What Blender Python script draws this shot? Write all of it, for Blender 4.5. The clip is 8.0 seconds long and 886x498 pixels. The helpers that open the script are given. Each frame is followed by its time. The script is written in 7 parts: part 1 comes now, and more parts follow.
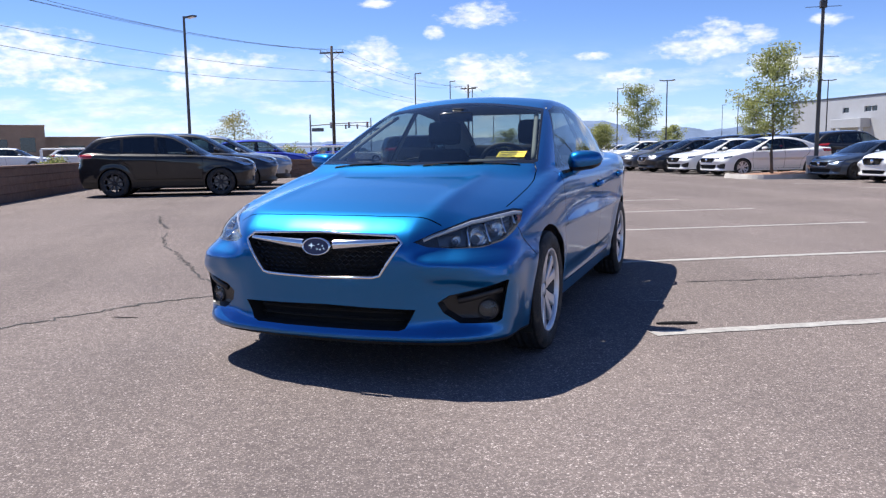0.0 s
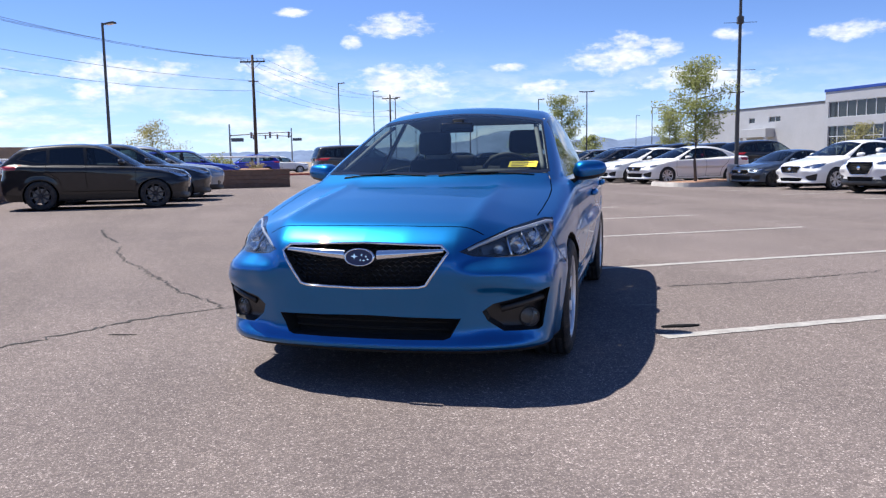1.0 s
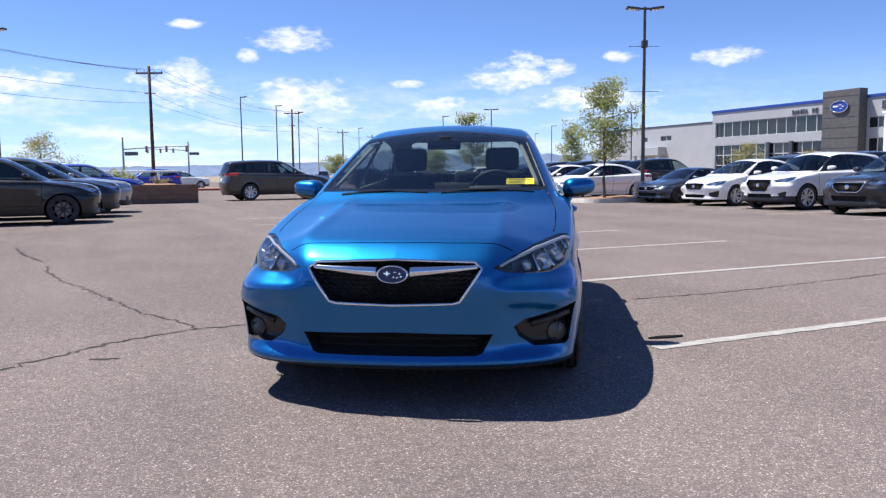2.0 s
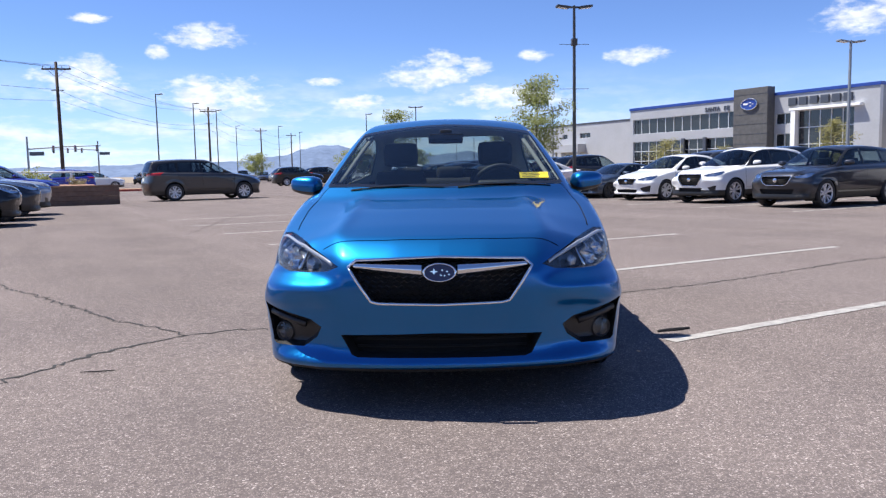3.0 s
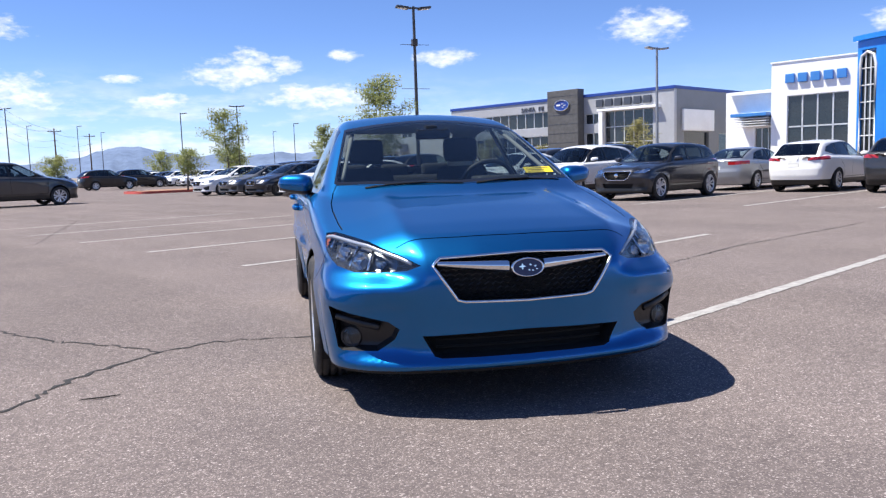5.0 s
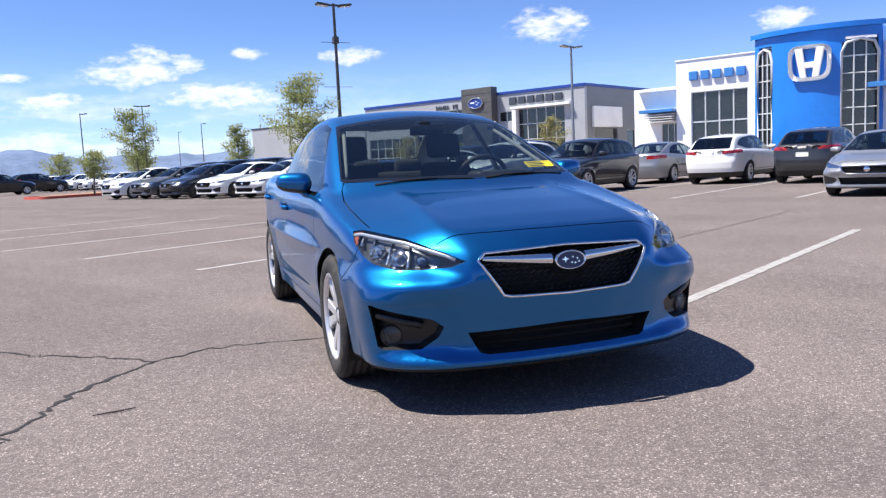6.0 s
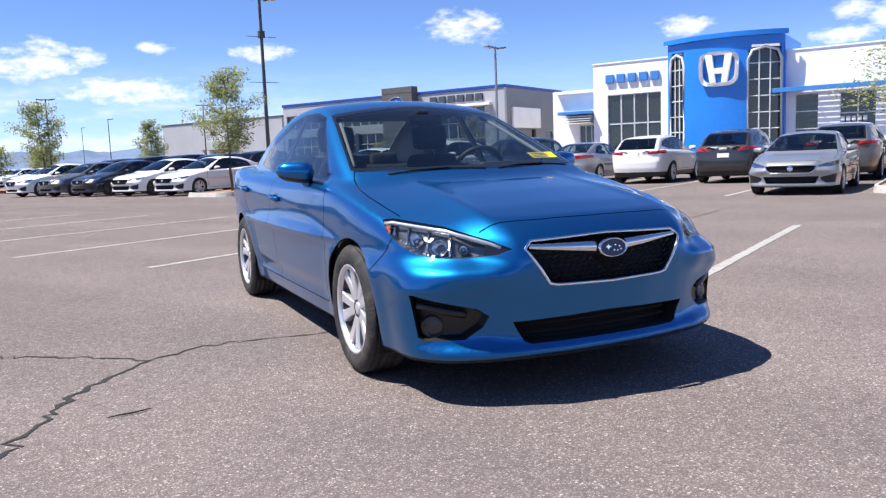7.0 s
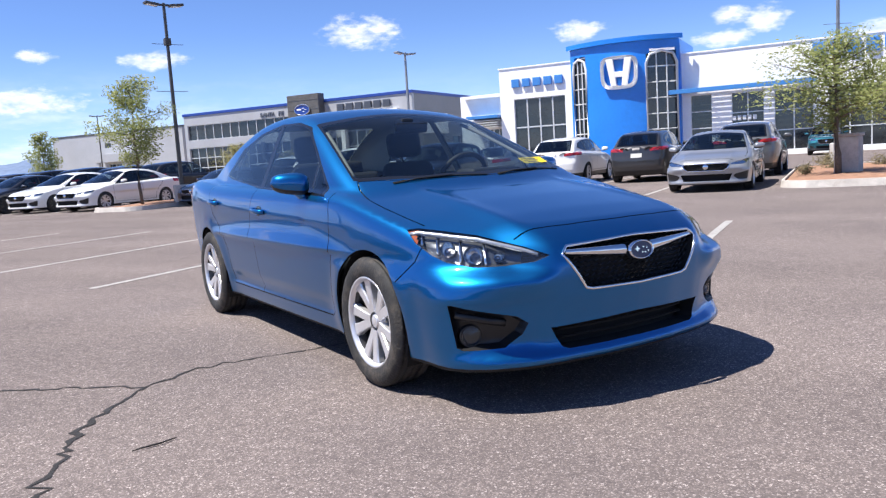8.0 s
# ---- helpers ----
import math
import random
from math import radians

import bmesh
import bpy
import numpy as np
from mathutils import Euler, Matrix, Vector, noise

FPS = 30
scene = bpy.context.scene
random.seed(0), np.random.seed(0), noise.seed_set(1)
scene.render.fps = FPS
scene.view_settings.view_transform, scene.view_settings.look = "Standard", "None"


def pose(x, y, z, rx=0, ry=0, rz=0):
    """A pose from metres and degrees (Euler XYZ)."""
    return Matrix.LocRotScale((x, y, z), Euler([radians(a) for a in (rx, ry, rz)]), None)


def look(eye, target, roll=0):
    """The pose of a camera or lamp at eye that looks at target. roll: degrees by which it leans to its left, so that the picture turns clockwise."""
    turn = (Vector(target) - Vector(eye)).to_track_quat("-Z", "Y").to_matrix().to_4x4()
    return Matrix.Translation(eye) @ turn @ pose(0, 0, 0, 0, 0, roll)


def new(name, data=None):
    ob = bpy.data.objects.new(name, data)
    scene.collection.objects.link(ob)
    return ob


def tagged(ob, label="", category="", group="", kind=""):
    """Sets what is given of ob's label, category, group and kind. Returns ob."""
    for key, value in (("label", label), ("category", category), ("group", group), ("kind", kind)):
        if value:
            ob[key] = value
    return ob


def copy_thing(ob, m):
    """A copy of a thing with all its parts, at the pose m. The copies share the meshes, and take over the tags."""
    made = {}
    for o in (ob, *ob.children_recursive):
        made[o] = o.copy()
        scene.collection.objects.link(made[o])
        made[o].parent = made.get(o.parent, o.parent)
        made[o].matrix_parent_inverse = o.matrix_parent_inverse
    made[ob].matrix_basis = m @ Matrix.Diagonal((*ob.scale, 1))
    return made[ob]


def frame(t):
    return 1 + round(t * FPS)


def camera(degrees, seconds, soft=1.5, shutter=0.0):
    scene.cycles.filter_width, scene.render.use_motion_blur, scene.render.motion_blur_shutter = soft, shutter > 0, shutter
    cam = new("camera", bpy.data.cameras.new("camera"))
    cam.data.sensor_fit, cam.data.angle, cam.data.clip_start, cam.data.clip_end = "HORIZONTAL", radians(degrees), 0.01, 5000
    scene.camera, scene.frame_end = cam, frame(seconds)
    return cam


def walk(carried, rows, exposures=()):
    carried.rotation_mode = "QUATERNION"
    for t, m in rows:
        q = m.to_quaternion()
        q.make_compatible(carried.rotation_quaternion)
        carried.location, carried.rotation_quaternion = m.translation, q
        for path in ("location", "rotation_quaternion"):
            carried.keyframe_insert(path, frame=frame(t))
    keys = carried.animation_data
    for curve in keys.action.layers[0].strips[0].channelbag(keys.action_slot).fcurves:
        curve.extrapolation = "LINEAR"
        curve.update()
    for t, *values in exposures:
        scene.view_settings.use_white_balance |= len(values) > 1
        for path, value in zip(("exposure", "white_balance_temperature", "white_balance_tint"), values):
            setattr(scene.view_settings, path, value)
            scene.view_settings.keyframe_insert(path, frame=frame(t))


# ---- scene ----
# ---------------------------------------------------------------- camera
cam = camera(59.6, 8.0, soft=1.3)
PATH = [
    (0, (1.784, -4.008, 1.059), (1.084, -2.152, 0.807), -0.7),
    (0.5, (1.539, -4.115, 1.049), (0.936, -2.223, 0.805), -0.2),
    (1, (1.265, -4.21, 1.069), (0.759, -2.289, 0.839), -0.9),
    (1.5, (0.997, -4.283, 1.073), (0.608, -2.332, 0.864), -0.8),
    (2, (0.683, -4.343, 1.083), (0.428, -2.369, 0.89), -0.6),
    (3.5, (-0.177, -4.184, 1.063), (-0.127, -2.196, 0.856), -1.5),
    (4, (-0.487, -4.175, 1.088), (-0.315, -2.194, 0.874), -1.7),
    (4.5, (-0.752, -4.131, 1.069), (-0.456, -2.165, 0.856), -1.5),
    (6, (-1.544, -3.874, 1.076), (-0.911, -1.991, 0.851), -2.7),
    (6.5, (-1.779, -3.77, 1.058), (-1.047, -1.923, 0.826), -2.3),
    (7, (-2.017, -3.6, 1.039), (-1.181, -1.799, 0.805), -2.2),
    (7.5, (-2.222, -3.462, 1.051), (-1.283, -1.712, 0.817), -2.8),
    (8, (-2.469, -3.314, 1.077), (-1.421, -1.627, 0.845), -3.6),
]
walk(cam, [(t, look(eye, target, roll)) for t, eye, target, roll in PATH], [(0, 0.68), (2, 0.69), (4, 0.73), (6, 0.79), (8, 0.83)])

# ---------------------------------------------------------------- sun and sky
SUN_DIR = Vector((-0.525, 0.165, 1.0)).normalized()
sun = new("sun", bpy.data.lights.new("sun", "SUN"))
sun.data.energy, sun.data.angle, sun.data.color = 5.0, radians(0.53), (1.0, 0.95, 0.88)
sun.matrix_world = look(SUN_DIR * 50, (0, 0, 0))

world = bpy.data.worlds.new("sky")
scene.world = world
world.use_nodes = True


class Nodes:
    """Short hand for building a node tree."""

    def __init__(self, tree):
        self.tree = tree

    def add(self, kind, **sockets):
        node = self.tree.nodes.new(kind)
        for key, value in sockets.items():
            self.set(node, key, value)
        return node

    def set(self, node, key, value):
        slot = node.inputs[int(key[1:])] if key[0] == "i" and key[1:].isdigit() else node.inputs[key.replace("_", " ")]
        if isinstance(value, bpy.types.NodeSocket):
            self.tree.links.new(value, slot)
        else:
            slot.default_value = value

    def math(self, op, a, b=0.0, c=0.0, clamp=False):
        node = self.tree.nodes.new("ShaderNodeMath")
        node.operation, node.use_clamp = op, clamp
        for i, value in enumerate((a, b, c)):
            self.set(node, "i%d" % i, value)
        return node.outputs[0]

    def mix(self, fac, a, b):
        node = self.tree.nodes.new("ShaderNodeMix")
        node.data_type = "RGBA"
        self.set(node, "i0", fac), self.set(node, "i6", a), self.set(node, "i7", b)
        return node.outputs[2]

    def ramp(self, value, lo, hi, a=0.0, b=1.0, smooth=True):
        node = self.tree.nodes.new("ShaderNodeMapRange")
        node.interpolation_type = "SMOOTHSTEP" if smooth else "LINEAR"
        for i, v in enumerate((value, lo, hi, a, b)):
            self.set(node, "i%d" % i, v)
        return node.outputs[0]

    def noise(self, vec, scale, detail=3.0, rough=0.55):
        node = self.tree.nodes.new("ShaderNodeTexNoise")
        self.set(node, "Vector", vec), self.set(node, "Scale", scale)
        self.set(node, "Detail", detail), self.set(node, "Roughness", rough)
        return node.outputs[0]


def build_sky():
    n = Nodes(world.node_tree)
    back = world.node_tree.nodes["Background"]
    sky = n.add("ShaderNodeTexSky")
    sky.sky_type, sky.sun_disc = "NISHITA", False
    sky.sun_elevation = math.asin(SUN_DIR.z)
    sky.sun_rotation = math.atan2(SUN_DIR.x, SUN_DIR.y)
    sky.altitude, sky.air_density, sky.dust_density, sky.ozone_density = 3000, 1.0, 0.15, 4.5
    co = n.add("ShaderNodeTexCoord").outputs["Generated"]
    sep = n.add("ShaderNodeSeparateXYZ", Vector=co)
    x, y, z = sep.outputs
    az = n.math("MULTIPLY", n.math("ARCTAN2", x, y), 57.2958)
    el = n.math("MULTIPLY", n.math("ARCSINE", z), 57.2958)
    # puffs of cumulus: azimuth, elevation, half width, half height in degrees
    first = [(-18, 9.5, 3.1, 0.95), (-21.1, 8.4, 0.9, 0.5), (-48.5, 6.3, 5.2, 2.1), (-46, 4.6, 2.6, 0.7), (-36.8, 6.2, 5.2, 1.0),
             (-37.8, 5.0, 2.6, 0.9), (-25.8, 6.3, 3.2, 1.8), (-17.2, 5.5, 4.6, 1.4), (-7.5, 5.0, 2.3, 0.7), (-2.3, 6.9, 3.3, 1.2),
             (-1.2, 8.0, 1.5, 0.9), (1.3, 7.4, 1.2, 0.7)]
    second = [(-25.2, 10.4, 1.5, 0.35), (3.4, 5.3, 5.0, 1.0), (5.3, 8.1, 1.3, 0.45), (12.5, 7.8, 2.4, 0.65), (27.1, 9.2, 3.1, 1.25),
              (42.4, 8.4, 2.2, 0.75), (52.8, 8.3, 1.4, 0.7), (54.9, 7.8, 1.6, 1.0), (52.2, 6.9, 2.2, 0.65), (61.8, 6.2, 2.6, 0.9),
              (-9.9, 6.5, 1.4, 0.35), (-60, 7, 4, 1.5), (95, 12, 9, 3), (150, 14, 12, 3), (-110, 16, 12, 4), (-160, 10, 10, 3)]
    best = None
    for a0, e0, wa, we in first + second:
        da = n.math("MULTIPLY", n.math("SUBTRACT", az, a0), 1 / wa)
        de = n.math("MULTIPLY", n.math("SUBTRACT", el, e0), 1 / we)
        d = n.math("ADD", n.math("MULTIPLY", da, da), n.math("MULTIPLY", de, de))
        best = d if best is None else n.math("MINIMUM", best, d)
    flat = n.add("ShaderNodeCombineXYZ", X=n.math("MULTIPLY", az, 0.35), Y=n.math("MULTIPLY", el, 0.75), Z=0.0).outputs[0]
    big = n.noise(flat, 1.3, 7.0, 0.55)
    dens = n.math("ADD", n.math("SUBTRACT", 0.95, best), n.math("MULTIPLY", n.math("SUBTRACT", big, 0.5), 2.9))
    dens = n.math("ADD", dens, n.math("MULTIPLY", n.math("SUBTRACT", n.noise(flat, 4.2, 5.0, 0.55), 0.5), 1.7))
    puff = n.ramp(dens, -0.15, 1.25)
    # thin veil of haze cloud near the horizon
    low = n.noise(n.add("ShaderNodeCombineXYZ", X=n.math("MULTIPLY", az, 0.12), Y=n.math("MULTIPLY", el, 0.5), Z=3.0).outputs[0], 1.6, 5.0, 0.6)
    veil = n.math("MULTIPLY", n.ramp(low, 0.40, 0.66), n.math("MULTIPLY", n.ramp(el, 8.0, 2.5), n.ramp(az, 30.0, -15.0, 0.10, 0.62)))
    shade = n.noise(flat, 3.0, 3.0, 0.5)
    white = n.mix(n.ramp(shade, 0.3, 0.7), (7.2, 7.6, 8.6, 1), (9.6, 9.8, 10.2, 1))
    hazy = n.math("MULTIPLY", n.ramp(el, 10.0, 0.0), 0.40)
    deep = n.add("ShaderNodeMix")
    deep.data_type, deep.blend_type = "RGBA", "MULTIPLY"
    n.set(deep, "i0", 1.0), n.set(deep, "i6", sky.outputs[0]), n.set(deep, "i7", (0.99, 1.07, 1.34, 1))
    base = n.mix(hazy, deep.outputs[2], (5.0, 6.9, 10.2, 1))
    col = n.mix(n.math("MAXIMUM", n.math("MULTIPLY", puff, 0.92), veil, clamp=True), base, white)
    n.set(back, "Color", col)
    n.set(back, "Strength", 0.079)


build_sky()

# ---------------------------------------------------------------- materials


def rgba(c):
    return (c[0], c[1], c[2], 1.0)


def material(name, color, rough=0.5, metal=0.0, coat=0.0, vary=0.0, scale=8.0, bump=0.0, bump_scale=60.0, spec=0.5, dirt=0.0, dirt_color=(0.25, 0.2, 0.15)):
    """A principled material with two scales of variation in colour and relief, in metres."""
    m = bpy.data.materials.new(name)
    m.use_nodes = True
    n = Nodes(m.node_tree)
    p = m.node_tree.nodes["Principled BSDF"]
    p.inputs["Base Color"].default_value = rgba(color)
    p.inputs["Roughness"].default_value, p.inputs["Metallic"].default_value = rough, metal
    p.inputs["Coat Weight"].default_value, p.inputs["Coat Roughness"].default_value = coat, 0.03
    p.inputs["Specular IOR Level"].default_value = spec
    if vary or bump or dirt:
        co = n.add("ShaderNodeTexCoord").outputs["Object"]
        col = rgba(color)
        if vary:
            a, b = n.noise(co, scale, 4.0), n.noise(co, scale * 9, 3.0)
            f = n.math("ADD", n.math("MULTIPLY", a, 0.6), n.math("MULTIPLY", b, 0.4))
            dark = tuple(c * (1 - vary) for c in color) + (1,)
            light = tuple(min(1, c * (1 + vary)) for c in color) + (1,)
            col = n.mix(n.ramp(f, 0.3, 0.7), dark, light)
        if dirt:
            d = n.ramp(n.noise(co, scale * 0.6, 5.0, 0.65), 0.45, 0.75, 0.0, dirt)
            col = n.mix(d, col, rgba(dirt_color))
        n.set(p, "Base Color", col)
        if bump:
            b = n.add("ShaderNodeBump", Strength=bump, Distance=0.01, Height=n.noise(co, bump_scale, 4.0))
            n.set(p, "Normal", b.outputs[0])
    return m


def paint(name, color, metal=0.35, rough=0.38, flake=0.25, shine=None):
    """Automotive paint: metallic base with fine flakes under clear lacquer, a little dust."""
    m = bpy.data.materials.new(name)
    m.use_nodes = True
    n = Nodes(m.node_tree)
    p = m.node_tree.nodes["Principled BSDF"]
    co = n.add("ShaderNodeTexCoord").outputs["Object"]
    fl = n.add("ShaderNodeTexVoronoi", Vector=co, Scale=1400.0)
    col = n.mix(n.math("MULTIPLY", fl.outputs["Distance"], flake, clamp=True), rgba(color), rgba([min(1, c * 1.6) for c in color]))
    dust = n.ramp(n.noise(co, 3.0, 5.0, 0.6), 0.45, 0.8, 0.0, 0.02)
    n.set(p, "Base Color", n.mix(dust, col, (0.35, 0.3, 0.26, 1)))
    n.set(p, "Metallic", metal)
    n.set(p, "Roughness", rough)
    n.set(p, "Coat Weight", 1.0)
    n.set(p, "Specular IOR Level", 0.1)
    n.set(p, "Coat Roughness", n.ramp(n.noise(co, 7.0, 4.0), 0.4, 0.75, 0.02, 0.06))
    if shine:
        # metallic flake layer that flashes in a lighter hue
        fl2 = n.add("ShaderNodeBsdfGlossy", Color=rgba(shine), Roughness=0.46)
        mix = n.add("ShaderNodeMixShader", i0=0.22, i1=p.outputs[0], i2=fl2.outputs[0])
        m.node_tree.links.new(mix.outputs[0], m.node_tree.nodes["Material Output"].inputs[0])
    return m


def glass(name, tint, ior=1.5):
    """Thin pane: tinted see-through with a mirror gloss that grows at grazing angles."""
    m = bpy.data.materials.new(name)
    m.use_nodes = True
    n = Nodes(m.node_tree)
    m.node_tree.nodes.remove(m.node_tree.nodes["Principled BSDF"])
    clear = n.add("ShaderNodeBsdfTransparent", Color=rgba(tint))
    gloss = n.add("ShaderNodeBsdfGlossy", Roughness=0.02)
    edge = n.math("POWER", n.add("ShaderNodeLayerWeight", Blend=0.5).outputs["Facing"], 5.0)
    f0 = ((ior - 1) / (ior + 1)) ** 2 * 1.8
    mix = n.add("ShaderNodeMixShader", i0=n.math("MULTIPLY_ADD", edge, 1 - f0, f0), i1=clear.outputs[0], i2=gloss.outputs[0])
    m.node_tree.links.new(mix.outputs[0], m.node_tree.nodes["Material Output"].inputs[0])
    return m


def asphalt_material():
    m = bpy.data.materials.new("asphalt")
    m.use_nodes = True
    n = Nodes(m.node_tree)
    p = m.node_tree.nodes["Principled BSDF"]
    co = n.add("ShaderNodeTexCoord").outputs["Object"]
    stones = n.add("ShaderNodeTexVoronoi", Vector=co, Scale=150.0)
    tone = n.add("ShaderNodeSeparateColor", Color=stones.outputs["Color"])
    fine = n.noise(co, 240.0, 2.0)
    mid = n.noise(co, 26.0, 4.0, 0.65)
    wide = n.noise(co, 0.55, 4.0, 0.6)
    lanes = n.noise(n.add("ShaderNodeMapping", Vector=co, Rotation=(0, 0, radians(-58.7)), Scale=(0.9, 0.06, 1)).outputs[0], 0.7, 4.0)
    binder = n.mix(mid, (0.124, 0.107, 0.101, 1), (0.191, 0.163, 0.154, 1))
    pale = n.mix(tone.outputs[1], (0.224, 0.193, 0.183, 1), (0.343, 0.303, 0.288, 1))
    col = n.mix(n.ramp(tone.outputs[0], 0.50, 0.62), binder, pale)
    col = n.mix(n.ramp(stones.outputs["Distance"], 0.35, 0.6), col, (0.148, 0.129, 0.126, 1))
    col = n.mix(n.ramp(tone.outputs[2], 0.965, 0.99), col, (0.400, 0.361, 0.348, 1))
    grit = n.math("ADD", n.math("MULTIPLY", n.noise(co, 62.0, 2.0, 0.5), 0.6), n.math("MULTIPLY", n.noise(co, 17.0, 3.0, 0.6), 0.4))
    mul0 = n.add("ShaderNodeMix")
    mul0.data_type, mul0.blend_type = "RGBA", "MULTIPLY"
    n.set(mul0, "i0", 1.0), n.set(mul0, "i6", col), n.set(mul0, "i7", n.mix(n.ramp(grit, 0.36, 0.64, smooth=False), (0.76, 0.76, 0.77, 1), (1.24, 1.23, 1.22, 1)))
    col = mul0.outputs[2]
    hue = n.mix(n.ramp(wide, 0.3, 0.7), (0.92, 0.90, 0.90, 1), (1.08, 1.05, 1.03, 1))
    mul = n.add("ShaderNodeMix")
    mul.data_type, mul.blend_type = "RGBA", "MULTIPLY"
    n.set(mul, "i0", 1.0), n.set(mul, "i6", col), n.set(mul, "i7", hue)
    track = n.mix(n.ramp(lanes, 0.35, 0.65), (0.90, 0.90, 0.90, 1), (1.06, 1.06, 1.06, 1))
    mul2 = n.add("ShaderNodeMix")
    mul2.data_type, mul2.blend_type = "RGBA", "MULTIPLY"
    n.set(mul2, "i0", 1.0), n.set(mul2, "i6", mul.outputs[2]), n.set(mul2, "i7", track)
    oil = n.ramp(n.noise(co, 1.3, 3.0, 0.5), 0.68, 0.78, 0.0, 0.35)
    n.set(p, "Base Color", n.mix(oil, mul2.outputs[2], (0.08, 0.07, 0.065, 1)))
    n.set(p, "Roughness", 0.92)
    n.set(p, "Specular IOR Level", 0.06)
    h = n.math("ADD", n.math("MULTIPLY", n.ramp(stones.outputs["Distance"], 0.0, 0.6, 1.0, 0.0), 0.8), n.math("MULTIPLY", fine, 0.3))
    bump = n.add("ShaderNodeBump", Strength=0.45, Distance=0.004, Height=h)
    n.set(p, "Normal", bump.outputs[0])
    return m


M = {}
M["asphalt"] = asphalt_material()
M["blue"] = paint("blue_paint", (0.002, 0.074, 0.235), metal=0.97, rough=0.29, shine=(0.015, 0.30, 0.72))
M["line"] = material("road_paint", (0.35, 0.337, 0.32), 0.8, vary=0.30, scale=14, bump=0.3, bump_scale=160, dirt=0.75, dirt_color=(0.28, 0.25, 0.23))
M["tar"] = material("tar", (0.018, 0.016, 0.015), 0.8, vary=0.4, scale=30, bump=0.5)
M["glass"] = glass("clear_glass", (0.64, 0.70, 0.69), 1.36)
M["glass_side"] = glass("side_glass", (0.45, 0.53, 0.54), 1.55)
M["glass_dark"] = glass("dark_glass", (0.10, 0.12, 0.13), 1.6)
M["lens"] = glass("lamp_lens", (0.93, 0.95, 0.96), 1.45)
M["tyre"] = material("tyre_rubber", (0.018, 0.018, 0.019), 0.75, vary=0.3, scale=20, bump=0.4, bump_scale=90, dirt=0.25)
M["rim"] = material("alloy", (0.72, 0.72, 0.74), 0.34, 0.65, coat=0.3, vary=0.08, scale=20)
M["rim_dark"] = material("dark_rims_and_barrel_shade", (0.06, 0.06, 0.065), 0.35, 0.7, vary=0.15)
M["disc"] = material("brake_steel", (0.20, 0.19, 0.18), 0.45, 0.9, vary=0.3, scale=30)
M["chrome"] = material("chrome", (0.78, 0.79, 0.80), 0.07, 1.0)
M["reflector"] = material("lamp_reflector", (0.72, 0.73, 0.75), 0.16, 1.0)
M["lamp_trim"] = material("lamp_strip", (0.55, 0.56, 0.58), 0.22, 0.6)
M["lamp_body"] = material("lamp_housing", (0.15, 0.155, 0.165), 0.22, 0.7)
M["black"] = material("black_plastic", (0.012, 0.012, 0.013), 0.38, vary=0.25, scale=25, bump=0.15, bump_scale=240)
M["gloss_black"] = material("gloss_black", (0.010, 0.010, 0.011), 0.10)
# near-black for black parts; in recesses it stands in for shade
M["void"] = material("black_parts_and_shade", (0.006, 0.006, 0.006), 0.9)
M["under"] = material("underbody", (0.012, 0.012, 0.012), 0.9, vary=0.3)
M["amber"] = material("amber_lens", (0.34, 0.085, 0.022), 0.15, coat=0.8)
M["red"] = material("red_lens", (0.35, 0.012, 0.012), 0.12, coat=0.9)
M["fabric"] = material("seat_cloth", (0.030, 0.031, 0.034), 0.95, vary=0.35, scale=60, bump=0.3, bump_scale=300)
M["dash"] = material("dash_plastic", (0.024, 0.024, 0.026), 0.6, vary=0.15, scale=40, bump=0.2, bump_scale=300)
M["liner"] = material("headliner", (0.55, 0.54, 0.50), 0.95, vary=0.12, scale=40)
M["trim_cloth"] = material("pillar_cloth", (0.30, 0.295, 0.28), 0.95, vary=0.12, scale=40)
M["emblem_blue"] = material("emblem_enamel", (0.006, 0.010, 0.07), 0.35, coat=0.2)
M["yellow"] = material("yellow_card", (0.85, 0.62, 0.02), 0.6, vary=0.06, scale=30)
M["ink"] = material("ink", (0.05, 0.04, 0.03), 0.7)

# ---------------------------------------------------------------- tools for meshes


def mesh_from(name, verts, faces, smooth=False, normals=None):
    me = bpy.data.meshes.new(name)
    me.from_pydata([tuple(map(float, v)) for v in verts], [], faces)
    me.update()
    if smooth:
        me.polygons.foreach_set("use_smooth", [True] * len(me.polygons))
    if normals is not None:
        me.normals_split_custom_set_from_vertices([tuple(map(float, v)) for v in normals])
    return me


def part(name, data, mat, parent=None, label="", m=None, smooth=None):
    """Links a mesh or a bmesh as one object, under a thing or a part."""
    if isinstance(data, bmesh.types.BMesh):
        me = bpy.data.meshes.new(name)
        data.to_mesh(me)
        data.free()
        if smooth:
            me.polygons.foreach_set("use_smooth", [True] * len(me.polygons))
    else:
        me = data
    if not me.materials:
        for k in (mat if isinstance(mat, (list, tuple)) else [mat]):
            me.materials.append(M[k] if isinstance(k, str) else k)
    ob = new(name, me)
    ob.parent = parent
    if m is not None:
        ob.matrix_basis = m
    return tagged(ob, label)


def thing(name, label, category, group="", kind="", m=None):
    """An Empty at the base of a thing, to carry its parts."""
    ob = new(name)
    ob.empty_display_size = 0.2
    if m is not None:
        ob.matrix_basis = m
    return tagged(ob, label, category, group, kind)


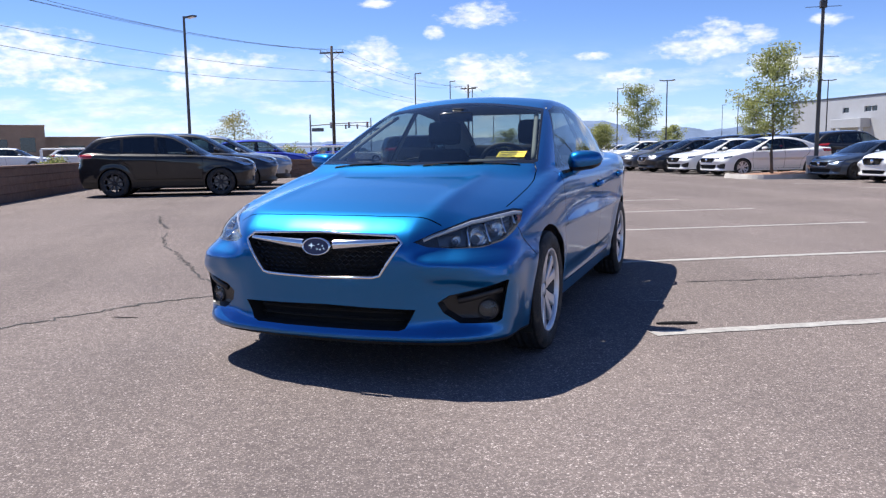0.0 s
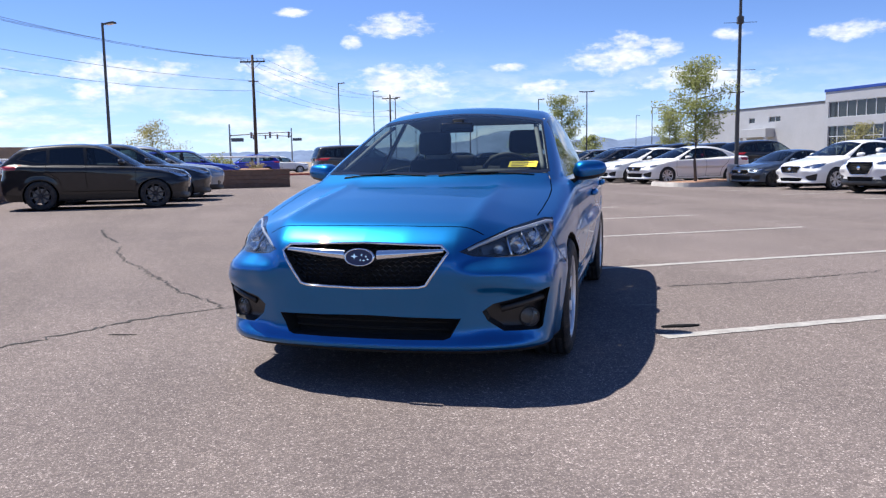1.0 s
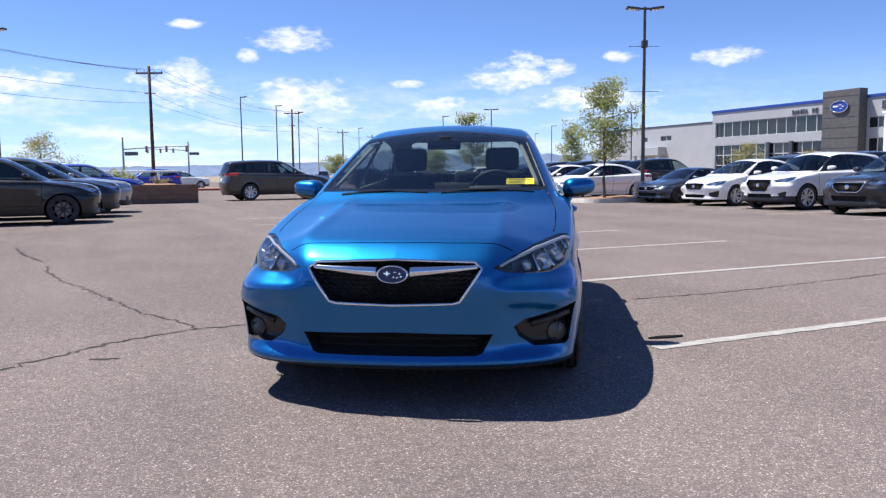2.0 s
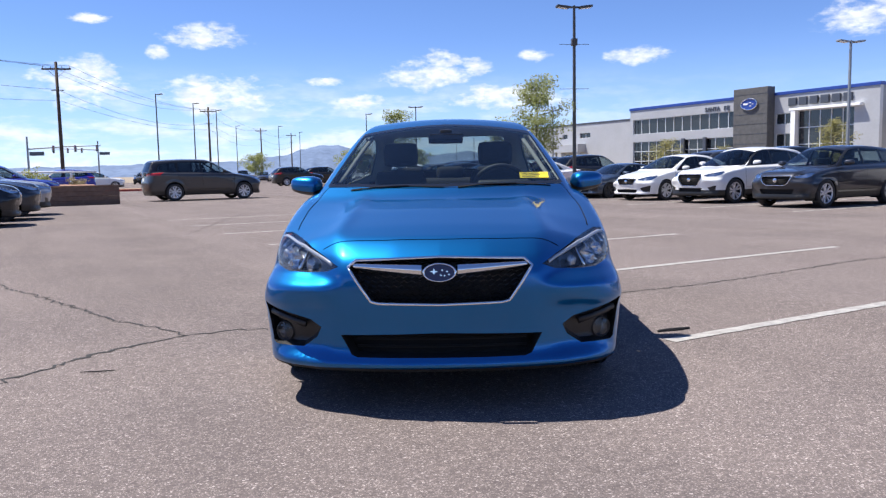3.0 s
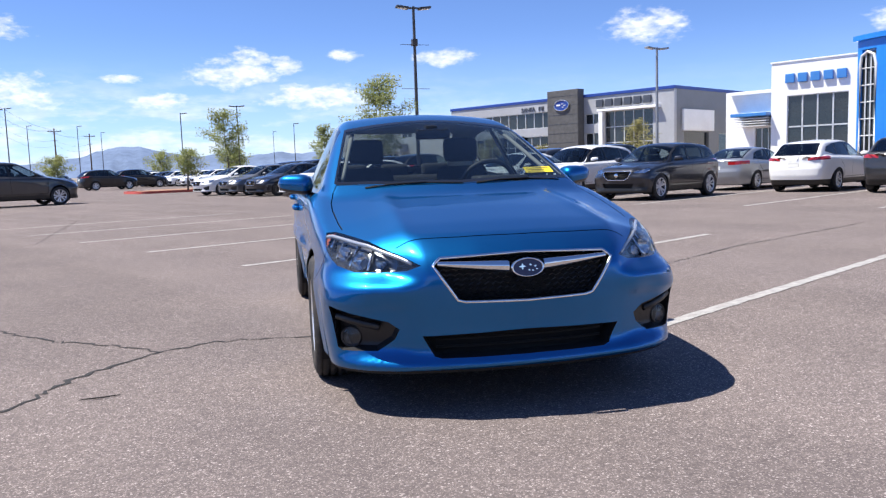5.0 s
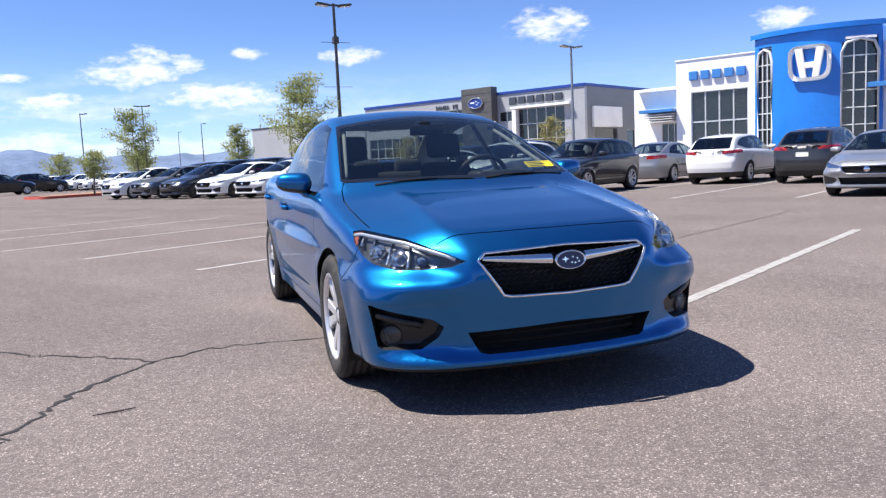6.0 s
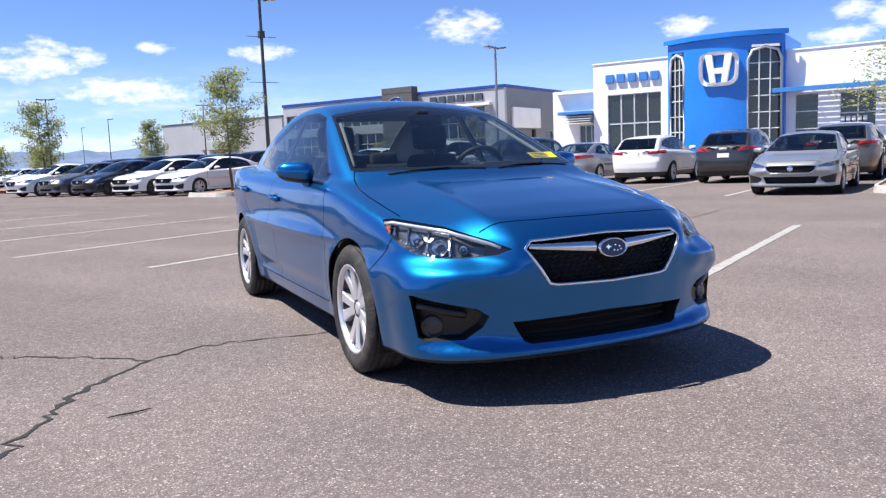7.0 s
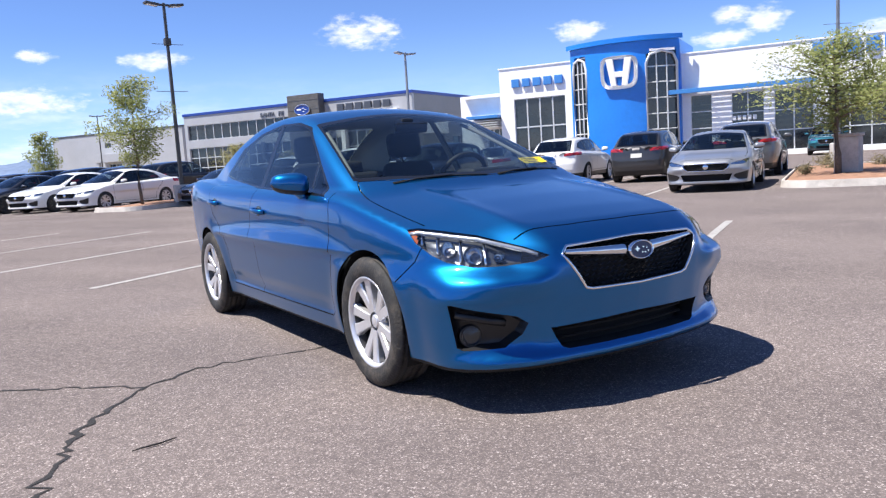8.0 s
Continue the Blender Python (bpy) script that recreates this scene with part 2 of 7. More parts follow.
def add_box(bm, x0, x1, y0, y1, z0, z1, bevel=0.0, m=None):
    r = bmesh.ops.create_cube(bm, size=1)["verts"]
    for v in r:
        v.co = Vector(((x0 + x1) / 2 + v.co.x * (x1 - x0), (y0 + y1) / 2 + v.co.y * (y1 - y0), (z0 + z1) / 2 + v.co.z * (z1 - z0)))
    if bevel:
        es = list({e for v in r for e in v.link_edges})
        out = bmesh.ops.bevel(bm, geom=es, offset=bevel, segments=2, affect="EDGES", profile=0.6)
        r = list({v for f in out["faces"] for v in f.verts} | {v for v in r if v.is_valid})
    if m is not None:
        for v in r:
            v.co = m @ v.co
    return r


def box_mesh(x0, x1, y0, y1, z0, z1, bevel=0.0, m=None):
    bm = bmesh.new()
    add_box(bm, x0, x1, y0, y1, z0, z1, bevel, m)
    return bm


def grid_faces(rows, cols, wrap=False):
    out = []
    for i in range(rows - 1):
        for j in range(cols if wrap else cols - 1):
            k = (j + 1) % cols
            out.append((i * cols + j, i * cols + k, (i + 1) * cols + k, (i + 1) * cols + j))
    return out


def lathe(profile, n=32, axis="x"):
    """A surface of revolution from (radius, along) pairs."""
    vs = []
    for r, a in profile:
        for j in range(n):
            t = 2 * math.pi * j / n
            c, s = r * math.cos(t), r * math.sin(t)
            vs.append((a, c, s) if axis == "x" else (c, s, a))
    return vs, grid_faces(len(profile), n, True)


def sweep(points, radius, sides=6, closed=False, flat=None):
    """A tube along a line of points; flat=(w, h) gives an oval section, upright."""
    pts = [Vector(p) for p in points]
    n = len(pts)
    vs = []
    for i, p in enumerate(pts):
        a = pts[(i - 1) % n] if (closed or i) else p
        b = pts[(i + 1) % n] if (closed or i < n - 1) else p
        d = (b - a).normalized()
        side = d.cross(Vector((0, 0, 1)))
        side = side.normalized() if side.length > 1e-4 else Vector((1, 0, 0))
        up = side.cross(d).normalized()
        rw, rh = flat if flat else (radius, radius)
        if not flat and not isinstance(radius, (int, float)):
            rw = rh = radius[i]
        for j in range(sides):
            t = 2 * math.pi * j / sides
            vs.append(p + side * rw * math.cos(t) + up * rh * math.sin(t))
    fs = grid_faces(n, sides, True)
    if closed:
        fs += [((n - 1) * sides + j, (n - 1) * sides + (j + 1) % sides, (j + 1) % sides, j) for j in range(sides)]
    else:
        fs += [tuple(range(sides))[::-1], tuple((n - 1) * sides + j for j in range(sides))]
    return vs, fs


def curve(knots, blur):
    """A smooth function through softened knots."""
    xs, ys = np.array([k[0] for k in knots], float), np.array([k[1] for k in knots], float)
    pad = 4 * blur
    g = np.linspace(xs[0] - pad, xs[-1] + pad, 1500)
    s0, s1 = (ys[1] - ys[0]) / (xs[1] - xs[0]), (ys[-1] - ys[-2]) / (xs[-1] - xs[-2])
    v = np.where(g < xs[0], ys[0] + (g - xs[0]) * s0, np.where(g > xs[-1], ys[-1] + (g - xs[-1]) * s1, np.interp(g, xs, ys)))
    step = g[1] - g[0]
    r = max(2, int(3 * blur / step))
    kern = np.exp(-0.5 * (np.arange(-r, r + 1) * step / blur) ** 2)
    kern /= kern.sum()
    v = np.convolve(np.pad(v, r, mode="edge"), kern, "valid")
    return lambda q: np.interp(q, g, v)


def smax(a, b, k):
    h = np.clip(0.5 + 0.5 * (a - b) / k, 0, 1)
    return b * (1 - h) + a * h + k * h * (1 - h)


def smin(a, b, k):
    return -smax(-a, -b, k)


def step(lo, hi, v):
    t = np.clip((v - lo) / (hi - lo), 0, 1)
    return t * t * (3 - 2 * t)


# ---------------------------------------------------------------- car bodies
# Model axes: the nose looks along -y, the front axle is at y = 0, z is up.

SEDAN = dict(yf=-0.945, yr=3.69, wb=2.67, w=0.885, r=0.316, zs=1.0, belt=0.93,
             deck=[(-1.0, 0.655), (-0.94, 0.692), (-0.88, 0.730), (-0.79, 0.770), (-0.6, 0.818), (-0.3, 0.872), (0, 0.915), (0.3, 0.958),
                   (0.5, 0.975), (1.2, 0.985), (2.6, 1.01), (3.0, 1.035), (3.35, 1.05), (3.6, 1.045), (3.72, 1.00)],
             ws=(0.20, 0.985, 1.20, 1.415), roof=[(0.9, 1.385), (1.2, 1.425), (1.6, 1.452), (1.9, 1.45), (2.3, 1.418), (2.7, 1.345), (3.0, 1.25), (3.3, 1.1)],
             rear=(3.30, 1.06, 2.35, 1.405), gw=[(0.2, 0.745), (0.6, 0.785), (1.3, 0.80), (2.0, 0.79), (2.6, 0.755), (3.1, 0.69), (3.4, 0.64)], tum=0.46)
SEDAN_PLAIN = dict(SEDAN, blur=0.04)
SUV = dict(blur=0.04, yf=-0.92, yr=3.72, wb=2.70, w=0.92, r=0.36, zs=1.24, belt=1.10,
           deck=[(-1.0, 0.80), (-0.92, 0.86), (-0.85, 0.91), (-0.75, 0.95), (-0.5, 0.995), (-0.2, 1.03), (0.1, 1.065), (0.35, 1.09),
                 (0.6, 1.10), (1.5, 1.12), (3.2, 1.16), (3.72, 1.12)],
           ws=(0.28, 1.10, 1.15, 1.60), roof=[(0.9, 1.575), (1.2, 1.63), (1.7, 1.672), (2.2, 1.668), (2.8, 1.625), (3.3, 1.545), (3.7, 1.46)],
           cut=0.02, rear=(3.70, 1.12, 3.16, 1.58), gw=[(0.2, 0.76), (0.6, 0.80), (1.3, 0.825), (2.2, 0.82), (3.0, 0.78), (3.7, 0.70)], tum=0.38)


def car_field(S):
    """The body as a smooth blend of front, side, top, rear and cabin surfaces: below zero inside."""
    kx, zs, yf, yr = S["w"] / 0.885, S["zs"], S["yf"], S["yr"]
    plan = curve([(0, 0), (0.2, 0.006), (0.4, 0.034), (0.55, 0.080), (0.68, 0.146), (0.75, 0.208), (0.80, 0.280), (0.834, 0.345), (0.858, 0.43), (0.874, 0.54), (0.888, 0.8), (0.915, 1.6)], 0.022)
    prof = curve([(0.08, 0.13), (0.185, 0.050), (0.205, 0.020), (0.226, 0.010), (0.250, 0.040), (0.30, 0.050), (0.40, 0.032), (0.48, 0.012), (0.56, 0.0), (0.62, 0.004),
                  (0.66, 0.022), (0.70, 0.05), (0.76, 0.12), (0.9, 0.32)], S.get("blur", 0.013))
    side = curve([(0, 0.850), (0.06, 0.862), (0.13, 0.872), (0.20, 0.880), (0.31, 0.882), (0.5, 0.886), (0.68, 0.885), (0.78, 0.878), (0.88, 0.846), (0.95, 0.79), (1, 0.70)], 0.03)
    deck, roof, gw = curve(S["deck"], 0.035), curve(S["roof"], 0.10), curve(S["gw"], 0.12)
    slope = curve([(-0.3, 0.55), (0, 0.50), (0.35, 0.36), (0.65, 0.24), (0.95, 0.15), (1.35, 0.05), (5, 0.05)], 0.1)
    yb, zb, yh, zh = S["ws"]
    yd, zd, yq, zq = S["rear"]
    sw, sr = (zh - zb) / (yh - yb), (zq - zd) / (yd - yq)
    kz = S["belt"] / 0.93

    def field(x, y, z):
        ax = np.abs(x)
        xn, zn = ax / kx, z / zs
        shelf = 0.070 * step(0.42, 0.60, xn) * step(0.548, 0.640, zn) - 0.020 * step(0.40, 0.54, xn) * step(0.62, 0.57, zn) * step(0.46, 0.54, zn)
        shelf = shelf - 0.010 * step(0.60, 0.74, xn) * np.exp(-((zn - 0.485) / 0.03) ** 2)
        lip = -0.014 * step(0.35, 0.6, xn) * step(0.278, 0.236, zn)
        hollow = 0.008 * step(0.46, 0.56, xn) * step(0.50, 0.44, zn) * step(0.26, 0.30, zn)
        corner = step(0.60, 0.46, zn)
        xp = xn + (0.020 * step(0.54, 0.66, zn) - 0.034 * corner * (1 - 0.8 * step(0.30, 0.22, zn))) * step(0.55, 0.80, xn)
        dp = (plan(xp + 0.004) - plan(xp - 0.004)) / 0.008 / kx
        front = (yf + plan(xp) + prof(zn) * zs + shelf + lip + hollow - y) / np.sqrt(1 + dp * dp)
        q = (y - yf) / (yr - yf)
        zc = (0.765 + 0.040 * y) * kz
        d = z - zc
        up = 0.5 * (d + np.sqrt(d * d + 0.014 ** 2))
        low = np.maximum(zc - 0.20 * kz - z, 0)
        bulge = -0.22 * up - 0.5 * up * up - 0.16 * low * low - 0.05 * np.maximum(-d, 0) * step(0.0, 0.2, -d)
        sill = 0.014 * step(0.40, 0.33, z / kz) * step(0.29, 0.31, z / kz) * step(0.35, 0.6, y) * step(2.4, 2.1, y)
        flare = 0.0
        for ya in (0.0, S["wb"]):
            rad = np.sqrt((y - ya) ** 2 + (z - S["r"]) ** 2)
            flare = flare + 0.016 * np.exp(-((rad - S["r"] * 1.14) / 0.075) ** 2)
        flank = ax - (side(q) * kx + bulge - sill + flare + 0.022 * corner * step(0.12, 0.04, q))
        xc = (0.49 - 0.045 * np.clip((y - yf) / 1.3, 0, 1)) * kx
        out = ax - xc
        soft = 0.5 * (out + np.sqrt(out * out + 0.016 ** 2))
        top = z - (deck(y) - 0.012 * (ax / xc) ** 2 * (ax < xc) - 0.012 * (ax >= xc) - slope(y - yf) * soft
                   + 0.0060 * np.exp(-(out / 0.05) ** 2) * step(0.15, 0.5, y - yf) * step(1.75, 1.35, y - yf))
        back = y - (yr - 0.75 * plan(xn * 0.99) - curve_rear(z / kz))
        bottom = (0.19 * zs - 0.01) - z
        body = smax(smax(top, flank, 0.075), front, 0.05)
        body = smax(body, back, 0.06)
        ws = (z - (zb + (y - yb - 0.38 * ax * ax) * sw)) / math.sqrt(1 + sw * sw)
        rw = (z - (zd + (yd - 0.15 * ax * ax - y) * sr)) / math.sqrt(1 + sr * sr)
        rf = z - (roof(y) - 0.05 * (ax / 0.6) ** 2)
        cs = (ax - (gw(y) - S["tum"] * (z - S["belt"]) - 0.10 * (z - S["belt"]) ** 2)) * 0.9
        cab = smax(smax(ws, rf, 0.09), rw, 0.10)
        cab = smax(smax(cab, cs, 0.055), S["belt"] - S.get("cut", 0.3) - z, 0.02)
        cab = np.maximum(cab, y - yd - 0.10)
        return smax(smin(body, cab, 0.018), bottom, 0.03)

    return field


curve_rear = curve([(0.05, 0.25), (0.2, 0.10), (0.3, 0.04), (0.45, 0.0), (0.62, 0.0), (0.75, 0.035), (0.95, 0.055), (1.05, 0.04), (1.12, 0.1), (1.6, 0.4)], 0.015)


def gradient(field, P):
    e = 0.0015
    g = np.stack([field(*(P + d).T) - field(*(P - d).T) for d in np.eye(3) * e], 1)
    return g / np.maximum(np.linalg.norm(g, axis=1, keepdims=True), 1e-9)


def car_shell(field, S, cols, front, mid, rear):
    """Rays from a spine inside the body meet its skin on an even grid."""
    z0 = S["belt"] * 0.60
    y0, y1 = S["yf"] + 1.02, S["yr"] - 0.78
    rings = [(y0, a) for a in np.linspace(89.4, 0, front)] + [(y, 0.0) for y in np.linspace(y0, y1, mid)[1:]]
    rings += [(y1, -a) for a in np.linspace(0, 89.4, rear)[1:]]
    th = np.linspace(-90, 90, cols + 1)
    th = np.concatenate([th, (180 - th)[::-1][1:-1]])
    O, D = [], []
    for y, a in rings:
        for t in th:
            ca = math.cos(radians(a))
            O.append((0, y, z0))
            D.append((ca * math.cos(radians(t)), -math.sin(radians(a)), ca * math.sin(radians(t))))
    O, D = np.array(O), np.array(D)
    lo, hi = np.full(len(O), 0.05), np.full(len(O), 2.2)
    for _ in range(34):
        c = (lo + hi) / 2
        inside = field(*(O + D * c[:, None]).T) < 0
        lo, hi = np.where(inside, c, lo), np.where(inside, hi, c)
    P = O + D * lo[:, None]
    n = len(th)
    faces = [f[::-1] for f in grid_faces(len(rings), n, True)]
    faces += [tuple(range(n)), tuple(range((len(rings) - 1) * n, len(rings) * n))[::-1]]
    bm = bmesh.new()
    vs = [bm.verts.new(p) for p in P]
    for f in faces:
        bm.faces.new([vs[i] for i in f])
    bmesh.ops.recalc_face_normals(bm, faces=bm.faces)
    bm.faces.layers.int.new("piece")
    return bm


def prism(poly, A, B):
    """Planes round a convex outline that is drawn in the axes A and B."""
    area = sum(p[0] * q[1] - p[1] * q[0] for p, q in zip(poly, poly[1:] + poly[:1]))
    if area < 0:
        poly = poly[::-1]
    out = []
    for p, q in zip(poly, poly[1:] + poly[:1]):
        no = (A * (q[1] - p[1]) - B * (q[0] - p[0]))
        if no.length > 1e-7:
            out.append((A * p[0] + B * p[1], no.normalized()))
    return out


def clip(bm, faces, planes):
    """Cuts the faces along the planes, one after the other, and gives those on the inner side of all."""
    for co, no in planes:
        if not faces:
            return []
        es = list({e for f in faces for e in f.edges})
        vs = list({v for f in faces for v in f.verts})
        r = bmesh.ops.bisect_plane(bm, geom=faces + es + vs, dist=1e-6, plane_co=co, plane_no=no)
        faces = [f for f in r["geom"] if isinstance(f, bmesh.types.BMFace) and (f.calc_center_median() - co).dot(no) < 0]
    return faces


def cut(bm, poly, A, B, toward, piece, of=(0,), more=()):
    """Marks what of the skin lies inside an outline, seen from the side 'toward', as a piece."""
    lay = bm.faces.layers.int["piece"]
    a0, a1 = min(p[0] for p in poly) - 0.12, max(p[0] for p in poly) + 0.12
    b0, b1 = min(p[1] for p in poly) - 0.12, max(p[1] for p in poly) + 0.12
    pick = []
    for f in bm.faces:
        if f[lay] in of and f.normal.dot(toward) > 0.08:
            c = f.calc_center_median()
            if a0 < c.dot(A) < a1 and b0 < c.dot(B) < b1:
                pick.append(f)
    got = clip(bm, pick, prism(poly, A, B) + list(more))
    for f in got:
        f[lay] = piece
    return got


def groove(bm, line, A, B, toward, width=0.006, of=(0,), more=()):
    """Cuts a shut line along the skin: narrow quads that are taken out afterwards."""
    for p, q in zip(line, line[1:]):
        d = Vector((q[0] - p[0], q[1] - p[1]))
        d.normalize()
        e, s = d * width * 0.5, Vector((-d.y, d.x)) * width * 0.5
        quad = [(p[0] - e.x - s.x, p[1] - e.y - s.y), (q[0] + e.x - s.x, q[1] + e.y - s.y), (q[0] + e.x + s.x, q[1] + e.y + s.y), (p[0] - e.x + s.x, p[1] - e.y + s.y)]
        cut(bm, quad, A, B, toward, 99, of, more)


X, Y, Z = Vector((1, 0, 0)), Vector((0, 1, 0)), Vector((0, 0, 1))
PIECES = dict(grille=1, intake=2, lamp=3, fog=5, screen=7, screen_edge=8, rear_glass=9, rear_edge=10, trim=11, window=12, tail=13, plate=14, under=15, cladding=16)


def islands(faces):
    """Groups of faces that hang together."""
    todo, out = set(faces), []
    while todo:
        seed = todo.pop()
        group, stack = [seed], [seed]
        while stack:
            for e in stack.pop().edges:
                for g in e.link_faces:
                    if g in todo:
                        todo.discard(g)
                        group.append(g)
                        stack.append(g)
        out.append(group)
    return out


def take(faces):
    """Vertices and faces of a group, as plain lists."""
    idx, vs, fs = {}, [], []
    for f in faces:
        row = []
        for v in f.verts:
            if v not in idx:
                idx[v] = len(vs)
                vs.append(tuple(v.co))
            row.append(idx[v])
        fs.append(tuple(row))
    return np.array(vs), fs


def rim_edges(fs):
    count = {}
    for f in fs:
        for a, b in zip(f, f[1:] + f[:1]):
            count[(a, b)] = 1
    return [(a, b) for a, b in count if (b, a) not in count]


def cavity(vs, fs, push, shrink=0.96):
    """A recess behind a hole: walls and a back in the shape of the skin that was there."""
    c = vs.mean(0)
    inner = c + (vs - c) * np.array([shrink, 1, shrink]) + np.array(push)
    n = len(vs)
    back = [tuple(i + n for i in f) for f in fs]
    walls = [(a, b, b + n, a + n) for a, b in rim_edges(fs)]
    return np.concatenate([vs, inner]), back + [w[::-1] for w in walls]


def windscreen_axes(S):
    yb, zb, yh, zh = S["ws"]
    a = math.atan2(zh - zb, yh - yb)
    return X, Vector((0, math.cos(a), math.sin(a))), Vector((0, -math.sin(a), math.cos(a)))


def model_car(S, F, res):
    """Cuts a body shell into its pieces. Gives a list of (name, verts, faces, normals, material key)."""
    field = car_field(S)
    bm = car_shell(field, S, *res)
    lay = bm.faces.layers.int["piece"]
    ws_a, ws_b, ws_n = windscreen_axes(S)
    front = -Y
    cut(bm, F["grille"], X, Z, front, 1)
    cut(bm, F["intake"], X, Z, front, 2)
    for sx in (1, -1):
        A, to = Vector((sx * 0.8, 0.6, 0)), Vector((sx * 0.6, -0.8, 0.2))
        cut(bm, F["lamp"], A, Z, to, 3, (0,), [(X * 0.2 * sx, -X * sx)])
        cut(bm, F["fog"], A, Z, to, 5, (0,), [(X * 0.3 * sx, -X * sx)])
        for ya in (0.0, S["wb"]):
            R = S["r"] * 1.115
            ring = [(ya + R * math.cos(2 * math.pi * k / 36), S["r"] + R * math.sin(2 * math.pi * k / 36)) for k in range(36)]
            pick = [f for f in bm.faces if f[lay] == 0 and sx * f.calc_center_median().x > 0.4 and abs(f.calc_center_median().y - ya) < R + 0.12 and f.calc_center_median().z < S["r"] + R + 0.1]
            for f in clip(bm, pick, prism(ring, Y, Z) + [(X * sx * (S["w"] - 0.31), -X * sx)]):
                f[lay] = 99
        for outline in F["dlo"]:
            cut(bm, outline, Y, Z, X * sx, 11, (0,), [(X * 0.3 * sx, -X * sx)])
        for pane in F["panes"]:
            cut(bm, pane, Y, Z, X * sx, 12, (11,), [(X * 0.3 * sx, -X * sx)])
        if "tail" in F:
            A, to = Vector((sx * 0.8, -0.6, 0)), Vector((sx * 0.6, 0.8, 0.0))
            cut(bm, F["tail"], A, Z, to, 13, (0,), [(X * 0.2 * sx, -X * sx)])
        for line in F.get("shuts", ()):
            groove(bm, line, Y, Z, X * sx, F.get("gap", 0.006), (0,), [(X * 0.45 * sx, -X * sx)])
        for line in F.get("bonnet", ()):
            groove(bm, [(sx * p[0], p[1]) for p in line], X, Y, Z, F.get("gap", 0.006))
    cut(bm, F["screen_edge"], ws_a, ws_b, ws_n, 8)
    cut(bm, F["screen"], ws_a, ws_b, ws_n, 7, (8,))
    cut(bm, F["rear_edge"], X, Z, Vector((0, 0.7, 0.7)), 10, (0,), [(Y * (S["rear"][2] - 0.5), -Y)])
    cut(bm, F["rear_glass"], X, Z, Vector((0, 0.7, 0.7)), 9, (10,), [(Y * (S["rear"][2] - 0.5), -Y)])
    if "plate" in F:
        cut(bm, F["plate"], X, Z, Y, 14, (0,), [(Y * (S["yr"] - 0.6), -Y)])
    low = F.get("cladding", 0)
    for f in list(bm.faces):
        f.tag = False
    for f in clip(bm, [f for f in bm.faces if f[lay] == 0 and f.calc_center_median().z < S["belt"] * 0.30], [(Z * (0.203 * S["zs"]), Z)]):
        f[lay] = 15
    if low:
        for f in clip(bm, [f for f in bm.faces if f[lay] == 0 and f.calc_center_median().z < low + 0.1], [(Z * low, Z)]):
            f[lay] = 16
    bmesh.ops.delete(bm, geom=[f for f in bm.faces if f[lay] == 99], context="FACES")
    out = []
    groups = {}
    for f in bm.faces:
        groups.setdefault(f[lay], []).append(f)
    skin = []
    for k, faces in sorted(groups.items()):
        for isle in islands(faces):
            if len(isle) < 3 and k == 0:
                continue
            vs, fs = take(isle)
            n = gradient(field, vs)
            if k in (0, 8, 10, 11, 16):
                skin.append((vs, fs, n, k))
            c = vs.mean(0)
            name, key = {0: ("body", "paint"), 1: ("grille", "void"), 2: ("air_intake", "void"), 3: ("headlight", "lens"), 5: ("fog_lamp_bezel", "black"),
                         7: ("windscreen", "glass"), 8: ("windscreen_surround", "gloss_black"), 9: ("rear_window", "glass_side"), 10: ("rear_window_surround", "gloss_black"),
                         11: ("window_trim", "black"), 12: ("side_window", "glass_side"), 13: ("tail_light", "red"), 14: ("number_plate", "plate"),
                         15: ("underbody", "under"), 16: ("cladding", "black")}[k]
            if k == 0:
                big = np.ptp(vs, axis=0)
                if abs(c[0]) < 0.1 and c[1] < 0.3 and big[0] > 1.0 and c[2] > S["belt"] * 0.8 and big[2] < 0.45:
                    name = "bonnet"
                elif abs(c[0]) > 0.6 and 0.3 < c[1] < 1.75 and big[1] < 1.6:
                    name = "front_door" if c[1] < 1.35 else "rear_door"
                elif abs(c[0]) > 0.6 and 1.35 < c[1] < 2.6 and big[1] < 1.6:
                    name = "rear_door"
                elif c[1] < -0.3 and big[0] > 1.0:
                    name = "front_bumper"
                elif len(isle) < 60:
                    name = "panel"
            out.append((name, vs, fs, n, key))
    bm.free()
    return out, skin, field


def march(field, starts, way, reach=2.5):
    """Where lines from outside first meet the skin."""
    P, d = np.array(starts, float), np.array(way, float)
    d = d / np.linalg.norm(d)
    ts = np.linspace(0, reach, 400)
    Q = P[:, None, :] + ts[None, :, None] * d
    v = field(Q[..., 0].ravel(), Q[..., 1].ravel(), Q[..., 2].ravel()).reshape(len(P), -1)
    k = np.maximum(np.argmax(v < 0, axis=1), 1)
    lo, hi = ts[k - 1], ts[k]
    for _ in range(18):
        c = (lo + hi) / 2
        inside = field(*(P + c[:, None] * d).T) < 0
        lo, hi = np.where(inside, lo, c), np.where(inside, c, hi)
    return P + lo[:, None] * d


def dense(poly, gap=0.03, closed=True):
    out = []
    for p, q in zip(poly, poly[1:] + (poly[:1] if closed else [])):
        n = max(1, int(math.hypot(q[0] - p[0], q[1] - p[1]) / gap))
        out += [(p[0] + (q[0] - p[0]) * k / n, p[1] + (q[1] - p[1]) * k / n) for k in range(n)]
    return out + ([] if closed else [poly[-1]])


def scaled(poly, k, c=None):
    cx, cy = c or (sum(p[0] for p in poly) / len(poly), sum(p[1] for p in poly) / len(poly))
    return [(cx + (p[0] - cx) * k, cy + (p[1] - cy) * k) for p in poly]


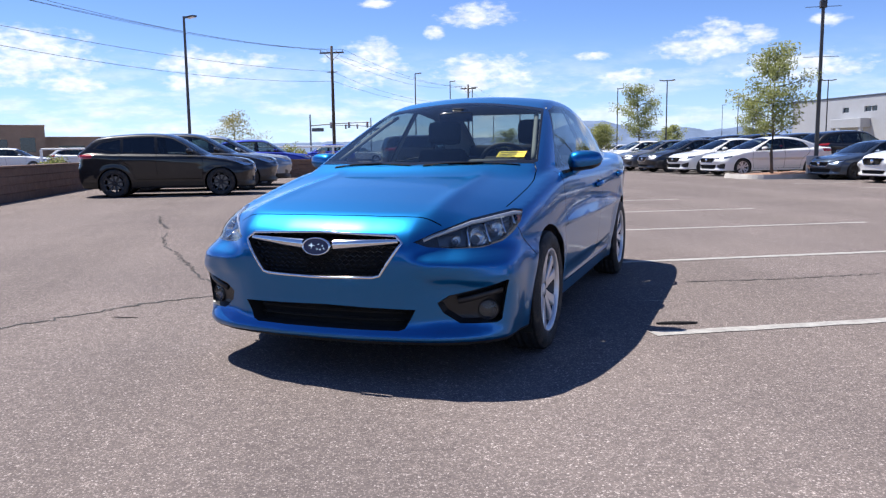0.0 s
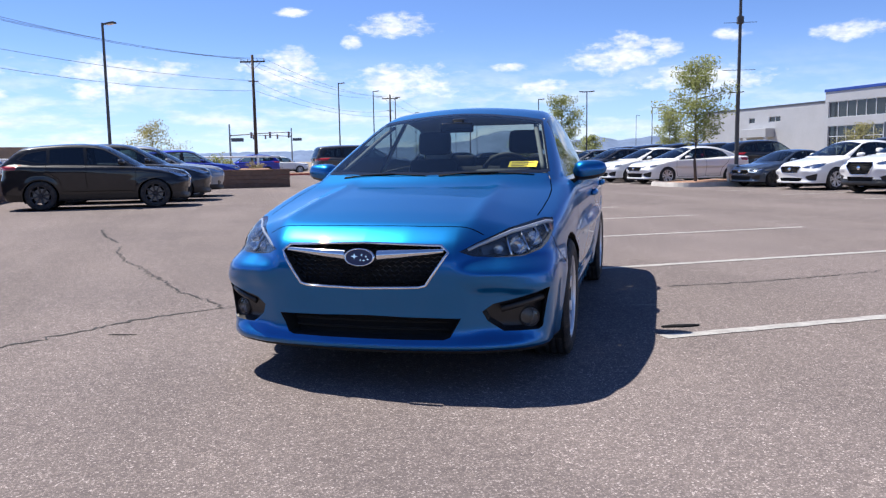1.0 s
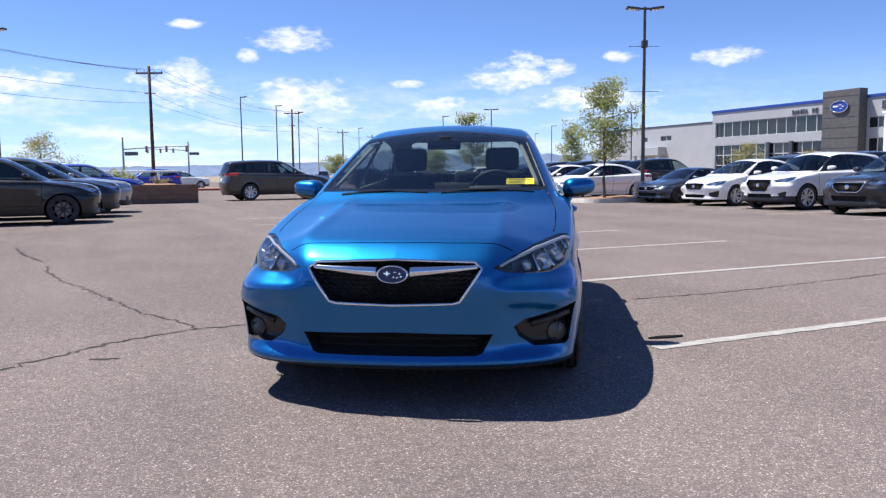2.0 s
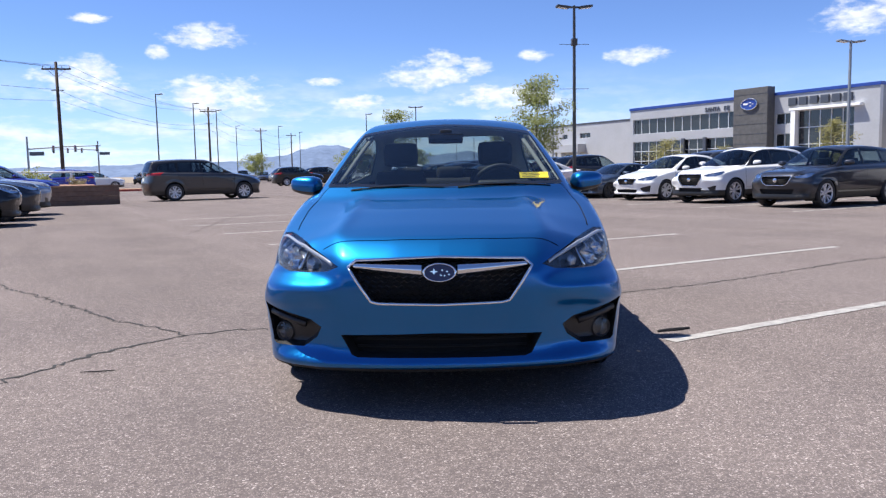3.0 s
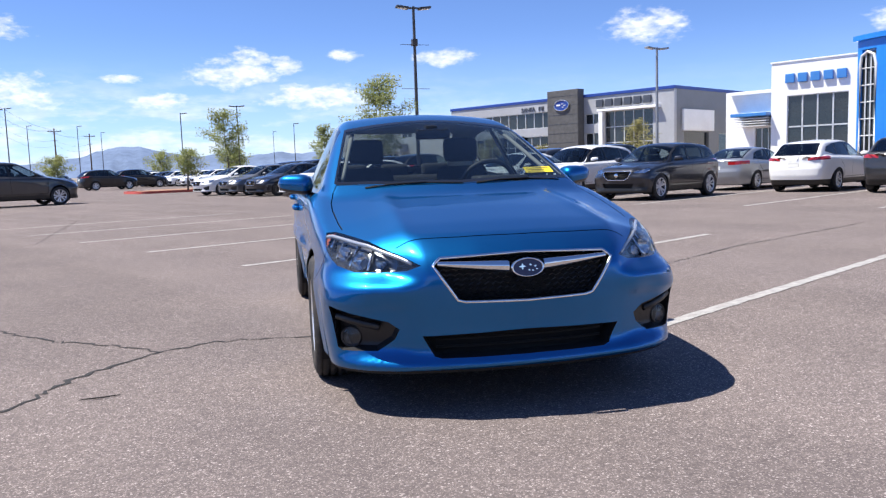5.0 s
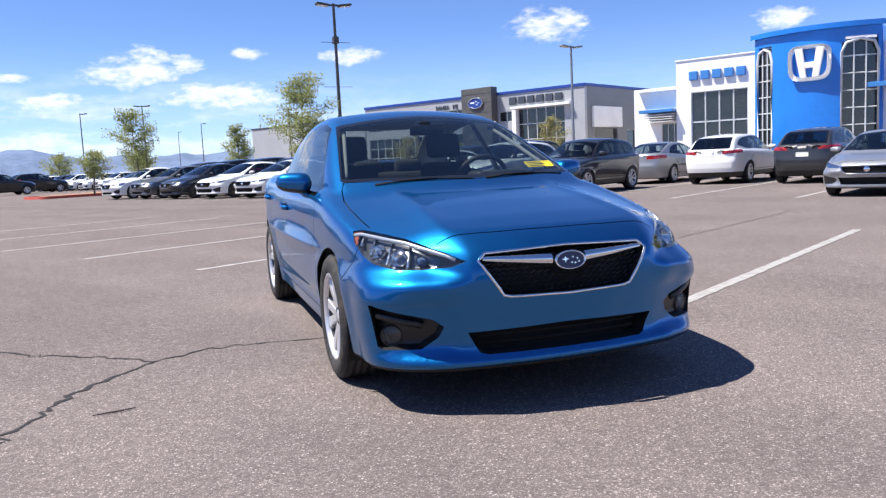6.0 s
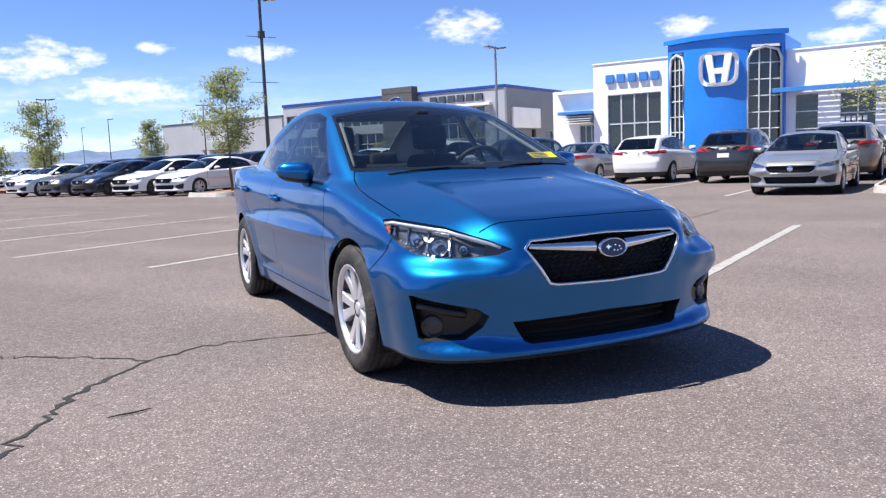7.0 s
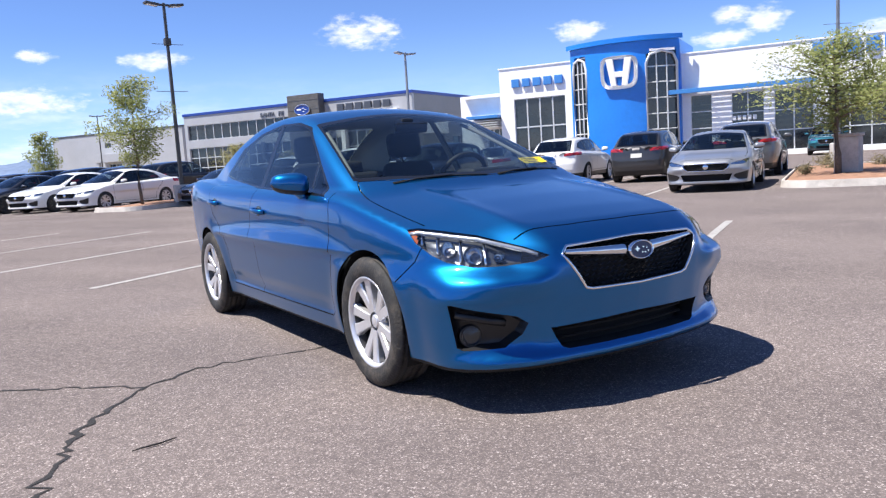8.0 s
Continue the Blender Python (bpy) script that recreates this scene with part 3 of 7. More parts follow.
def tyre_mesh(r, w, rim):
    prof = [(rim, -w * 0.46), (rim + 0.012, -w * 0.5), (rim + (r - rim) * 0.5, -w * 0.53), (r - 0.022, -w * 0.49), (r - 0.006, -w * 0.42)]
    for g in (-0.28, -0.09, 0.09, 0.28):
        prof += [(r, w * (g - 0.07)), (r, w * (g + 0.045)), (r - 0.008, w * (g + 0.055)), (r - 0.008, w * (g + 0.085))]
    prof += [(r, w * 0.37), (r - 0.006, w * 0.42), (r - 0.022, w * 0.49), (rim + (r - rim) * 0.5, w * 0.53), (rim + 0.012, w * 0.5), (rim, w * 0.46)]
    vs, fs = lathe(prof, 64)
    return mesh_from("tyre", vs, fs, True)


def rim_meshes(rim, w, pair=True, wide=0.030):
    """Barrel with its lip, hub cap, and the two spokes of a pair; the wheel's face looks along +x."""
    barrel = lathe([(rim * 0.90, -w * 0.42), (rim * 0.90, w * 0.30), (rim * 0.93, w * 0.36)], 56)
    lip = lathe([(rim * 0.925, w * 0.34), (rim * 0.945, w * 0.41), (rim + 0.003, w * 0.45), (rim + 0.006, w * 0.475), (rim - 0.004, w * 0.48), (rim * 0.955, w * 0.45), (rim * 0.93, w * 0.40)], 56)
    hub = lathe([(0.001, w * 0.33), (0.026, w * 0.33), (0.032, w * 0.315), (0.033, w * 0.29), (0.060, w * 0.27), (0.072, w * 0.22), (0.072, w * 0.10)], 32)
    out = [mesh_from("wheel", *barrel, True), mesh_from("hub", *hub, True), mesh_from("rim_lip", *lip, True)]
    for k in ((1, -1) if pair else (0,)):
        vs = []
        for s in (0.20, 0.40, 0.60, 0.80, 0.95):
            a = k * (0.17 + 0.10 * s) if s > 0.3 else k * 0.24
            rad, wd = rim * s, wide * (0.62 + 0.42 * s + (0.25 if s > 0.9 else 0))
            xx = w * (0.40 - 0.10 * (1 - s))
            t = Vector((0, -math.sin(a), math.cos(a)))
            c = Vector((0, math.cos(a), math.sin(a))) * rad
            vs += [c + t * wd * q + X * (xx + d) for q, d in ((-0.5, -0.034), (-0.5, -0.006), (-0.40, 0.0), (0.40, 0.0), (0.5, -0.006), (0.5, -0.034))]
        out.append(mesh_from("spoke", vs, grid_faces(5, 6)))
    return out


def disc_mesh(r):
    vs, fs = lathe([(0.05, -0.01), (r, -0.01), (r, 0.012), (r * 0.62, 0.012), (r * 0.6, 0.03), (0.02, 0.03)], 36)
    return mesh_from("brake_disc", vs, fs, False)


WHEELS = {}


def add_wheels(root, S, track, style="hero", tone="rim"):
    key = (S["r"], style, tone)
    if key not in WHEELS:
        r = S["r"]
        rim = 0.219 if style == "hero" else r * 0.69
        w = 0.205
        WHEELS[key] = (rim_meshes(rim, w, style != "plain", 0.056 if style == "hero" else 0.050), tyre_mesh(r, w, rim), disc_mesh(rim * 0.72))
    rims, tyre, disc = WHEELS[key]
    for ya in (0.0, S["wb"]):
        for sx in (1, -1):
            spin = 17 * ya + 31 * sx
            # barrel coloured dark, as the shade in the gaps behind the spokes
            ob = part("wheel", rims[0], "rim_dark", root, "", pose(sx * track, ya, S["r"], spin, 0, 0 if sx > 0 else 180))
            part("rim_lip", rims[2], tone, ob)
            part("hub", rims[1], tone, ob)
            part("tyre", tyre, "tyre", ob)
            part("brake_disc", disc, "disc", ob)
            spokes = rims[3:]
            for k in range(5 if len(spokes) == 2 else 8):
                for me in spokes:
                    part("spoke", me, tone, ob, "", pose(0, 0, 0, 360 / (5 if len(spokes) == 2 else 8) * k))


def mirror_meshes(sx, size=1.0):
    """Door mirror: shell with a rounded, tapered shape, a dark lower half and a foot."""
    rows, cols = 14, 24
    vs = []
    for i in range(rows + 1):
        v = -1 + 2 * i / rows
        for j in range(cols):
            t = 2 * math.pi * j / cols
            r = (1 - abs(v) ** 3.2) ** 0.42
            c, s = math.cos(t), math.sin(t)
            yy = math.copysign(abs(c) ** 0.75, c) * (0.085 if c < 0 else 0.045) * r * (1 - 0.28 * v)
            zz = math.copysign(abs(s) ** 0.75, s) * (0.060 - 0.010 * v) * r
            vs.append((sx * v * 0.108 * size, yy * size, (zz + 0.008 * v) * size))
    fs = grid_faces(rows + 1, cols, True)
    up = [f for f in fs if math.sin(2 * math.pi * (min(i % cols for i in f) + 0.5) / cols) > -0.45 or {0, cols - 1} <= {i % cols for i in f}]
    low = [f for f in fs if f not in up]
    if sx < 0:
        up, low = [f[::-1] for f in up], [f[::-1] for f in low]
    return vs, up, low


def compact(vs, fs):
    used = sorted({i for f in fs for i in f})
    at = {k: i for i, k in enumerate(used)}
    return [vs[k] for k in used], [tuple(at[i] for i in f) for f in fs]


SED = dict(
    grille=[(-0.402, 0.655), (-0.302, 0.507), (-0.27, 0.499), (0, 0.492), (0.27, 0.499), (0.302, 0.507), (0.402, 0.655), (0.368, 0.685), (0, 0.696), (-0.368, 0.685)],
    intake=[(-0.448, 0.350), (-0.400, 0.262), (-0.37, 0.252), (0.37, 0.252), (0.400, 0.262), (0.448, 0.350), (0, 0.362)],
    lamp=[(-0.165, 0.657), (-0.10, 0.633), (0.02, 0.622), (0.15, 0.622), (0.27, 0.643), (0.34, 0.675), (0.41, 0.72), (0.452, 0.772), (0.40, 0.776), (0.136, 0.745), (-0.06, 0.694)],
    fog=[(-0.062, 0.380), (-0.035, 0.335), (0.04, 0.284), (0.215, 0.280), (0.240, 0.292), (0.268, 0.474), (0.255, 0.477), (-0.015, 0.414)],
    dlo=[[(0.50, 0.915), (1.65, 0.960), (2.45, 1.022), (2.62, 1.050), (2.42, 1.235), (2.08, 1.325), (1.68, 1.368), (1.36, 1.358), (1.16, 1.318), (0.86, 1.145)]],
    panes=[[(0.55, 0.927), (0.765, 0.935), (0.79, 1.085)], [(0.795, 0.935), (1.575, 0.966), (1.63, 1.353), (1.37, 1.347), (1.17, 1.308), (0.82, 1.102)],
           [(1.645, 0.970), (2.335, 1.022), (2.335, 1.246), (2.06, 1.318), (1.69, 1.355)], [(2.355, 1.025), (2.59, 1.052), (2.355, 1.236)]],
    tail=[(-1.30, 0.86), (-1.75, 0.82), (-1.80, 0.98), (-1.30, 0.98)],
    shuts=[[(-0.455, 0.705), (-0.42, 0.64), (-0.30, 0.545)], [(0.43, 0.93), (0.40, 0.82), (0.39, 0.60), (0.44, 0.30), (0.47, 0.282)], [(0.47, 0.282), (2.20, 0.282)],
           [(1.58, 0.97), (1.61, 0.75), (1.58, 0.282)], [(2.60, 1.045), (2.57, 0.92), (2.47, 0.77), (2.32, 0.68), (2.22, 0.52), (2.20, 0.282)]],
    bonnet=[[(0, -0.790), (0.25, -0.782), (0.40, -0.765), (0.53, -0.742)], [(0.728, -0.345), (0.737, -0.24), (0.745, 0.0), (0.74, 0.15), (0.715, 0.31), (0.69, 0.375)], [(0.69, 0.375), (0.45, 0.255), (0.2, 0.185), (0, 0.172)]],
)


def screen_outline(S, pts):
    A, B, _ = windscreen_axes(S)
    out = [(x, Vector((x, y, z)).dot(B)) for x, y, z in pts]
    left = [(-a, b) for a, b in out if a > 1e-6]
    return out + left[::-1]


SED["screen_edge"] = screen_outline(SEDAN, [(0, 0.175, 0.985), (0.35, 0.225, 0.982), (0.685, 0.385, 0.955), (0.70, 0.42, 0.965), (0.552, 1.205, 1.345), (0.515, 1.235, 1.357), (0, 1.17, 1.40)])
SED["screen"] = screen_outline(SEDAN, [(0, 0.215, 1.0), (0.35, 0.265, 0.997), (0.665, 0.415, 0.968), (0.685, 0.445, 0.98), (0.54, 1.185, 1.335), (0.50, 1.21, 1.345), (0, 1.13, 1.385)])
SED["rear_edge"] = [(-0.60, 1.066), (0.60, 1.066), (0.50, 1.37), (0.45, 1.39), (-0.45, 1.39), (-0.50, 1.37)]
SED["rear_glass"] = [(-0.57, 1.082), (0.57, 1.082), (0.465, 1.35), (0.42, 1.365), (-0.42, 1.365), (-0.465, 1.35)]


def lining(skin, root, belt, depth=0.012):
    """Inner side of the shell: pale cloth above the belt, black below as shade behind the shut lines."""
    hv, hf, lv, lf = [], [], [], []
    for vs, fs, n, k in skin:
        inner = vs - n * depth
        a, z = len(hv), vs[:, 2].tolist()
        hv += list(inner)
        lv += list(inner)
        for f in fs:
            (hf if z[f[0]] > belt + 0.03 else lf).append(tuple(a + i for i in f)[::-1])
    for name, v, f, key in (("headliner", hv, hf, "liner"), ("inner_panel", lv, lf, "void")):
        if f:
            part(name, mesh_from(name, *compact(v, f), True), key, root)


def seat(parent, x, y, s=1.0):
    """Front seat: cushion, backrest and headrest."""
    bm = box_mesh(-0.25, 0.25, -0.27, 0.25, 0.30, 0.50, 0.06)
    part("seat_cushion", bm, "fabric", parent, m=pose(x, y, 0), smooth=True)
    bm = box_mesh(-0.245, 0.245, -0.06, 0.07, 0.0, 0.62, 0.055)
    for v in bm.verts:
        v.co.x *= 1 - 0.28 * max(0, v.co.z - 0.25) / 0.4
    part("backrest", bm, "fabric", parent, m=pose(x, y + 0.22, 0.47, -14), smooth=True)
    bm = box_mesh(-0.13, 0.13, -0.05, 0.05, 0.0, 0.18, 0.045)
    part("headrest", bm, "fabric", parent, m=pose(x, y + 0.385, 1.105, -8), smooth=True)


def hero_car():
    S, F = SEDAN, SED
    pieces, skin, field = model_car(S, F, (144, 128, 112, 12))
    root = thing("sedan_car", "metallic blue four-door sedan parked on the open asphalt", "car", m=pose(0.012, 0, 0))
    own = {"paint": "blue"}
    lenses = []
    for name, vs, fs, n, key in pieces:
        # near-black backing puts the shade behind the openings into the colour
        if name == "grille":
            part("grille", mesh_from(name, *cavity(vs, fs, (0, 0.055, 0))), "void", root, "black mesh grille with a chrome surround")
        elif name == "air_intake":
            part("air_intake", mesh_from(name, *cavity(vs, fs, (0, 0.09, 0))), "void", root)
        elif name == "fog_lamp_bezel":
            sx = 1 if vs.mean(0)[0] > 0 else -1
            part("fog_lamp_bezel", mesh_from(name, *cavity(vs, fs, (-0.012 * sx, 0.045, 0.004), 0.86)), "black", root)
        elif name == "headlight":
            lenses.append((vs, fs, n))
        elif name == "window_trim":
            part(name, mesh_from(name, vs, fs, True, n), "gloss_black", root)
        elif name == "rear_window":
            part(name, mesh_from(name, vs, fs, True, n), "glass", root)
        else:
            part(name, mesh_from(name, vs, fs, True, n), own.get(key, key), root)
    lining(skin, root, 0.93)
    for vs, fs, n in lenses:
        headlight(root, field, vs, fs, n)
    grille_details(root, field, F)
    for sx in (1, -1):
        fog_lamp(root, sx, field)
        door_mirror(root, sx)
        for y, z in ((1.43, 0.822), (2.40, 0.862)):
            door_handle(root, field, sx, y, z)
        wheel_well(root, S, sx)
    add_wheels(root, S, 0.772, "hero")
    cabin(root, field)
    return root


def headlight(root, field, vs, fs, n):
    sx = 1 if vs.mean(0)[0] > 0 else -1
    lens = part("headlight", mesh_from("headlight", vs, fs, True, n), "lens", root, "clear halogen headlight with amber side marker")
    push = np.array((-0.03 * sx, 0.055, -0.004))
    part("housing", mesh_from("housing", *cavity(vs, fs, push, 0.93)), "lamp_body", lens)
    along = vs[:, 0] * sx * 0.8 + vs[:, 1] * 0.6
    # amber marker at the outer end, set just behind the lens
    pick = [f for f in fs if np.mean([along[i] for i in f]) > 0.402]
    v, f = compact([tuple(p) for p in vs - n * 0.010], pick)
    part("side_marker", mesh_from("side_marker", v, f, True), "amber", lens, "amber side marker")
    # bright strip along the upper edge, following the lens
    A, N = Vector((sx * 0.8, 0.6, 0)), Vector((sx * 0.6, -0.8, 0))
    edge = dense([(0.435, 0.752), (0.395, 0.757), (0.136, 0.727), (-0.06, 0.678), (-0.115, 0.660)], 0.02, False)
    line = [Vector(p) - N * 0.014 for p in march(field, [A * q[0] + N * 1.2 + Z * q[1] for q in edge], -N)]
    part("light_strip", mesh_from("light_strip", *sweep(line, 0.01, 8, False, (0.008, 0.010)), True), "lamp_trim", lens)
    tip = [f for f in fs if np.mean([along[i] for i in f]) < -0.045]
    if tip:
        part("inner_bezel", mesh_from("inner_bezel", *compact([tuple(p) for p in vs - n * 0.009], tip), True), "gloss_black", lens)
    # bright ribs between the lamps
    for a in (0.400, 0.325, 0.215, 0.102):
        band = sorted([k for k in range(len(vs)) if abs(along[k] - a) < 0.012], key=lambda k: vs[k][2])
        if len(band) > 3:
            low, high = band[0], band[-1]
            rib = [Vector(vs[low] * (1 - t) + vs[high] * t - n[low] * 0.020) for t in (0.12, 0.35, 0.6, 0.82)]
            part("lamp_rib", mesh_from("lamp_rib", *sweep(rib, 0.007, 6, False, (0.006, 0.010)), True), "chrome", lens)
    for a, z, r, name in ((0.155, 0.676, 0.042, "main_reflector"), (0.270, 0.700, 0.034, "turn_reflector"), (0.050, 0.664, 0.024, "high_beam")):
        near = np.argmin(np.abs(along - a) + 2 * np.abs(vs[:, 2] - z))
        c = vs[near] - n[near] * 0.024
        v, f = lathe([(r, 0.0), (r * 0.97, -0.004), (r * 0.80, -0.022), (r * 0.45, -0.034), (0.001, -0.036)], 28)
        turn = (Vector((sx * 0.30, -0.75, 0.0)) + Vector(n[near]) * 0.8).to_track_quat("X", "Z").to_matrix().to_4x4()
        bowl = part(name, mesh_from(name, v, f, True), "reflector", lens, m=Matrix.Translation(c) @ turn)
        bv, bf = lathe([(0.001, -0.010), (r * 0.16, -0.012), (r * 0.24, -0.020), (r * 0.24, -0.036)], 14)
        if name == "main_reflector":
            bv, bf = lathe([(0.001, 0.002), (r * 0.3, -0.001), (r * 0.56, -0.010), (r * 0.60, -0.018), (r * 0.60, -0.034)], 24)
        part("bulb_cap", mesh_from("bulb_cap", bv, bf, True), "lens" if name == "main_reflector" else "chrome", lens, m=Matrix.Translation(c) @ turn)


def grille_details(root, field, F):
    ring = march(field, [(x, -1.6, z) for x, z in dense(F["grille"], 0.02)], (0, 1, 0))
    part("grille_surround", mesh_from("grille_surround", *sweep([Vector(p) - Y * 0.002 for p in ring], 0.008, 8, True, (0.0065, 0.007)), True), "chrome", root, "chrome grille surround")
    # honeycomb rows behind the surround
    zs = np.linspace(0.512, 0.672, 9)
    for k, z in enumerate(zs):
        half = 0.30 + 0.10 * min(1, max(0, (z - 0.505) / 0.15)) - (0.02 if z > 0.66 else 0) - 0.012
        xs = np.linspace(-half, half, 41)
        line = march(field, [(x, -1.6, z) for x in xs], (0, 1, 0))
        zig = [Vector(p) + Y * 0.026 + Z * (0.005 if (i + k) % 2 else -0.005) for i, p in enumerate(line)]
        part("grille_slat", mesh_from("grille_slat", *sweep(zig, 0.0035, 4)), "gloss_black", root)
    for sx in (1, -1):
        xs = np.linspace(0.078, 0.380, 14)
        line = march(field, [(sx * x, -1.6, 0.645) for x in xs], (0, 1, 0))
        vs = []
        for i, p in enumerate(line):
            s = i / 13
            zc, h = 0.641 + 0.019 * s, 0.023 * (1 - s) + 0.013 * s
            y = p[1] - 0.004 + 0.018 * s
            vs += [(p[0], y + 0.012, zc + h), (p[0], y, zc + h * 0.75), (p[0], y - 0.006, zc), (p[0], y, zc - h * 0.75), (p[0], y + 0.012, zc - h)]
        fs = grid_faces(14, 5)
        part("grille_wing", mesh_from("grille_wing", vs, fs if sx > 0 else [f[::-1] for f in fs], True), "chrome", root, "chrome wing bar")
    base = march(field, [(0, -1.6, 0.634)], (0, 1, 0))[0]
    oval = []
    for r, d in ((1.0, 0.010), (1.0, -0.006), (0.93, -0.012), (0.86, -0.008), (0.85, -0.002)):
        for j in range(40):
            t = 2 * math.pi * j / 40
            oval.append((0.074 * r * math.cos(t), d, 0.041 * r * math.sin(t)))
    badge = part("badge", mesh_from("badge", oval, [f[::-1] for f in grid_faces(5, 40, True)], True), "chrome", root, "oval blue badge in a chrome ring", pose(0, base[1] - 0.006, base[2], -6))
    fill = [(0.064 * math.cos(2 * math.pi * j / 40), -0.004, 0.036 * math.sin(2 * math.pi * j / 40)) for j in range(40)]
    part("enamel", mesh_from("enamel", fill, [tuple(range(40))]), "emblem_blue", badge)
    for x, z, r in ((-0.024, 0.004, 0.016), (0.012, 0.010, 0.006), (0.033, 0.004, 0.006), (0.006, -0.012, 0.006), (0.022, -0.014, 0.006), (0.040, -0.009, 0.006)):
        bm = bmesh.new()
        pts = []
        for j in range(8):
            t, q = math.pi * j / 4, r * (1.15 if j % 2 == 0 else 0.38)
            pts.append(bm.verts.new((x + q * math.cos(t), -0.0065, z + 0.8 * q * math.sin(t))))
        bm.faces.new(pts)
        part("badge_mark", bm, "chrome", badge)
    # bars inside the lower opening
    for z in (0.290, 0.325):
        line = march(field, [(x, -1.6, z) for x in np.linspace(-0.38, 0.38, 15)], (0, 1, 0))
        part("intake_bar", mesh_from("intake_bar", *sweep([Vector(p) + Y * 0.055 for p in line], 0.006, 6), True), "void", root)


def fog_lamp(root, sx, field):
    skin = march(field, [(sx * 0.752, -1.6, 0.336)], (0, 1, 0))[0]
    c, turn = Vector(skin) + Vector((-0.016 * sx, 0.030, 0)), Vector((sx * 0.35, -0.93, 0)).to_track_quat("X", "Z").to_matrix().to_4x4()
    m = Matrix.Translation(c) @ turn
    v, f = lathe([(0.050, -0.03), (0.048, 0.002), (0.044, 0.006), (0.040, 0.002), (0.039, -0.006)], 30)
    lamp = part("fog_lamp", mesh_from("fog_lamp", v, f, True), "black", root, "round fog lamp in a black bezel", m)
    v, f = lathe([(0.041, -0.002), (0.034, -0.020), (0.015, -0.032), (0.001, -0.033)], 26)
    part("reflector", mesh_from("reflector", v, f, True), "lamp_body", lamp)
    v, f = lathe([(0.041, 0.002), (0.028, 0.007), (0.001, 0.010)], 26)
    part("lens", mesh_from("lens", v, f, True), "lens", lamp)
    # fin that crosses the bezel above the lamp
    line = [Vector(p) + Vector((-0.006 * sx, 0.020, 0)) for p in march(field, [(sx * x, -1.6, z) for x, z in ((0.800, 0.430), (0.745, 0.416), (0.685, 0.400), (0.625, 0.386))], (0, 1, 0))]
    part("bezel_fin", mesh_from("bezel_fin", *sweep(line, 0.01, 8, False, (0.012, 0.016)), True), "black", root)


def door_mirror(root, sx):
    vs, up, low = mirror_meshes(sx)
    m = pose(sx * 0.905, 0.795, 0.990, 0, 0, sx * 8)
    shell = part("mirror_shell", mesh_from("mirror_shell", *compact(vs, up), True), "blue", root, "", m)
    part("mirror_base", mesh_from("mirror_base", *compact(vs, low), True), "black", shell)
    foot = [Vector((sx * 0.800, 0.80, 0.885)), Vector((sx * 0.835, 0.80, 0.915)), Vector((sx * 0.865, 0.80, 0.945))]
    part("mirror_foot", mesh_from("mirror_foot", *sweep(foot, 0.03, 10, False, (0.045, 0.022)), True), "blue", root)
    gl = [(sx * 0.085 * math.cos(2 * math.pi * j / 24), 0.048, 0.045 * math.sin(2 * math.pi * j / 24)) for j in range(24)]
    part("mirror_glass", mesh_from("mirror_glass", gl, [tuple(range(24))]), "chrome", shell)


def door_handle(root, field, sx, y, z):
    pts = march(field, [(sx * 1.3, y + d, z + 0.15 * d * 0.3) for d in (-0.10, -0.07, 0, 0.07, 0.10)], (-sx, 0, 0))
    lift = (0.004, 0.026, 0.032, 0.026, 0.004)
    line = [Vector(p) + X * sx * q for p, q in zip(pts, lift)]
    part("door_handle", mesh_from("door_handle", *sweep(line, 0.012, 8, False, (0.010, 0.016)), True), "blue", root)
    # cup drawn flat: a black oval on the skin in place of a recess
    cup = [(0.0, y + 0.055 * math.cos(2 * math.pi * j / 16), z + 0.030 * math.sin(2 * math.pi * j / 16)) for j in range(16)]
    skin = march(field, [(sx * 1.3, p[1], p[2]) for p in cup], (-sx, 0, 0))
    part("handle_cup", mesh_from("handle_cup", [tuple(p + np.array((sx * 0.002, 0, 0))) for p in skin], [tuple(range(16))]), "gloss_black", root)


def wheel_well(root, S, sx):
    for ya in (0.0, S["wb"]):
        R = S["r"] * 1.125
        vs = []
        for xx in (S["w"] - 0.035, S["w"] - 0.34):
            for k in range(25):
                t = math.pi * (-0.15 + 1.3 * k / 24)
                vs.append((sx * xx, ya + R * math.cos(t), S["r"] + R * math.sin(t)))
        fs = grid_faces(2, 25) + [tuple(range(25, 50))]
        part("wheel_arch_liner", mesh_from("wheel_arch_liner", vs, fs), "void", root)


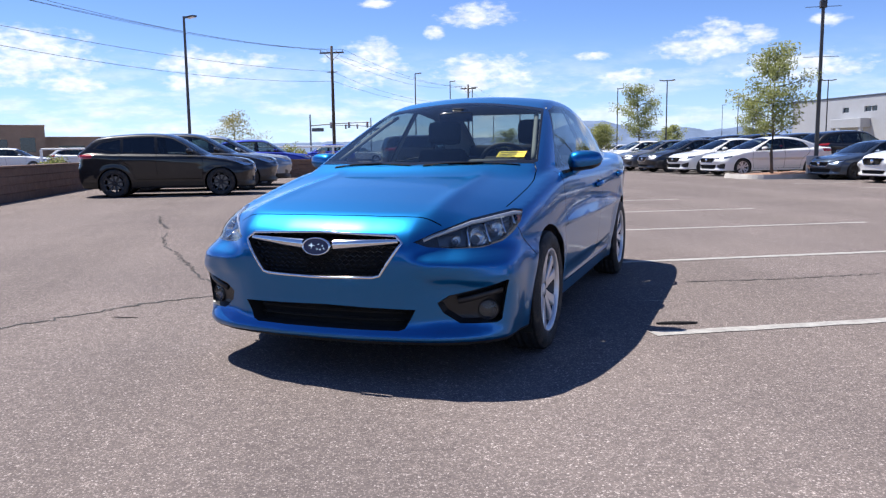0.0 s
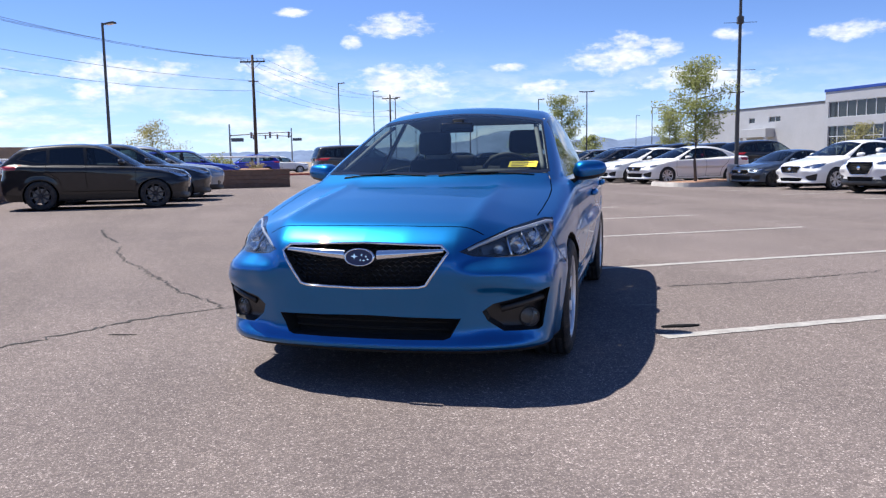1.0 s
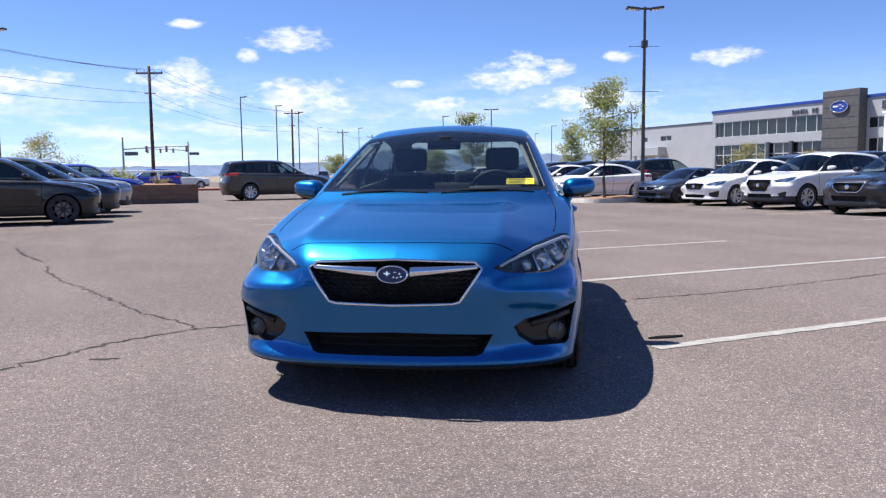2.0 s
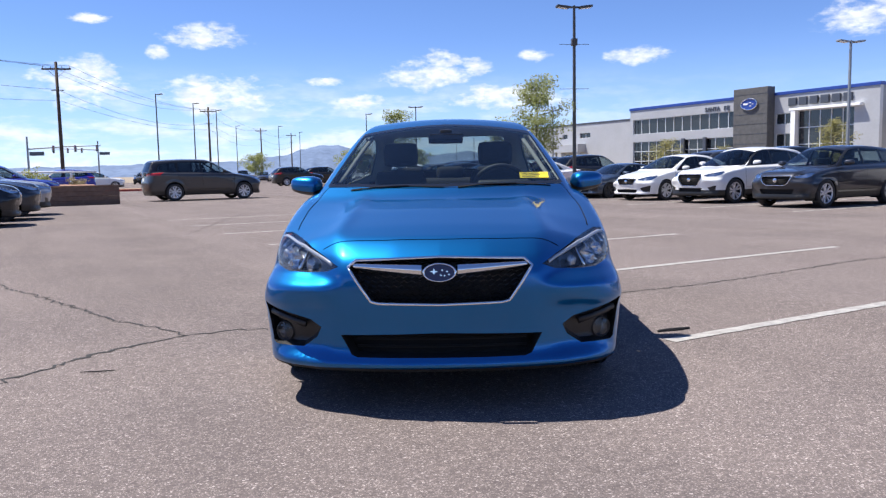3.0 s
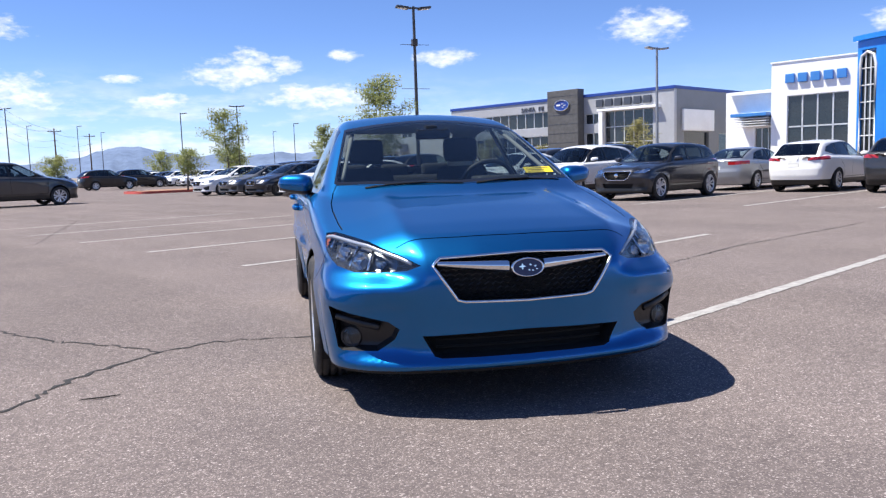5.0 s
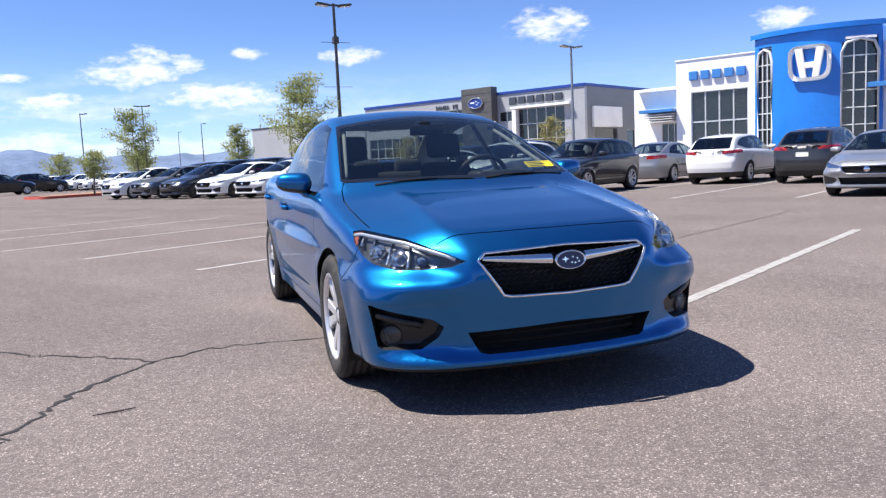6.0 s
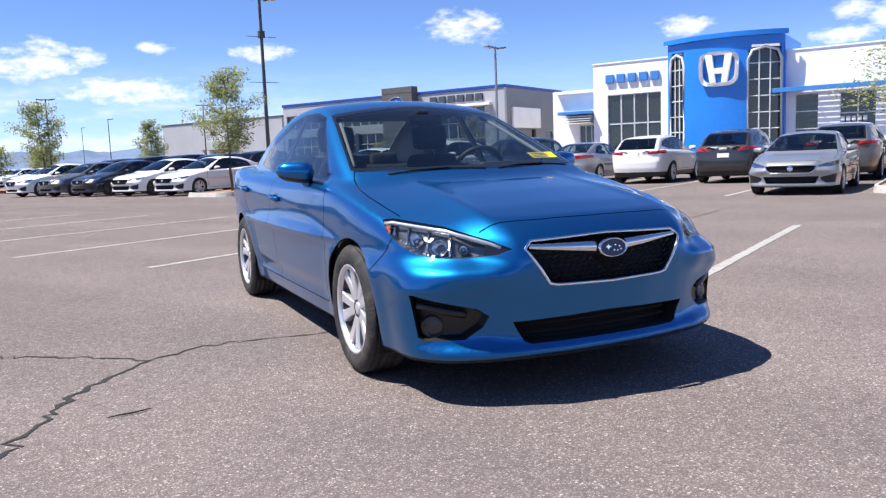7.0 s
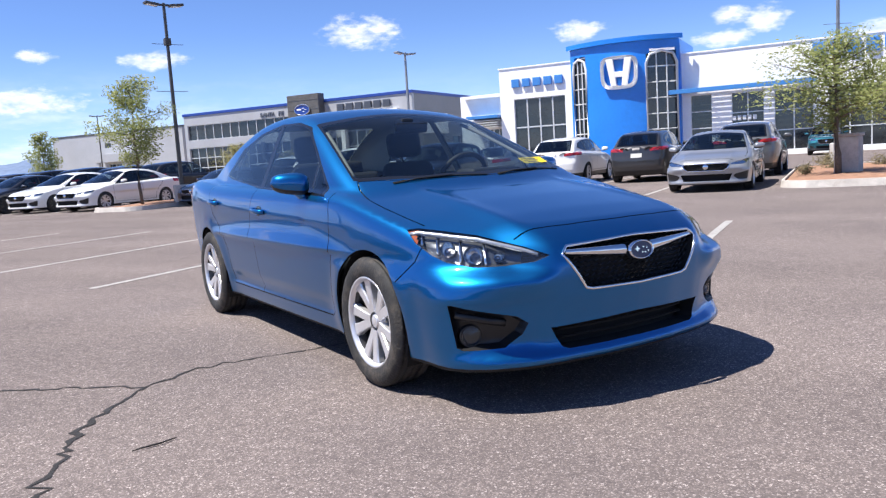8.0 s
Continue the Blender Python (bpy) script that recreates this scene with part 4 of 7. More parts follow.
def cabin(root, field):
    """What shows through the glass: dash, wheel, seats, mirror, wipers and a card on the screen."""
    bm = bmesh.new()
    prof = [(0.36, 0.80), (0.40, 0.945), (0.55, 0.965), (0.78, 0.955), (0.86, 0.90), (0.86, 0.60)]
    rows = [[bm.verts.new((x, y - 0.05 * (1 - abs(x) / 0.7) ** 2 + 0.10 * (x * x), z + 0.02 * (1 - (x / 0.7) ** 2))) for y, z in prof] for x in np.linspace(-0.69, 0.69, 15)]
    for a, b in zip(rows, rows[1:]):
        for i in range(len(prof) - 1):
            bm.faces.new((a[i], b[i], b[i + 1], a[i + 1]))
    part("dashboard", bm, "dash", root, smooth=True)
    part("instrument_hood", box_mesh(0.20, 0.54, 0.60, 0.80, 0.95, 1.005, 0.025), "dash", root, smooth=True)
    vs, fs = [], []
    for i in range(40):
        a = 2 * math.pi * i / 40
        for j in range(8):
            b = 2 * math.pi * j / 8
            q = 0.182 + 0.016 * math.cos(b)
            vs.append((q * math.cos(a), 0.016 * math.sin(b), q * math.sin(a)))
    fs = grid_faces(40, 8, True) + [(39 * 8 + j, 39 * 8 + (j + 1) % 8, (j + 1) % 8, j) for j in range(8)]
    wheel = part("steering_wheel", mesh_from("steering_wheel", vs, fs, True), "dash", root, "", pose(0.36, 0.96, 0.93, 24))
    part("wheel_hub", box_mesh(-0.17, 0.17, -0.01, 0.03, -0.035, 0.045, 0.02), "dash", wheel)
    for x in (0.36, -0.36):
        seat(root, x, 1.32)
    bench = box_mesh(-0.62, 0.62, 2.05, 2.55, 0.32, 0.52, 0.06)
    part("rear_bench", bench, "fabric", root, smooth=True)
    part("rear_backrest", box_mesh(-0.62, 0.62, -0.06, 0.07, 0.0, 0.55, 0.05), "fabric", root, "", pose(0, 2.52, 0.48, -18), True)
    for x in (-0.36, 0.0, 0.36):
        part("rear_headrest", box_mesh(-0.12, 0.12, -0.045, 0.045, 0, 0.12, 0.035), "fabric", root, "", pose(x, 2.68, 0.985, -10), True)
    part("parcel_shelf", box_mesh(-0.62, 0.62, 2.66, 3.02, 0.985, 1.005), "fabric", root)
    part("cabin_floor", box_mesh(-0.74, 0.74, 0.4, 2.75, 0.24, 0.27), "void", root)
    # unseen slab added to stop sunlight leaking through the bonnet gap
    part("bay_floor", box_mesh(-0.45, 0.50, -0.85, 0.30, 0.42, 0.46), "void", root)
    part("bulkhead", box_mesh(-0.74, 0.74, 0.40, 0.43, 0.25, 0.93), "void", root)
    part("boot_wall", box_mesh(-0.66, 0.66, 2.72, 2.75, 0.25, 1.0), "void", root)
    part("rear_view_mirror", box_mesh(-0.115, 0.115, -0.018, 0.018, -0.033, 0.033, 0.014), "gloss_black", root, "", pose(0, 0.97, 1.282, 12), True)
    part("mirror_mount", box_mesh(-0.045, 0.045, 1.00, 1.12, 1.305, 1.345, 0.02), "black", root)
    _, B, N = windscreen_axes(SEDAN)

    def screen_at(x, y, lift):
        p = march(field, [(x, y, 2.0)], (0, 0, -1))[0]
        return Vector(p) + N * lift

    c = screen_at(0.535, 0.435, -0.006)
    m = Matrix.Translation(c) @ Matrix((X, B, N)).transposed().to_4x4()
    card = part("price_card", box_mesh(-0.085, 0.085, -0.042, 0.042, -0.001, 0.001), "yellow", root, "yellow paper card behind the windscreen", m)
    for k in range(3):
        part("card_bar", box_mesh(-0.07, 0.07 - 0.03 * k, 0.018 - 0.024 * k, 0.026 - 0.024 * k, 0.0012, 0.002), "ink", card)
    tag = screen_at(0.555, 1.175, -0.004)
    part("screen_tag", box_mesh(-0.02, 0.02, -0.008, 0.008, -0.001, 0.001), "line", root, "", Matrix.Translation(tag) @ Matrix((X, B, N)).transposed().to_4x4())
    for x0, x1, y0, y1 in ((0.08, 0.62, 0.190, 0.325), (-0.54, 0.00, 0.275, 0.182)):
        pts = [screen_at(x0 + (x1 - x0) * k / 8, y0 + (y1 - y0) * k / 8 - 0.010, 0.003) for k in range(9)]
        blade = part("wiper", mesh_from("wiper", *sweep(pts, 0.0035, 6), True), "void", root)
        mid = pts[5] + N * 0.008
        part("wiper_arm", mesh_from("wiper_arm", *sweep([pts[0] - B * 0.012, pts[2] - B * 0.008 + N * 0.006, mid - N * 0.004], 0.0038, 6), True), "void", blade)
    # pale cloth trim on the inner side of the windscreen pillars
    for sx in (1, -1):
        line = [screen_at(sx * (0.645 - 0.135 * k / 8), 0.50 + 0.64 * k / 8, -0.045) for k in range(9)]
        part("pillar_trim", mesh_from("pillar_trim", *sweep(line, 0.02, 8, False, (0.014, 0.012)), True), "trim_cloth", root, "pale cloth trim along the windscreen pillar")

# ---------------------------------------------------------------- plan of the lot
# The stalls and buildings follow one grid: u runs across the aisle, v along it.
GRID = math.atan2(0.519, 0.855)
GRID_M = Matrix.Rotation(GRID, 4, "Z")
FACE_IN, FACE_OUT = math.degrees(GRID) - 90, math.degrees(GRID) + 90


def at(u, v, z=0.0):
    return Vector((0.855 * u - 0.519 * v, 0.519 * u + 0.855 * v, z))


M["soil"] = material("red_gravel", (0.30, 0.165, 0.105), 0.95, vary=0.35, scale=6, bump=0.8, bump_scale=40, dirt=0.3, dirt_color=(0.38, 0.28, 0.2))
M["desert"] = material("dry_ground", (0.27, 0.21, 0.15), 0.95, vary=0.35, scale=0.05, bump=0.3, bump_scale=3, dirt=0.5, dirt_color=(0.16, 0.17, 0.09))
M["concrete"] = material("concrete", (0.46, 0.43, 0.40), 0.85, vary=0.18, scale=5, bump=0.3, bump_scale=60, dirt=0.25)
M["wall_block"] = material("brown_block", (0.17, 0.105, 0.075), 0.9, vary=0.2, scale=7, bump=0.5, bump_scale=50, dirt=0.2, dirt_color=(0.26, 0.2, 0.16))
M["red_paint"] = material("red_kerb_paint", (0.42, 0.055, 0.04), 0.7, vary=0.2, scale=8, dirt=0.4, dirt_color=(0.35, 0.25, 0.22))
M["pole_steel"] = material("bronze_steel", (0.085, 0.078, 0.074), 0.45, 0.5, vary=0.2, scale=6)
M["pole_grey"] = material("grey_steel", (0.30, 0.31, 0.32), 0.45, 0.6, vary=0.15, scale=6)
M["pole_wood"] = material("creosote_wood", (0.085, 0.058, 0.042), 0.9, vary=0.35, scale=5, bump=0.4, bump_scale=30)
M["wire"] = material("wire", (0.03, 0.03, 0.032), 0.6)
M["bark"] = material("bark", (0.13, 0.105, 0.085), 0.95, vary=0.35, scale=18, bump=0.7, bump_scale=60)
M["panel_grey"] = material("grey_metal_panel", (0.44, 0.45, 0.47), 0.5, 0.15, vary=0.06, scale=0.6, dirt=0.08)
# same cladding, set darker for the side wall
M["panel_slate"] = material("dark_grey_metal_panel", (0.20, 0.205, 0.22), 0.5, 0.1, vary=0.06, scale=0.6)
M["panel_dark"] = material("dark_stone_tile", (0.10, 0.098, 0.097), 0.6, vary=0.22, scale=3)
M["panel_white"] = material("white_panel", (0.92, 0.92, 0.915), 0.5, vary=0.04, scale=0.8, dirt=0.06)
M["panel_blue"] = material("blue_panel", (0.012, 0.20, 0.70), 0.35, vary=0.08, scale=0.5, coat=0.3)
M["trim_blue"] = material("blue_trim", (0.02, 0.06, 0.30), 0.4, vary=0.08, scale=2)
M["awning_blue"] = material("blue_awning", (0.05, 0.22, 0.55), 0.4, vary=0.08, scale=2)
M["sign_grey"] = material("sign_metal", (0.10, 0.11, 0.13), 0.4, 0.5)
M["sign_blue"] = material("sign_blue", (0.05, 0.22, 0.58), 0.35, coat=0.3)
M["sign_white"] = material("sign_white", (0.85, 0.85, 0.85), 0.35)
M["window_glass"] = material("shop_glass", (0.02, 0.024, 0.028), 0.06, spec=0.8, vary=0.3, scale=0.7)
M["mullion"] = material("aluminium", (0.66, 0.67, 0.68), 0.4, 0.2, vary=0.06, scale=3)
M["tan_render"] = material("tan_render", (0.36, 0.25, 0.17), 0.9, vary=0.12, scale=1.0)
# bluish base colour carries the haze of distance
M["mountain"] = material("haze_blue_mountain", (0.15, 0.20, 0.30), 1.0, vary=0.2, scale=0.004, spec=0.0)
M["plate"] = material("plate", (0.62, 0.62, 0.58), 0.5)


def leaf_material(name, a, b):
    m = bpy.data.materials.new(name)
    m.use_nodes = True
    n = Nodes(m.node_tree)
    p = m.node_tree.nodes["Principled BSDF"]
    rnd = n.add("ShaderNodeNewGeometry").outputs["Random Per Island"]
    n.set(p, "Base Color", n.mix(rnd, rgba(a), rgba(b)))
    n.set(p, "Roughness", 0.6)
    shine = n.add("ShaderNodeBsdfTranslucent", Color=rgba([min(1, c * 1.6) for c in b]))
    mix = n.add("ShaderNodeMixShader", i0=0.3, i1=p.outputs[0], i2=shine.outputs[0])
    m.node_tree.links.new(mix.outputs[0], m.node_tree.nodes["Material Output"].inputs[0])
    return m


M["leaf_green"] = leaf_material("olive_leaves", (0.115, 0.145, 0.035), (0.275, 0.295, 0.10))
M["leaf_yellow"] = leaf_material("yellow_green_leaves", (0.13, 0.14, 0.04), (0.30, 0.265, 0.09))
M["leaf_dry"] = leaf_material("dry_shrub", (0.10, 0.09, 0.045), (0.24, 0.20, 0.11))

# ---------------------------------------------------------------- ground


def ground_sheet():
    bm = bmesh.new()
    rings = [30, 80, 200, 500, 1200, 2600, 4600]
    rows = [[bm.verts.new((r * math.cos(2 * math.pi * k / 48), r * math.sin(2 * math.pi * k / 48), -0.03)) for k in range(48)] for r in rings]
    bm.faces.new(rows[0])
    for a, b in zip(rows, rows[1:]):
        for k in range(48):
            bm.faces.new((a[k], b[k], b[(k + 1) % 48], a[(k + 1) % 48]))
    tagged(part("ground", bm, "desert"), "dry tan desert ground out to the horizon", "ground", kind="structure")
    lot = box_mesh(-7.4, 49.5, -45, 150, -0.2, 0.0)
    tagged(part("road", lot, "asphalt", m=GRID_M), "weathered grey-brown asphalt of a parking lot", "parking lot", kind="structure")
    road = box_mesh(-75, -9.5, -60, 230, -0.25, -0.02)
    tagged(part("road_beyond", road, "asphalt", m=GRID_M), "asphalt street beyond the low wall", "road", kind="structure")


ground_sheet()


def strip(points, widths, z=0.0):
    """A ragged flat strip along points on the ground, a few millimetres thick."""
    vs, fs = [], []
    for i, (x, y) in enumerate(points):
        a, b = points[max(0, i - 1)], points[min(len(points) - 1, i + 1)]
        d = Vector((b[0] - a[0], b[1] - a[1]))
        d.normalize()
        w = widths[i] / 2
        vs += [(x - d.y * w, y + d.x * w, z), (x + d.y * w, y - d.x * w, z)]
    fs = [(2 * i, 2 * i + 1, 2 * i + 3, 2 * i + 2) for i in range(len(points) - 1)]
    return mesh_from("strip", vs, fs)


def painted_line(u0, u1, v, width=0.10):
    """One worn stall line with ragged ends and edges."""
    n = 60
    pts = [tuple(at(u0 + (u1 - u0) * k / n, v + 0.004 * math.sin(k * 1.7))[:2]) for k in range(n + 1)]
    ws = [width * (1 + 0.10 * random.uniform(-1, 1)) for _ in pts]
    ob = part("stall_line", strip(pts, ws, 0.004), "line")
    tagged(ob, "worn white painted stall line on asphalt", "road marking", "stall lines", "structure")


for k in range(7):
    painted_line(1.42, 7.2, -0.31 + 2.7 * k)
for k in range(12):
    if k in (6, 7):
        continue
    painted_line(13.4, 24.0, 2.1 + 2.7 * k)


def crack(points, width, name="asphalt_crack", jag=0.035, seed=1):
    rng = random.Random(seed)
    out = []
    for p, q in zip(points, points[1:]):
        n = max(2, int(math.hypot(q[0] - p[0], q[1] - p[1]) / 0.045))
        for k in range(n):
            t = k / n
            out.append((p[0] + (q[0] - p[0]) * t + rng.gauss(0, jag * 0.45), p[1] + (q[1] - p[1]) * t + rng.gauss(0, jag * 0.45)))
    out.append(points[-1])
    ws = [max(0.003, width * (1 + 0.6 * rng.uniform(-1, 1))) for _ in out]
    ob = part(name, strip(out, ws, 0.003), "tar")
    tagged(ob, "dark jagged crack in the asphalt", "crack", "asphalt cracks", "structure")


crack([(-3.2, -1.9), (-2.75, -1.1), (-2.36, -0.37), (-2.12, 0.34), (-1.93, 0.62), (-1.74, 0.84)], 0.024, seed=3)
crack([(-1.74, 0.84), (-1.50, 0.98), (-1.28, 1.02), (-0.95, 0.97), (-0.62, 0.92), (0.1, 1.1)], 0.016, seed=4)
crack([(-1.74, 0.84), (-2.05, 1.10), (-2.45, 1.36), (-3.1, 2.0), (-3.7, 2.6), (-4.31, 3.13), (-5.0, 3.9), (-5.38, 4.45)], 0.016, seed=5)
crack([(-5.75, 4.89), (-6.6, 5.7), (-7.4, 6.65)], 0.03, seed=6)
crack([(1.45, 2.35), (2.2, 2.72), (3.07, 3.32), (4.4, 4.3), (5.28, 4.78), (6.4, 5.4), (7.83, 6.24)], 0.016, seed=7)
crack([(-4.9, 9.6), (-5.4, 13.0), (-6.1, 18.3)], 0.012, seed=8)


def sliver(p, q, w):
    pts = [(p[0] + (q[0] - p[0]) * k / 8, p[1] + (q[1] - p[1]) * k / 8 + 0.004 * math.sin(k)) for k in range(9)]
    vs, fs = sweep([(x, y, 0.008) for x, y in pts], [w * (0.4 + 0.6 * math.sin(math.pi * (k + 0.6) / 9.2)) for k in range(9)], 6)
    tagged(part("rubber_strip", mesh_from("rubber_strip", vs, fs), "tar"), "short thin dark strip on asphalt", "debris", "debris")


# two short, thin, dark slivers on the asphalt
sliver((-1.995, -0.135), (-1.815, -0.10), 0.004)
sliver((1.37, 0.735), (1.60, 0.825), 0.012)
tagged(part("stall_line", strip([(1.22 + 0.016 * k, 1.472 + 0.0015 * k) for k in range(11)], [0.012] * 11, 0.004), "line"), "short white paint mark on asphalt", "road marking", kind="structure")


def kerb_island(name, outline, label, height=0.15, mat="concrete", fill="soil"):
    """A raised bed: a concrete kerb round a filling of gravel."""
    root = thing(name, label, "planter", "planting islands")
    n = len(outline)
    c = Vector((sum(p[0] for p in outline) / n, sum(p[1] for p in outline) / n))
    inner = [c + (Vector(p) - c) * (1 - 0.16 / max(0.4, (Vector(p) - c).length)) for p in outline]
    vs = [(*p, 0) for p in outline] + [(p[0] + (c.x - p[0]) * 0.01, p[1] + (c.y - p[1]) * 0.01, height) for p in outline] + [(*p, height) for p in inner] + [(*p, height - 0.07) for p in inner]
    part("kerb", mesh_from("kerb", vs, grid_faces(4, n, True)), mat, root)
    fv, ff = [(c.x, c.y, height + 0.03)], []
    fv += [(p[0], p[1], height - 0.05) for p in inner] + [(c.x + (p[0] - c.x) * 0.6, c.y + (p[1] - c.y) * 0.6, height + 0.02 + 0.02 * random.random()) for p in inner]
    for k in range(n):
        j = (k + 1) % n
        ff += [(1 + k, 1 + j, 1 + n + j, 1 + n + k), (0, 1 + n + k, 1 + n + j)]
    part("gravel_bed", mesh_from("gravel_bed", fv, ff), fill, root)
    return root


def rounded(u0, u1, v0, v1, r=0.7, n=6):
    out = []
    for cu, cv, a0 in ((u1 - r, v1 - r, 0), (u0 + r, v1 - r, 90), (u0 + r, v0 + r, 180), (u1 - r, v0 + r, 270)):
        for k in range(n + 1):
            a = radians(a0 + 90 * k / n)
            out.append(tuple(at(cu + r * math.cos(a), cv + r * math.sin(a))[:2]))
    return out


kerb_island("planting_island", rounded(14.1, 24, 18.6, 21.0), "raised gravel island with a pale concrete kerb")
kerb_island("planting_island", rounded(13.9, 24, -4.6, -0.55), "raised red gravel island with a pale concrete kerb and shrubs")
kerb_island("planting_island", rounded(15.5, 24, 42.6, 45.6), "far raised island with a red painted kerb", mat="red_paint")
kerb_island("planting_island", rounded(-1.0, 14.0, 58.0, 61.0), "long far island with a low red kerb", mat="red_paint")


def low_wall(u0, u1, v0, v1, h):
    """A block wall: courses of blocks and a cap, each course set off by its joint."""
    root = thing("garden_wall", "low brown block wall at the edge of the lot", "wall", kind="structure")
    root.matrix_basis = GRID_M
    along_v = abs(v1 - v0) > abs(u1 - u0)
    courses = 4
    for c in range(courses):
        z0, z1 = h * c / courses, h * (c + 1) / courses - 0.008
        d = 0.004 * (c % 2)
        part("block_course", box_mesh(u0 + d, u1 - d, v0 + d, v1 - d, z0, z1, 0.006), "wall_block", root)
    part("wall_cap", box_mesh(u0 - 0.02, u1 + 0.02, v0 - 0.02, v1 + 0.02, h - 0.004, h + 0.05, 0.01), "wall_block", root)


low_wall(-7.4, -7.1, -20, 29.3, 0.78)
low_wall(-7.4, 2.1, 29.4, 29.7, 0.72)


def soil_bank():
    bm = bmesh.new()
    n, m = 16, 10
    rows = []
    for i in range(n + 1):
        row = []
        for j in range(m + 1):
            u, v = -7.0 + 9.0 * i / n, 29.72 + 7.0 * j / m
            h = 0.66 + 0.12 * math.sin(3.1 * j / m) + 0.06 * noise.noise(Vector((u, v, 0)) * 0.7)
            row.append(bm.verts.new(at(u, v, h if 0 < i < n and j < m else 0.0)))
        rows.append(row)
    for a, b in zip(rows, rows[1:]):
        for j in range(m):
            bm.faces.new((a[j], b[j], b[j + 1], a[j + 1]))
    tagged(part("gravel_bank", bm, "soil"), "bank of red gravel behind the block wall", "planter", kind="structure")


soil_bank()

# ---------------------------------------------------------------- far hills


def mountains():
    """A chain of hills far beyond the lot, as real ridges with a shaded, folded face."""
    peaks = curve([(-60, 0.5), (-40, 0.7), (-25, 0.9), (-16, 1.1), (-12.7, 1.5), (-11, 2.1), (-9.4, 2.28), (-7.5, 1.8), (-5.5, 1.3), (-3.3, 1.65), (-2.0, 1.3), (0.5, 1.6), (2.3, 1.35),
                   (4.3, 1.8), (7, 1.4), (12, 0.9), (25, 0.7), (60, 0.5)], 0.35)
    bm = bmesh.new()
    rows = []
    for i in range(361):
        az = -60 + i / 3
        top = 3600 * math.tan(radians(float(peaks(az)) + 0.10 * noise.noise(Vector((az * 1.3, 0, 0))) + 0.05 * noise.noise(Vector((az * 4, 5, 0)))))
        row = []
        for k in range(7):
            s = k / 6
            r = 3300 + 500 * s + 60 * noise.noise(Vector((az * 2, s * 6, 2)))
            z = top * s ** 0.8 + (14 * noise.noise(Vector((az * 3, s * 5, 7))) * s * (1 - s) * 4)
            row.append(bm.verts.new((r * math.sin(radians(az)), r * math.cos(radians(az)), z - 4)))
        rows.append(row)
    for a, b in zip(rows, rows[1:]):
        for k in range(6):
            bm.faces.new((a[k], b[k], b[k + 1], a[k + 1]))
    tagged(part("backdrop_mountains", bm, "mountain", smooth=True), "mountains on the horizon, haze blue put into their colour", "mountains", kind="structure")


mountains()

# ---------------------------------------------------------------- buildings


def facade(bm, fixed, thick, a0, a1, z0, z1, openings, axis="u"):
    """A wall of that thickness with openings through it; a runs along it."""
    As = sorted({a0, a1, *[x for o in openings for x in o[:2] if a0 < x < a1]})
    Zs = sorted({z0, z1, *[x for o in openings for x in o[2:4] if z0 < x < z1]})
    for p, q in zip(As, As[1:]):
        for r, s in zip(Zs, Zs[1:]):
            c, d = (p + q) / 2, (r + s) / 2
            if any(o[0] < c < o[1] and o[2] < d < o[3] for o in openings):
                continue
            if axis == "u":
                add_box(bm, fixed, fixed + thick, p, q, r, s)
            else:
                add_box(bm, p, q, fixed, fixed + thick, r, s)
    bmesh.ops.remove_doubles(bm, verts=bm.verts, dist=1e-4)


def window_unit(root, fixed, a0, a1, z0, z1, cols, rows, axis="u", bar=0.07, depth=0.16, name="window"):
    """A window in its opening: frame, mullions and separate panes."""
    def put(n, d0, d1, p, q, r, s, mat, parent, bev=0.0):
        if axis == "u":
            return part(n, box_mesh(fixed + d0, fixed + d1, p, q, r, s, bev), mat, parent)
        return part(n, box_mesh(p, q, fixed + d0, fixed + d1, r, s, bev), mat, parent)

    bm = bmesh.new()
    def add(p, q, r, s):
        if axis == "u":
            add_box(bm, fixed + depth - 0.05, fixed + depth + 0.05, p, q, r, s)
        else:
            add_box(bm, p, q, fixed + depth - 0.05, fixed + depth + 0.05, r, s)
    for k in range(cols + 1):
        c = a0 + (a1 - a0) * k / cols
        add(c - bar / 2, c + bar / 2, z0, z1)
    for k in range(rows + 1):
        c = z0 + (z1 - z0) * k / rows
        add(a0, a1, c - bar / 2, c + bar / 2)
    frame_ob = part(name, bm, "mullion", root)
    for i in range(cols):
        for j in range(rows):
            put("pane", depth, depth + 0.02, a0 + (a1 - a0) * i / cols + bar / 2, a0 + (a1 - a0) * (i + 1) / cols - bar / 2, z0 + (z1 - z0) * j / rows + bar / 2, z0 + (z1 - z0) * (j + 1) / rows - bar / 2, "window_glass", frame_ob)


def sign_bars(root, name, u, v0, v1, z0, z1, count, mat, thick=0.18):
    """Sign lettering as plain upright blocks of its size and colour."""
    w = (v1 - v0) / count
    for k in range(count):
        part(name, box_mesh(u - thick, u, v0 + w * (k + 0.12), v0 + w * (k + 0.86), z0, z1, min(0.05, w * 0.1)), mat, root)


